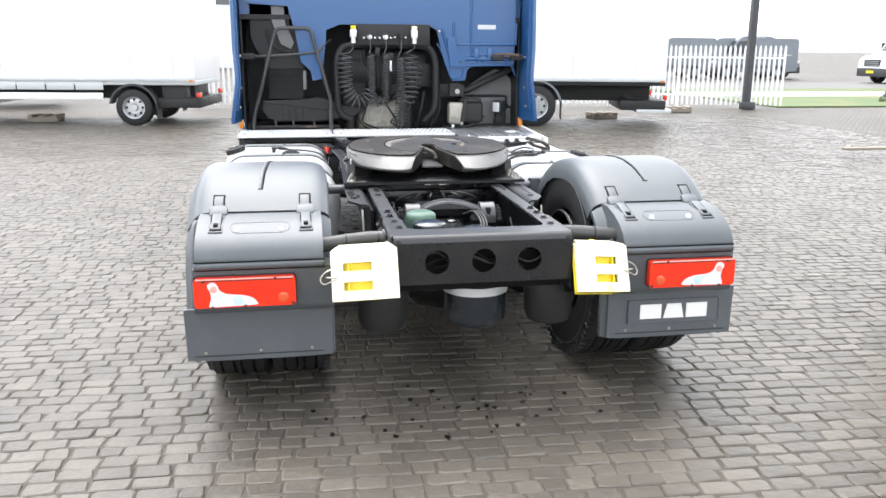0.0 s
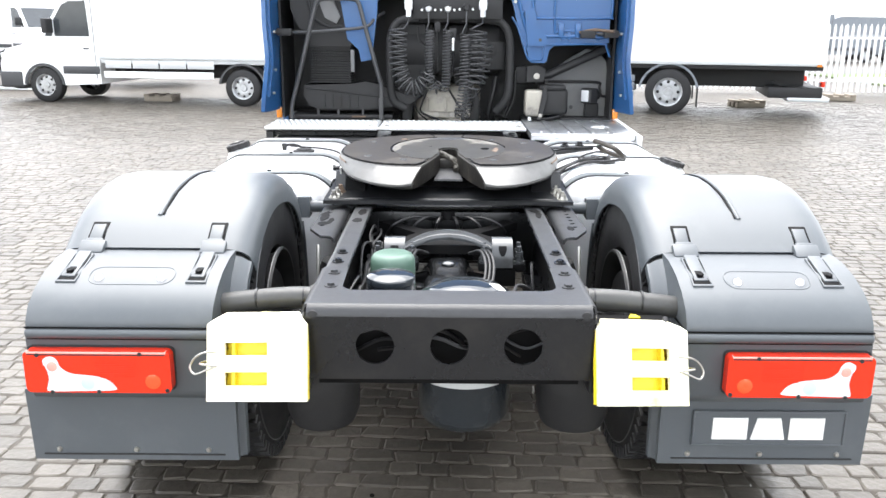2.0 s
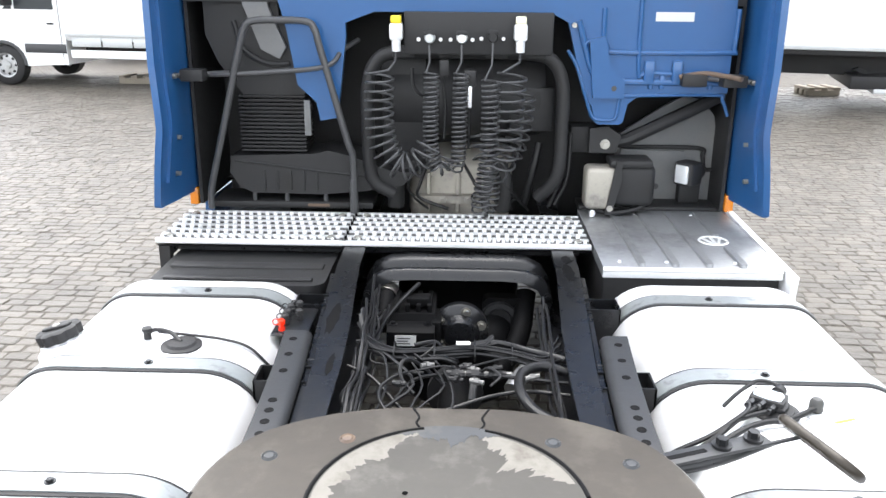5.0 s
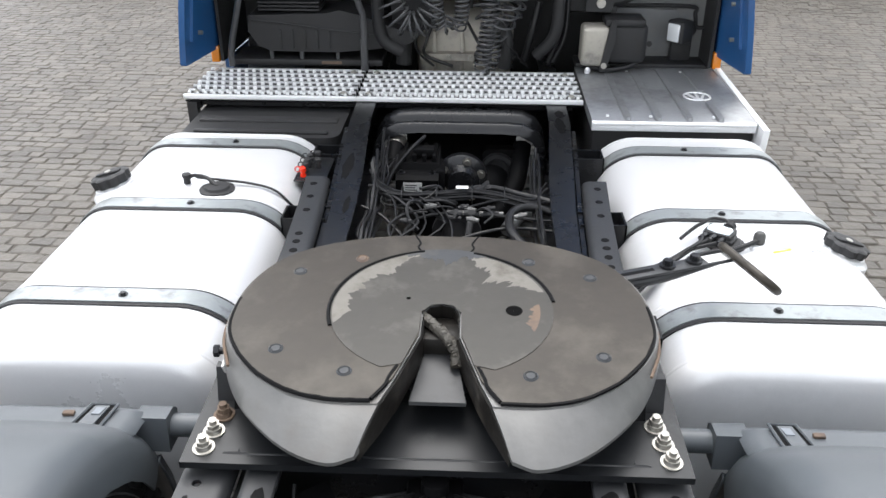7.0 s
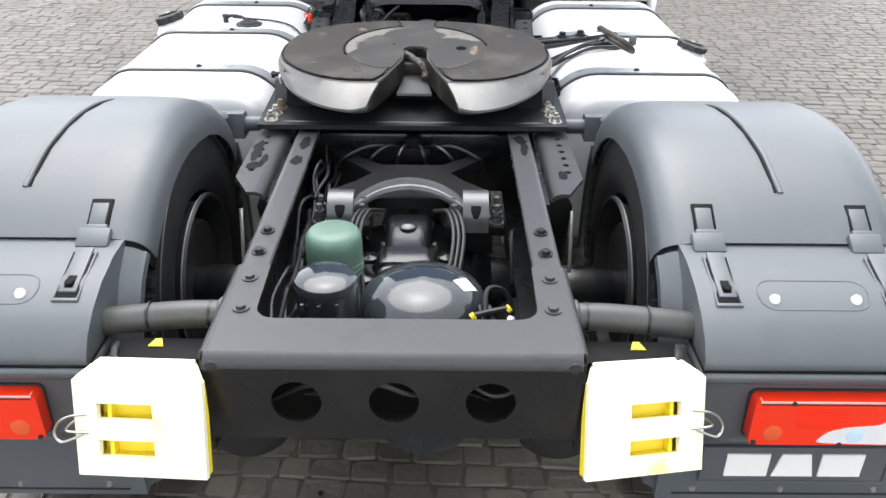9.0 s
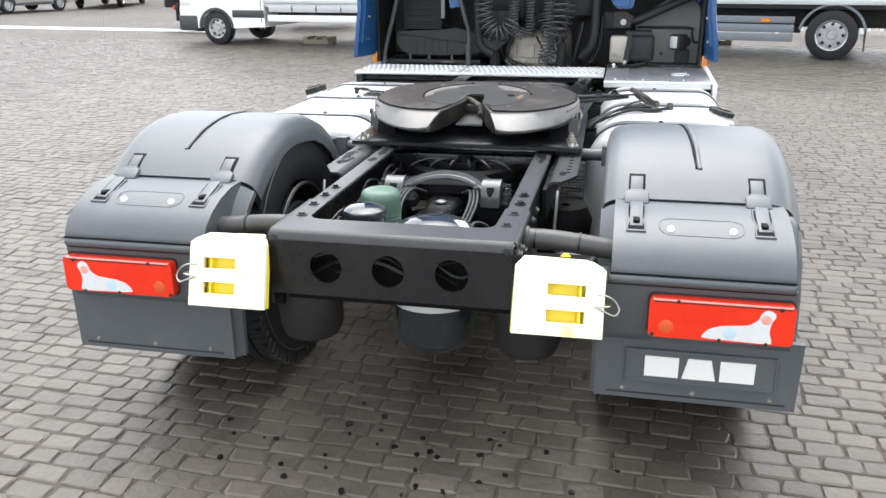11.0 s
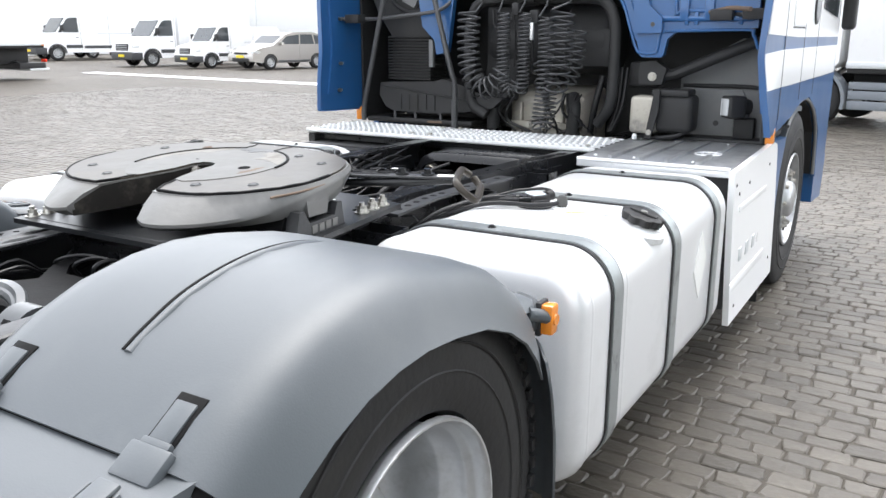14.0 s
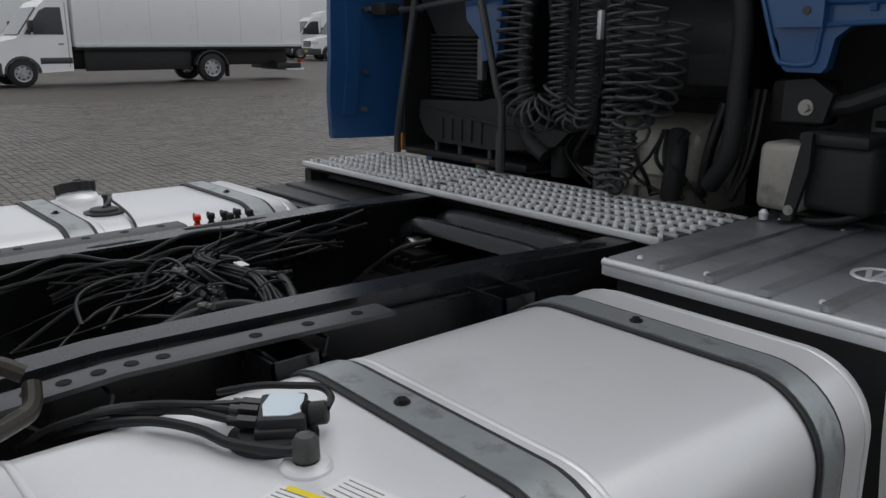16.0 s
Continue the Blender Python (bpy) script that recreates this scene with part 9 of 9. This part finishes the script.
def hall(name, label, x0, x1, y0, y1, h, bays, turn=0.0):
    b = thing(name, (0, 0, 0), label, "building")
    part("wall", box(x0, x1, y0, y1, 0, h, bevel=0.03), FACADE, b)
    part("roof_edge", box(x0 - 0.1, x1 + 0.1, y0 - 0.1, y1 + 0.1, h, h + 0.35, bevel=0.02), GALV, b)
    for i in range(bays):
        x = x0 + (x1 - x0) * (i + 0.5) / bays
        w = (x1 - x0) / bays * 0.32
        win = part("window", box(x - w, x + w, y0 - 0.04, y0 + 0.05, h * 0.55, h * 0.72), GALV, b)
        part("pane", box(x - w + 0.1, x + w - 0.1, y0 - 0.06, y0 - 0.03, h * 0.56, h * 0.71), GLASS, win)
        part("cladding_seam", box(x - w * 1.55, x - w * 1.55 + 0.04, y0 - 0.03, y0 + 0.02, 0.2, h), GALV, b)
    return b


hall("warehouse", "pale clad warehouse behind the parked vans", -75, -14, 52, 70, 9.0, 9)
hall("office_building", "pale low office building beyond the yard", -70, -56, 5, 50, 7.0, 3)
hall("factory_hall", "pale hall behind the fence", -8, 9, 60, 80, 8.0, 4)

far_lorry = box_van("white lorry on the road beyond the verge", 6.0, 1.1, 3.4, 4.5, skirt=True, k=1.15, rear_r=0.45)
settle(far_lorry, (27.2, 33.6), 0)
# Far vans take grey instead of dark paint: distance haze in the colour.
for k, (x, y) in enumerate(((21.8, 40.5), (27.5, 41.0), (17.0, 40.8))):
    settle(panel_van("van parked beyond the road, greyed to stand for haze", SKIRT, k=1.0, length=5.2, high=2.2), (x, y), 180 * (k % 2))

stand = thing("low_trestle", (8.4, 8.1, 0), "low wooden trestle board on the paving", "trestle")
part("board", box(7.62, 9.5, 8.02, 8.14, 0.12, 0.16, bevel=0.006), WOOD, stand)
part("trestle_leg", box(8.55, 8.63, 8.03, 8.12, 0.0, 0.5, bevel=0.006), RED, stand)
part("trestle_leg", box(9.3, 9.38, 8.03, 8.12, 0.0, 0.5, bevel=0.006), WOOD, stand)



def green_lorry():
    """The nose of a dark green lorry parked alongside."""
    v = thing("green_lorry", (4.2, 2.4, 0), "dark green lorry cab parked beside the tractor", "truck", "vehicles in the yard")
    cab_ob = part("cab", prism([(1.42, 0.85), (1.38, 1.3), (1.40, 1.75), (1.62, 2.9), (1.85, 3.2), (3.4, 3.25), (3.45, 1.0), (3.2, 0.95), (2.0, 0.95), (1.9, 0.6), (1.5, 0.6)], "x", 3.06, 5.40, bevel=0.06, seg=3), LORRY, v, sharp=60)
    part("windscreen", prism([(1.395, 1.80), (1.42, 1.79), (1.60, 2.72), (1.575, 2.73)], "x", 3.25, 5.21), GLASS, cab_ob, "dark windscreen")
    bumper = part("bumper", prism(rounded(3.00, 5.46, 1.22, 1.62, (0.12, 0.12, 0.05, 0.05), 5), "z", 0.34, 0.63, bevel=0.05, seg=3), LORRY, v, "dark green front bumper", sharp=60)
    for x in (3.16, 5.02):
        part("fog_lamp", prism(rounded(x, x + 0.28, 0.40, 0.50, 0.045, 4), "y", 1.212, 1.235, bevel=0.006), CLEAR, bumper, "clear fog lamp")
        part("headlamp", prism(rounded(x - 0.02, x + 0.36, 0.56, 0.74, 0.04, 4), "y", 1.30, 1.40, bevel=0.01), CLEAR, v, "clear headlamp")
    for x in (3.045, 5.24):
        step = part("step_recess", box(x, x + 0.17, 1.36, 1.60, 0.62, 0.86, bevel=0.012), GREY_PANEL, v, "grey step recess")
        part("step_hole", prism(rounded(x + 0.06, x + 0.11, 0.67, 0.74, 0.02, 3), "y", 1.355, 1.363), BLACK, step)
        deck = part("tread_plate", box(x - 0.07, x + 0.20, 1.24, 1.44, 1.30, 1.43, bevel=0.02), GALV, v, "white perforated tread plate")
        for i in range(4):
            for j in range(3):
                part("tread_hole", prism(rounded(x - 0.045 + i * 0.06, x - 0.015 + i * 0.06, 1.325 + j * 0.035, 1.338 + j * 0.035, 0.005, 2), "y", 1.236, 1.2405), GREY_PANEL, deck)
    for x, out in ((3.28, -1), (5.18, 1)):
        ty = part("tyre", lathe([(-0.15, 0.29), (-0.15, 0.44), (-0.12, 0.5), (0.12, 0.5), (0.15, 0.44), (0.15, 0.29)], (x, 2.6, 0.5), "x", 36), RUBBER, v, "black tyre")
        part("rim", lathe([(out * h, q) for h, q in ((0.15, 0.29), (0.13, 0.27), (0.06, 0.25), (0.10, 0.15), (0.14, 0.13), (0.14, 0.0005))], (x, 2.6, 0.5), "x", 28), RIM, ty)
    part("front_axle", rod((3.3, 2.6, 0.5), (5.16, 2.6, 0.5), 0.06, 12), BLACK, v)
    part("lorry_frame", box(3.8, 4.66, 1.5, 3.45, 0.6, 0.95, bevel=0.02), BLACK, v)
    corner = Matrix.Translation((3.0, 1.25, 0))
    v.matrix_basis = corner @ Matrix.Rotation(radians(-58), 4, "Z") @ corner.inverted() @ Matrix.Translation((4.2, 2.4, 0))


green_lorry()

# ---- setts of the yard: the nearest as pieces, the rest as one mesh ----
rng = random.Random(21)
turn = Matrix.Rotation(ROW_TURN, 3, "Z")


def sett(length, seed):
    """One sett with worn, uneven edges, its top at z 0."""
    q = random.Random(seed)
    j = lambda a: a + q.uniform(-0.0068, 0.0068)
    lx, ly = length / 2 - 0.0025, ROW / 2 - 0.0025
    c, d = 0.30, 0.17
    corner = [(-1, -1 + c), (-1 + d, -1), (1 - d, -1), (1, -1 + c), (1, 1 - c), (1 - d, 1), (-1 + d, 1), (-1, 1 - c)]
    rim = [(j(lx * a), j(ly * b), -0.0045) for a, b in corner]
    low = [(lx * a, ly * b, -0.02) for a, b in corner]
    top = [(x * 0.90, y * 0.85, q.uniform(-0.002, 0.002)) for x, y, z in rim]
    verts = low + rim + top
    faces = [tuple(range(16, 24))]
    for a, b in ((0, 8), (8, 16)):
        for i in range(8):
            faces.append((a + i, a + (i + 1) % 8, b + (i + 1) % 8, b + i))
    return verts, faces


LENGTHS = (0.095, 0.115, 0.13, 0.14, 0.15, 0.165)
kinds = {}
for i, ln in enumerate(LENGTHS):
    for n in range(3):
        verts, faces = sett(ln, 100 + i * 10 + n)
        kinds[i, n] = (verts, faces)
piece_mesh = {}
for key, (verts, faces) in kinds.items():
    me = bpy.data.meshes.new("sett")
    me.from_pydata(verts, [], faces)
    me.materials.append(STONE_PIECE)
    piece_mesh[key] = me
all_v, all_f, pieces = [], [], 0
plain = {}
for i, ln in enumerate(LENGTHS):
    q = random.Random(500 + i)
    a, b = ln / 2 - 0.005, ROW / 2 - 0.005
    quad = [(sx * a + q.uniform(-0.004, 0.004), sy * b + q.uniform(-0.004, 0.004)) for sx, sy in ((-1, -1), (1, -1), (1, 1), (-1, 1))]
    plain[i] = ([(x * 1.04, y * 1.04, -0.012) for x, y in quad] + [(x, y, q.uniform(-0.003, 0.0)) for x, y in quad], [(4, 5, 6, 7), (0, 1, 5, 4), (1, 2, 6, 5), (2, 3, 7, 6), (3, 0, 4, 7)])
for r in range(-122, 205):
    v = r * ROW
    u = -21.0 + rng.uniform(0, 0.2)
    while u < 14.0:
        i = rng.randrange(len(LENGTHS))
        n = rng.randrange(3)
        ln = LENGTHS[i]
        c = turn @ Vector((u + ln / 2, v, 0))
        u += ln
        z = rng.uniform(-0.004, 0.001) - 0.001
        if c.y < -10.5 or c.y > 16.5 or c.x < -18 or c.x > 10.5:
            continue
        if c.y > 9.5 or c.y < -5.0 or c.x < -7 or c.x > 6:
            base = len(all_v)
            for p in plain[i][0]:
                w = turn @ Vector(p)
                all_v.append((c.x + w.x, c.y + w.y, z + w.z))
            all_f.extend(tuple(base + k for k in f) for f in plain[i][1])
            continue
        if -0.9 < c.x < 1.75 and -0.95 < c.y < 1.2 and pieces < 300 and (c.y < 0.05 or c.x > 1.3):
            o = new("sett", piece_mesh[i, n])
            o.parent = ground
            o.matrix_basis = Matrix.Translation((c.x, c.y, z)) @ turn.to_4x4()
            pieces += 1
            continue
        base = len(all_v)
        flip = -1 if rng.random() < 0.5 else 1
        for p in kinds[i, n][0]:
            w = turn @ Vector((flip * p[0], flip * p[1], p[2]))
            all_v.append((c.x + w.x, c.y + w.y, z + w.z))
        all_f.extend(tuple(base + k for k in f) for f in kinds[i, n][1])
me = bpy.data.meshes.new("sett_field")
me.from_pydata(all_v, [], all_f)
me.materials.append(STONE)
field = new("sett_field", me)
field.parent = ground
tagged(field, "worn stone setts laid in rows", kind="stuff")
bed = part("joint_bed", box(-18.1, 10.6, -10.6, 16.6, -0.0135, -0.0078), JOINT, ground, "sand in the joints")

# ---- oil drops on the paving ----
rng = random.Random(5)
spots = thing("oil_drops", (0, 0.1, 0), "small black oil drops on the setts behind the axle", "oil stain", kind="stuff")
bm = bmesh.new()
for i in range(34):
    x, y = rng.gauss(0.0, 0.33), rng.gauss(0.02, 0.16)
    q = rng.uniform(0.006, 0.016)
    ring = [(x + q * rng.uniform(0.6, 1.2) * math.cos(a), y + q * rng.uniform(0.6, 1.2) * math.sin(a), 0.0032) for a in (2 * math.pi * k / 9 for k in range(9))]
    low = [(a, b, -0.006) for a, b, c in ring]
    add_rings(bm, [low, ring])
part("drop_field", bm, OIL, spots)
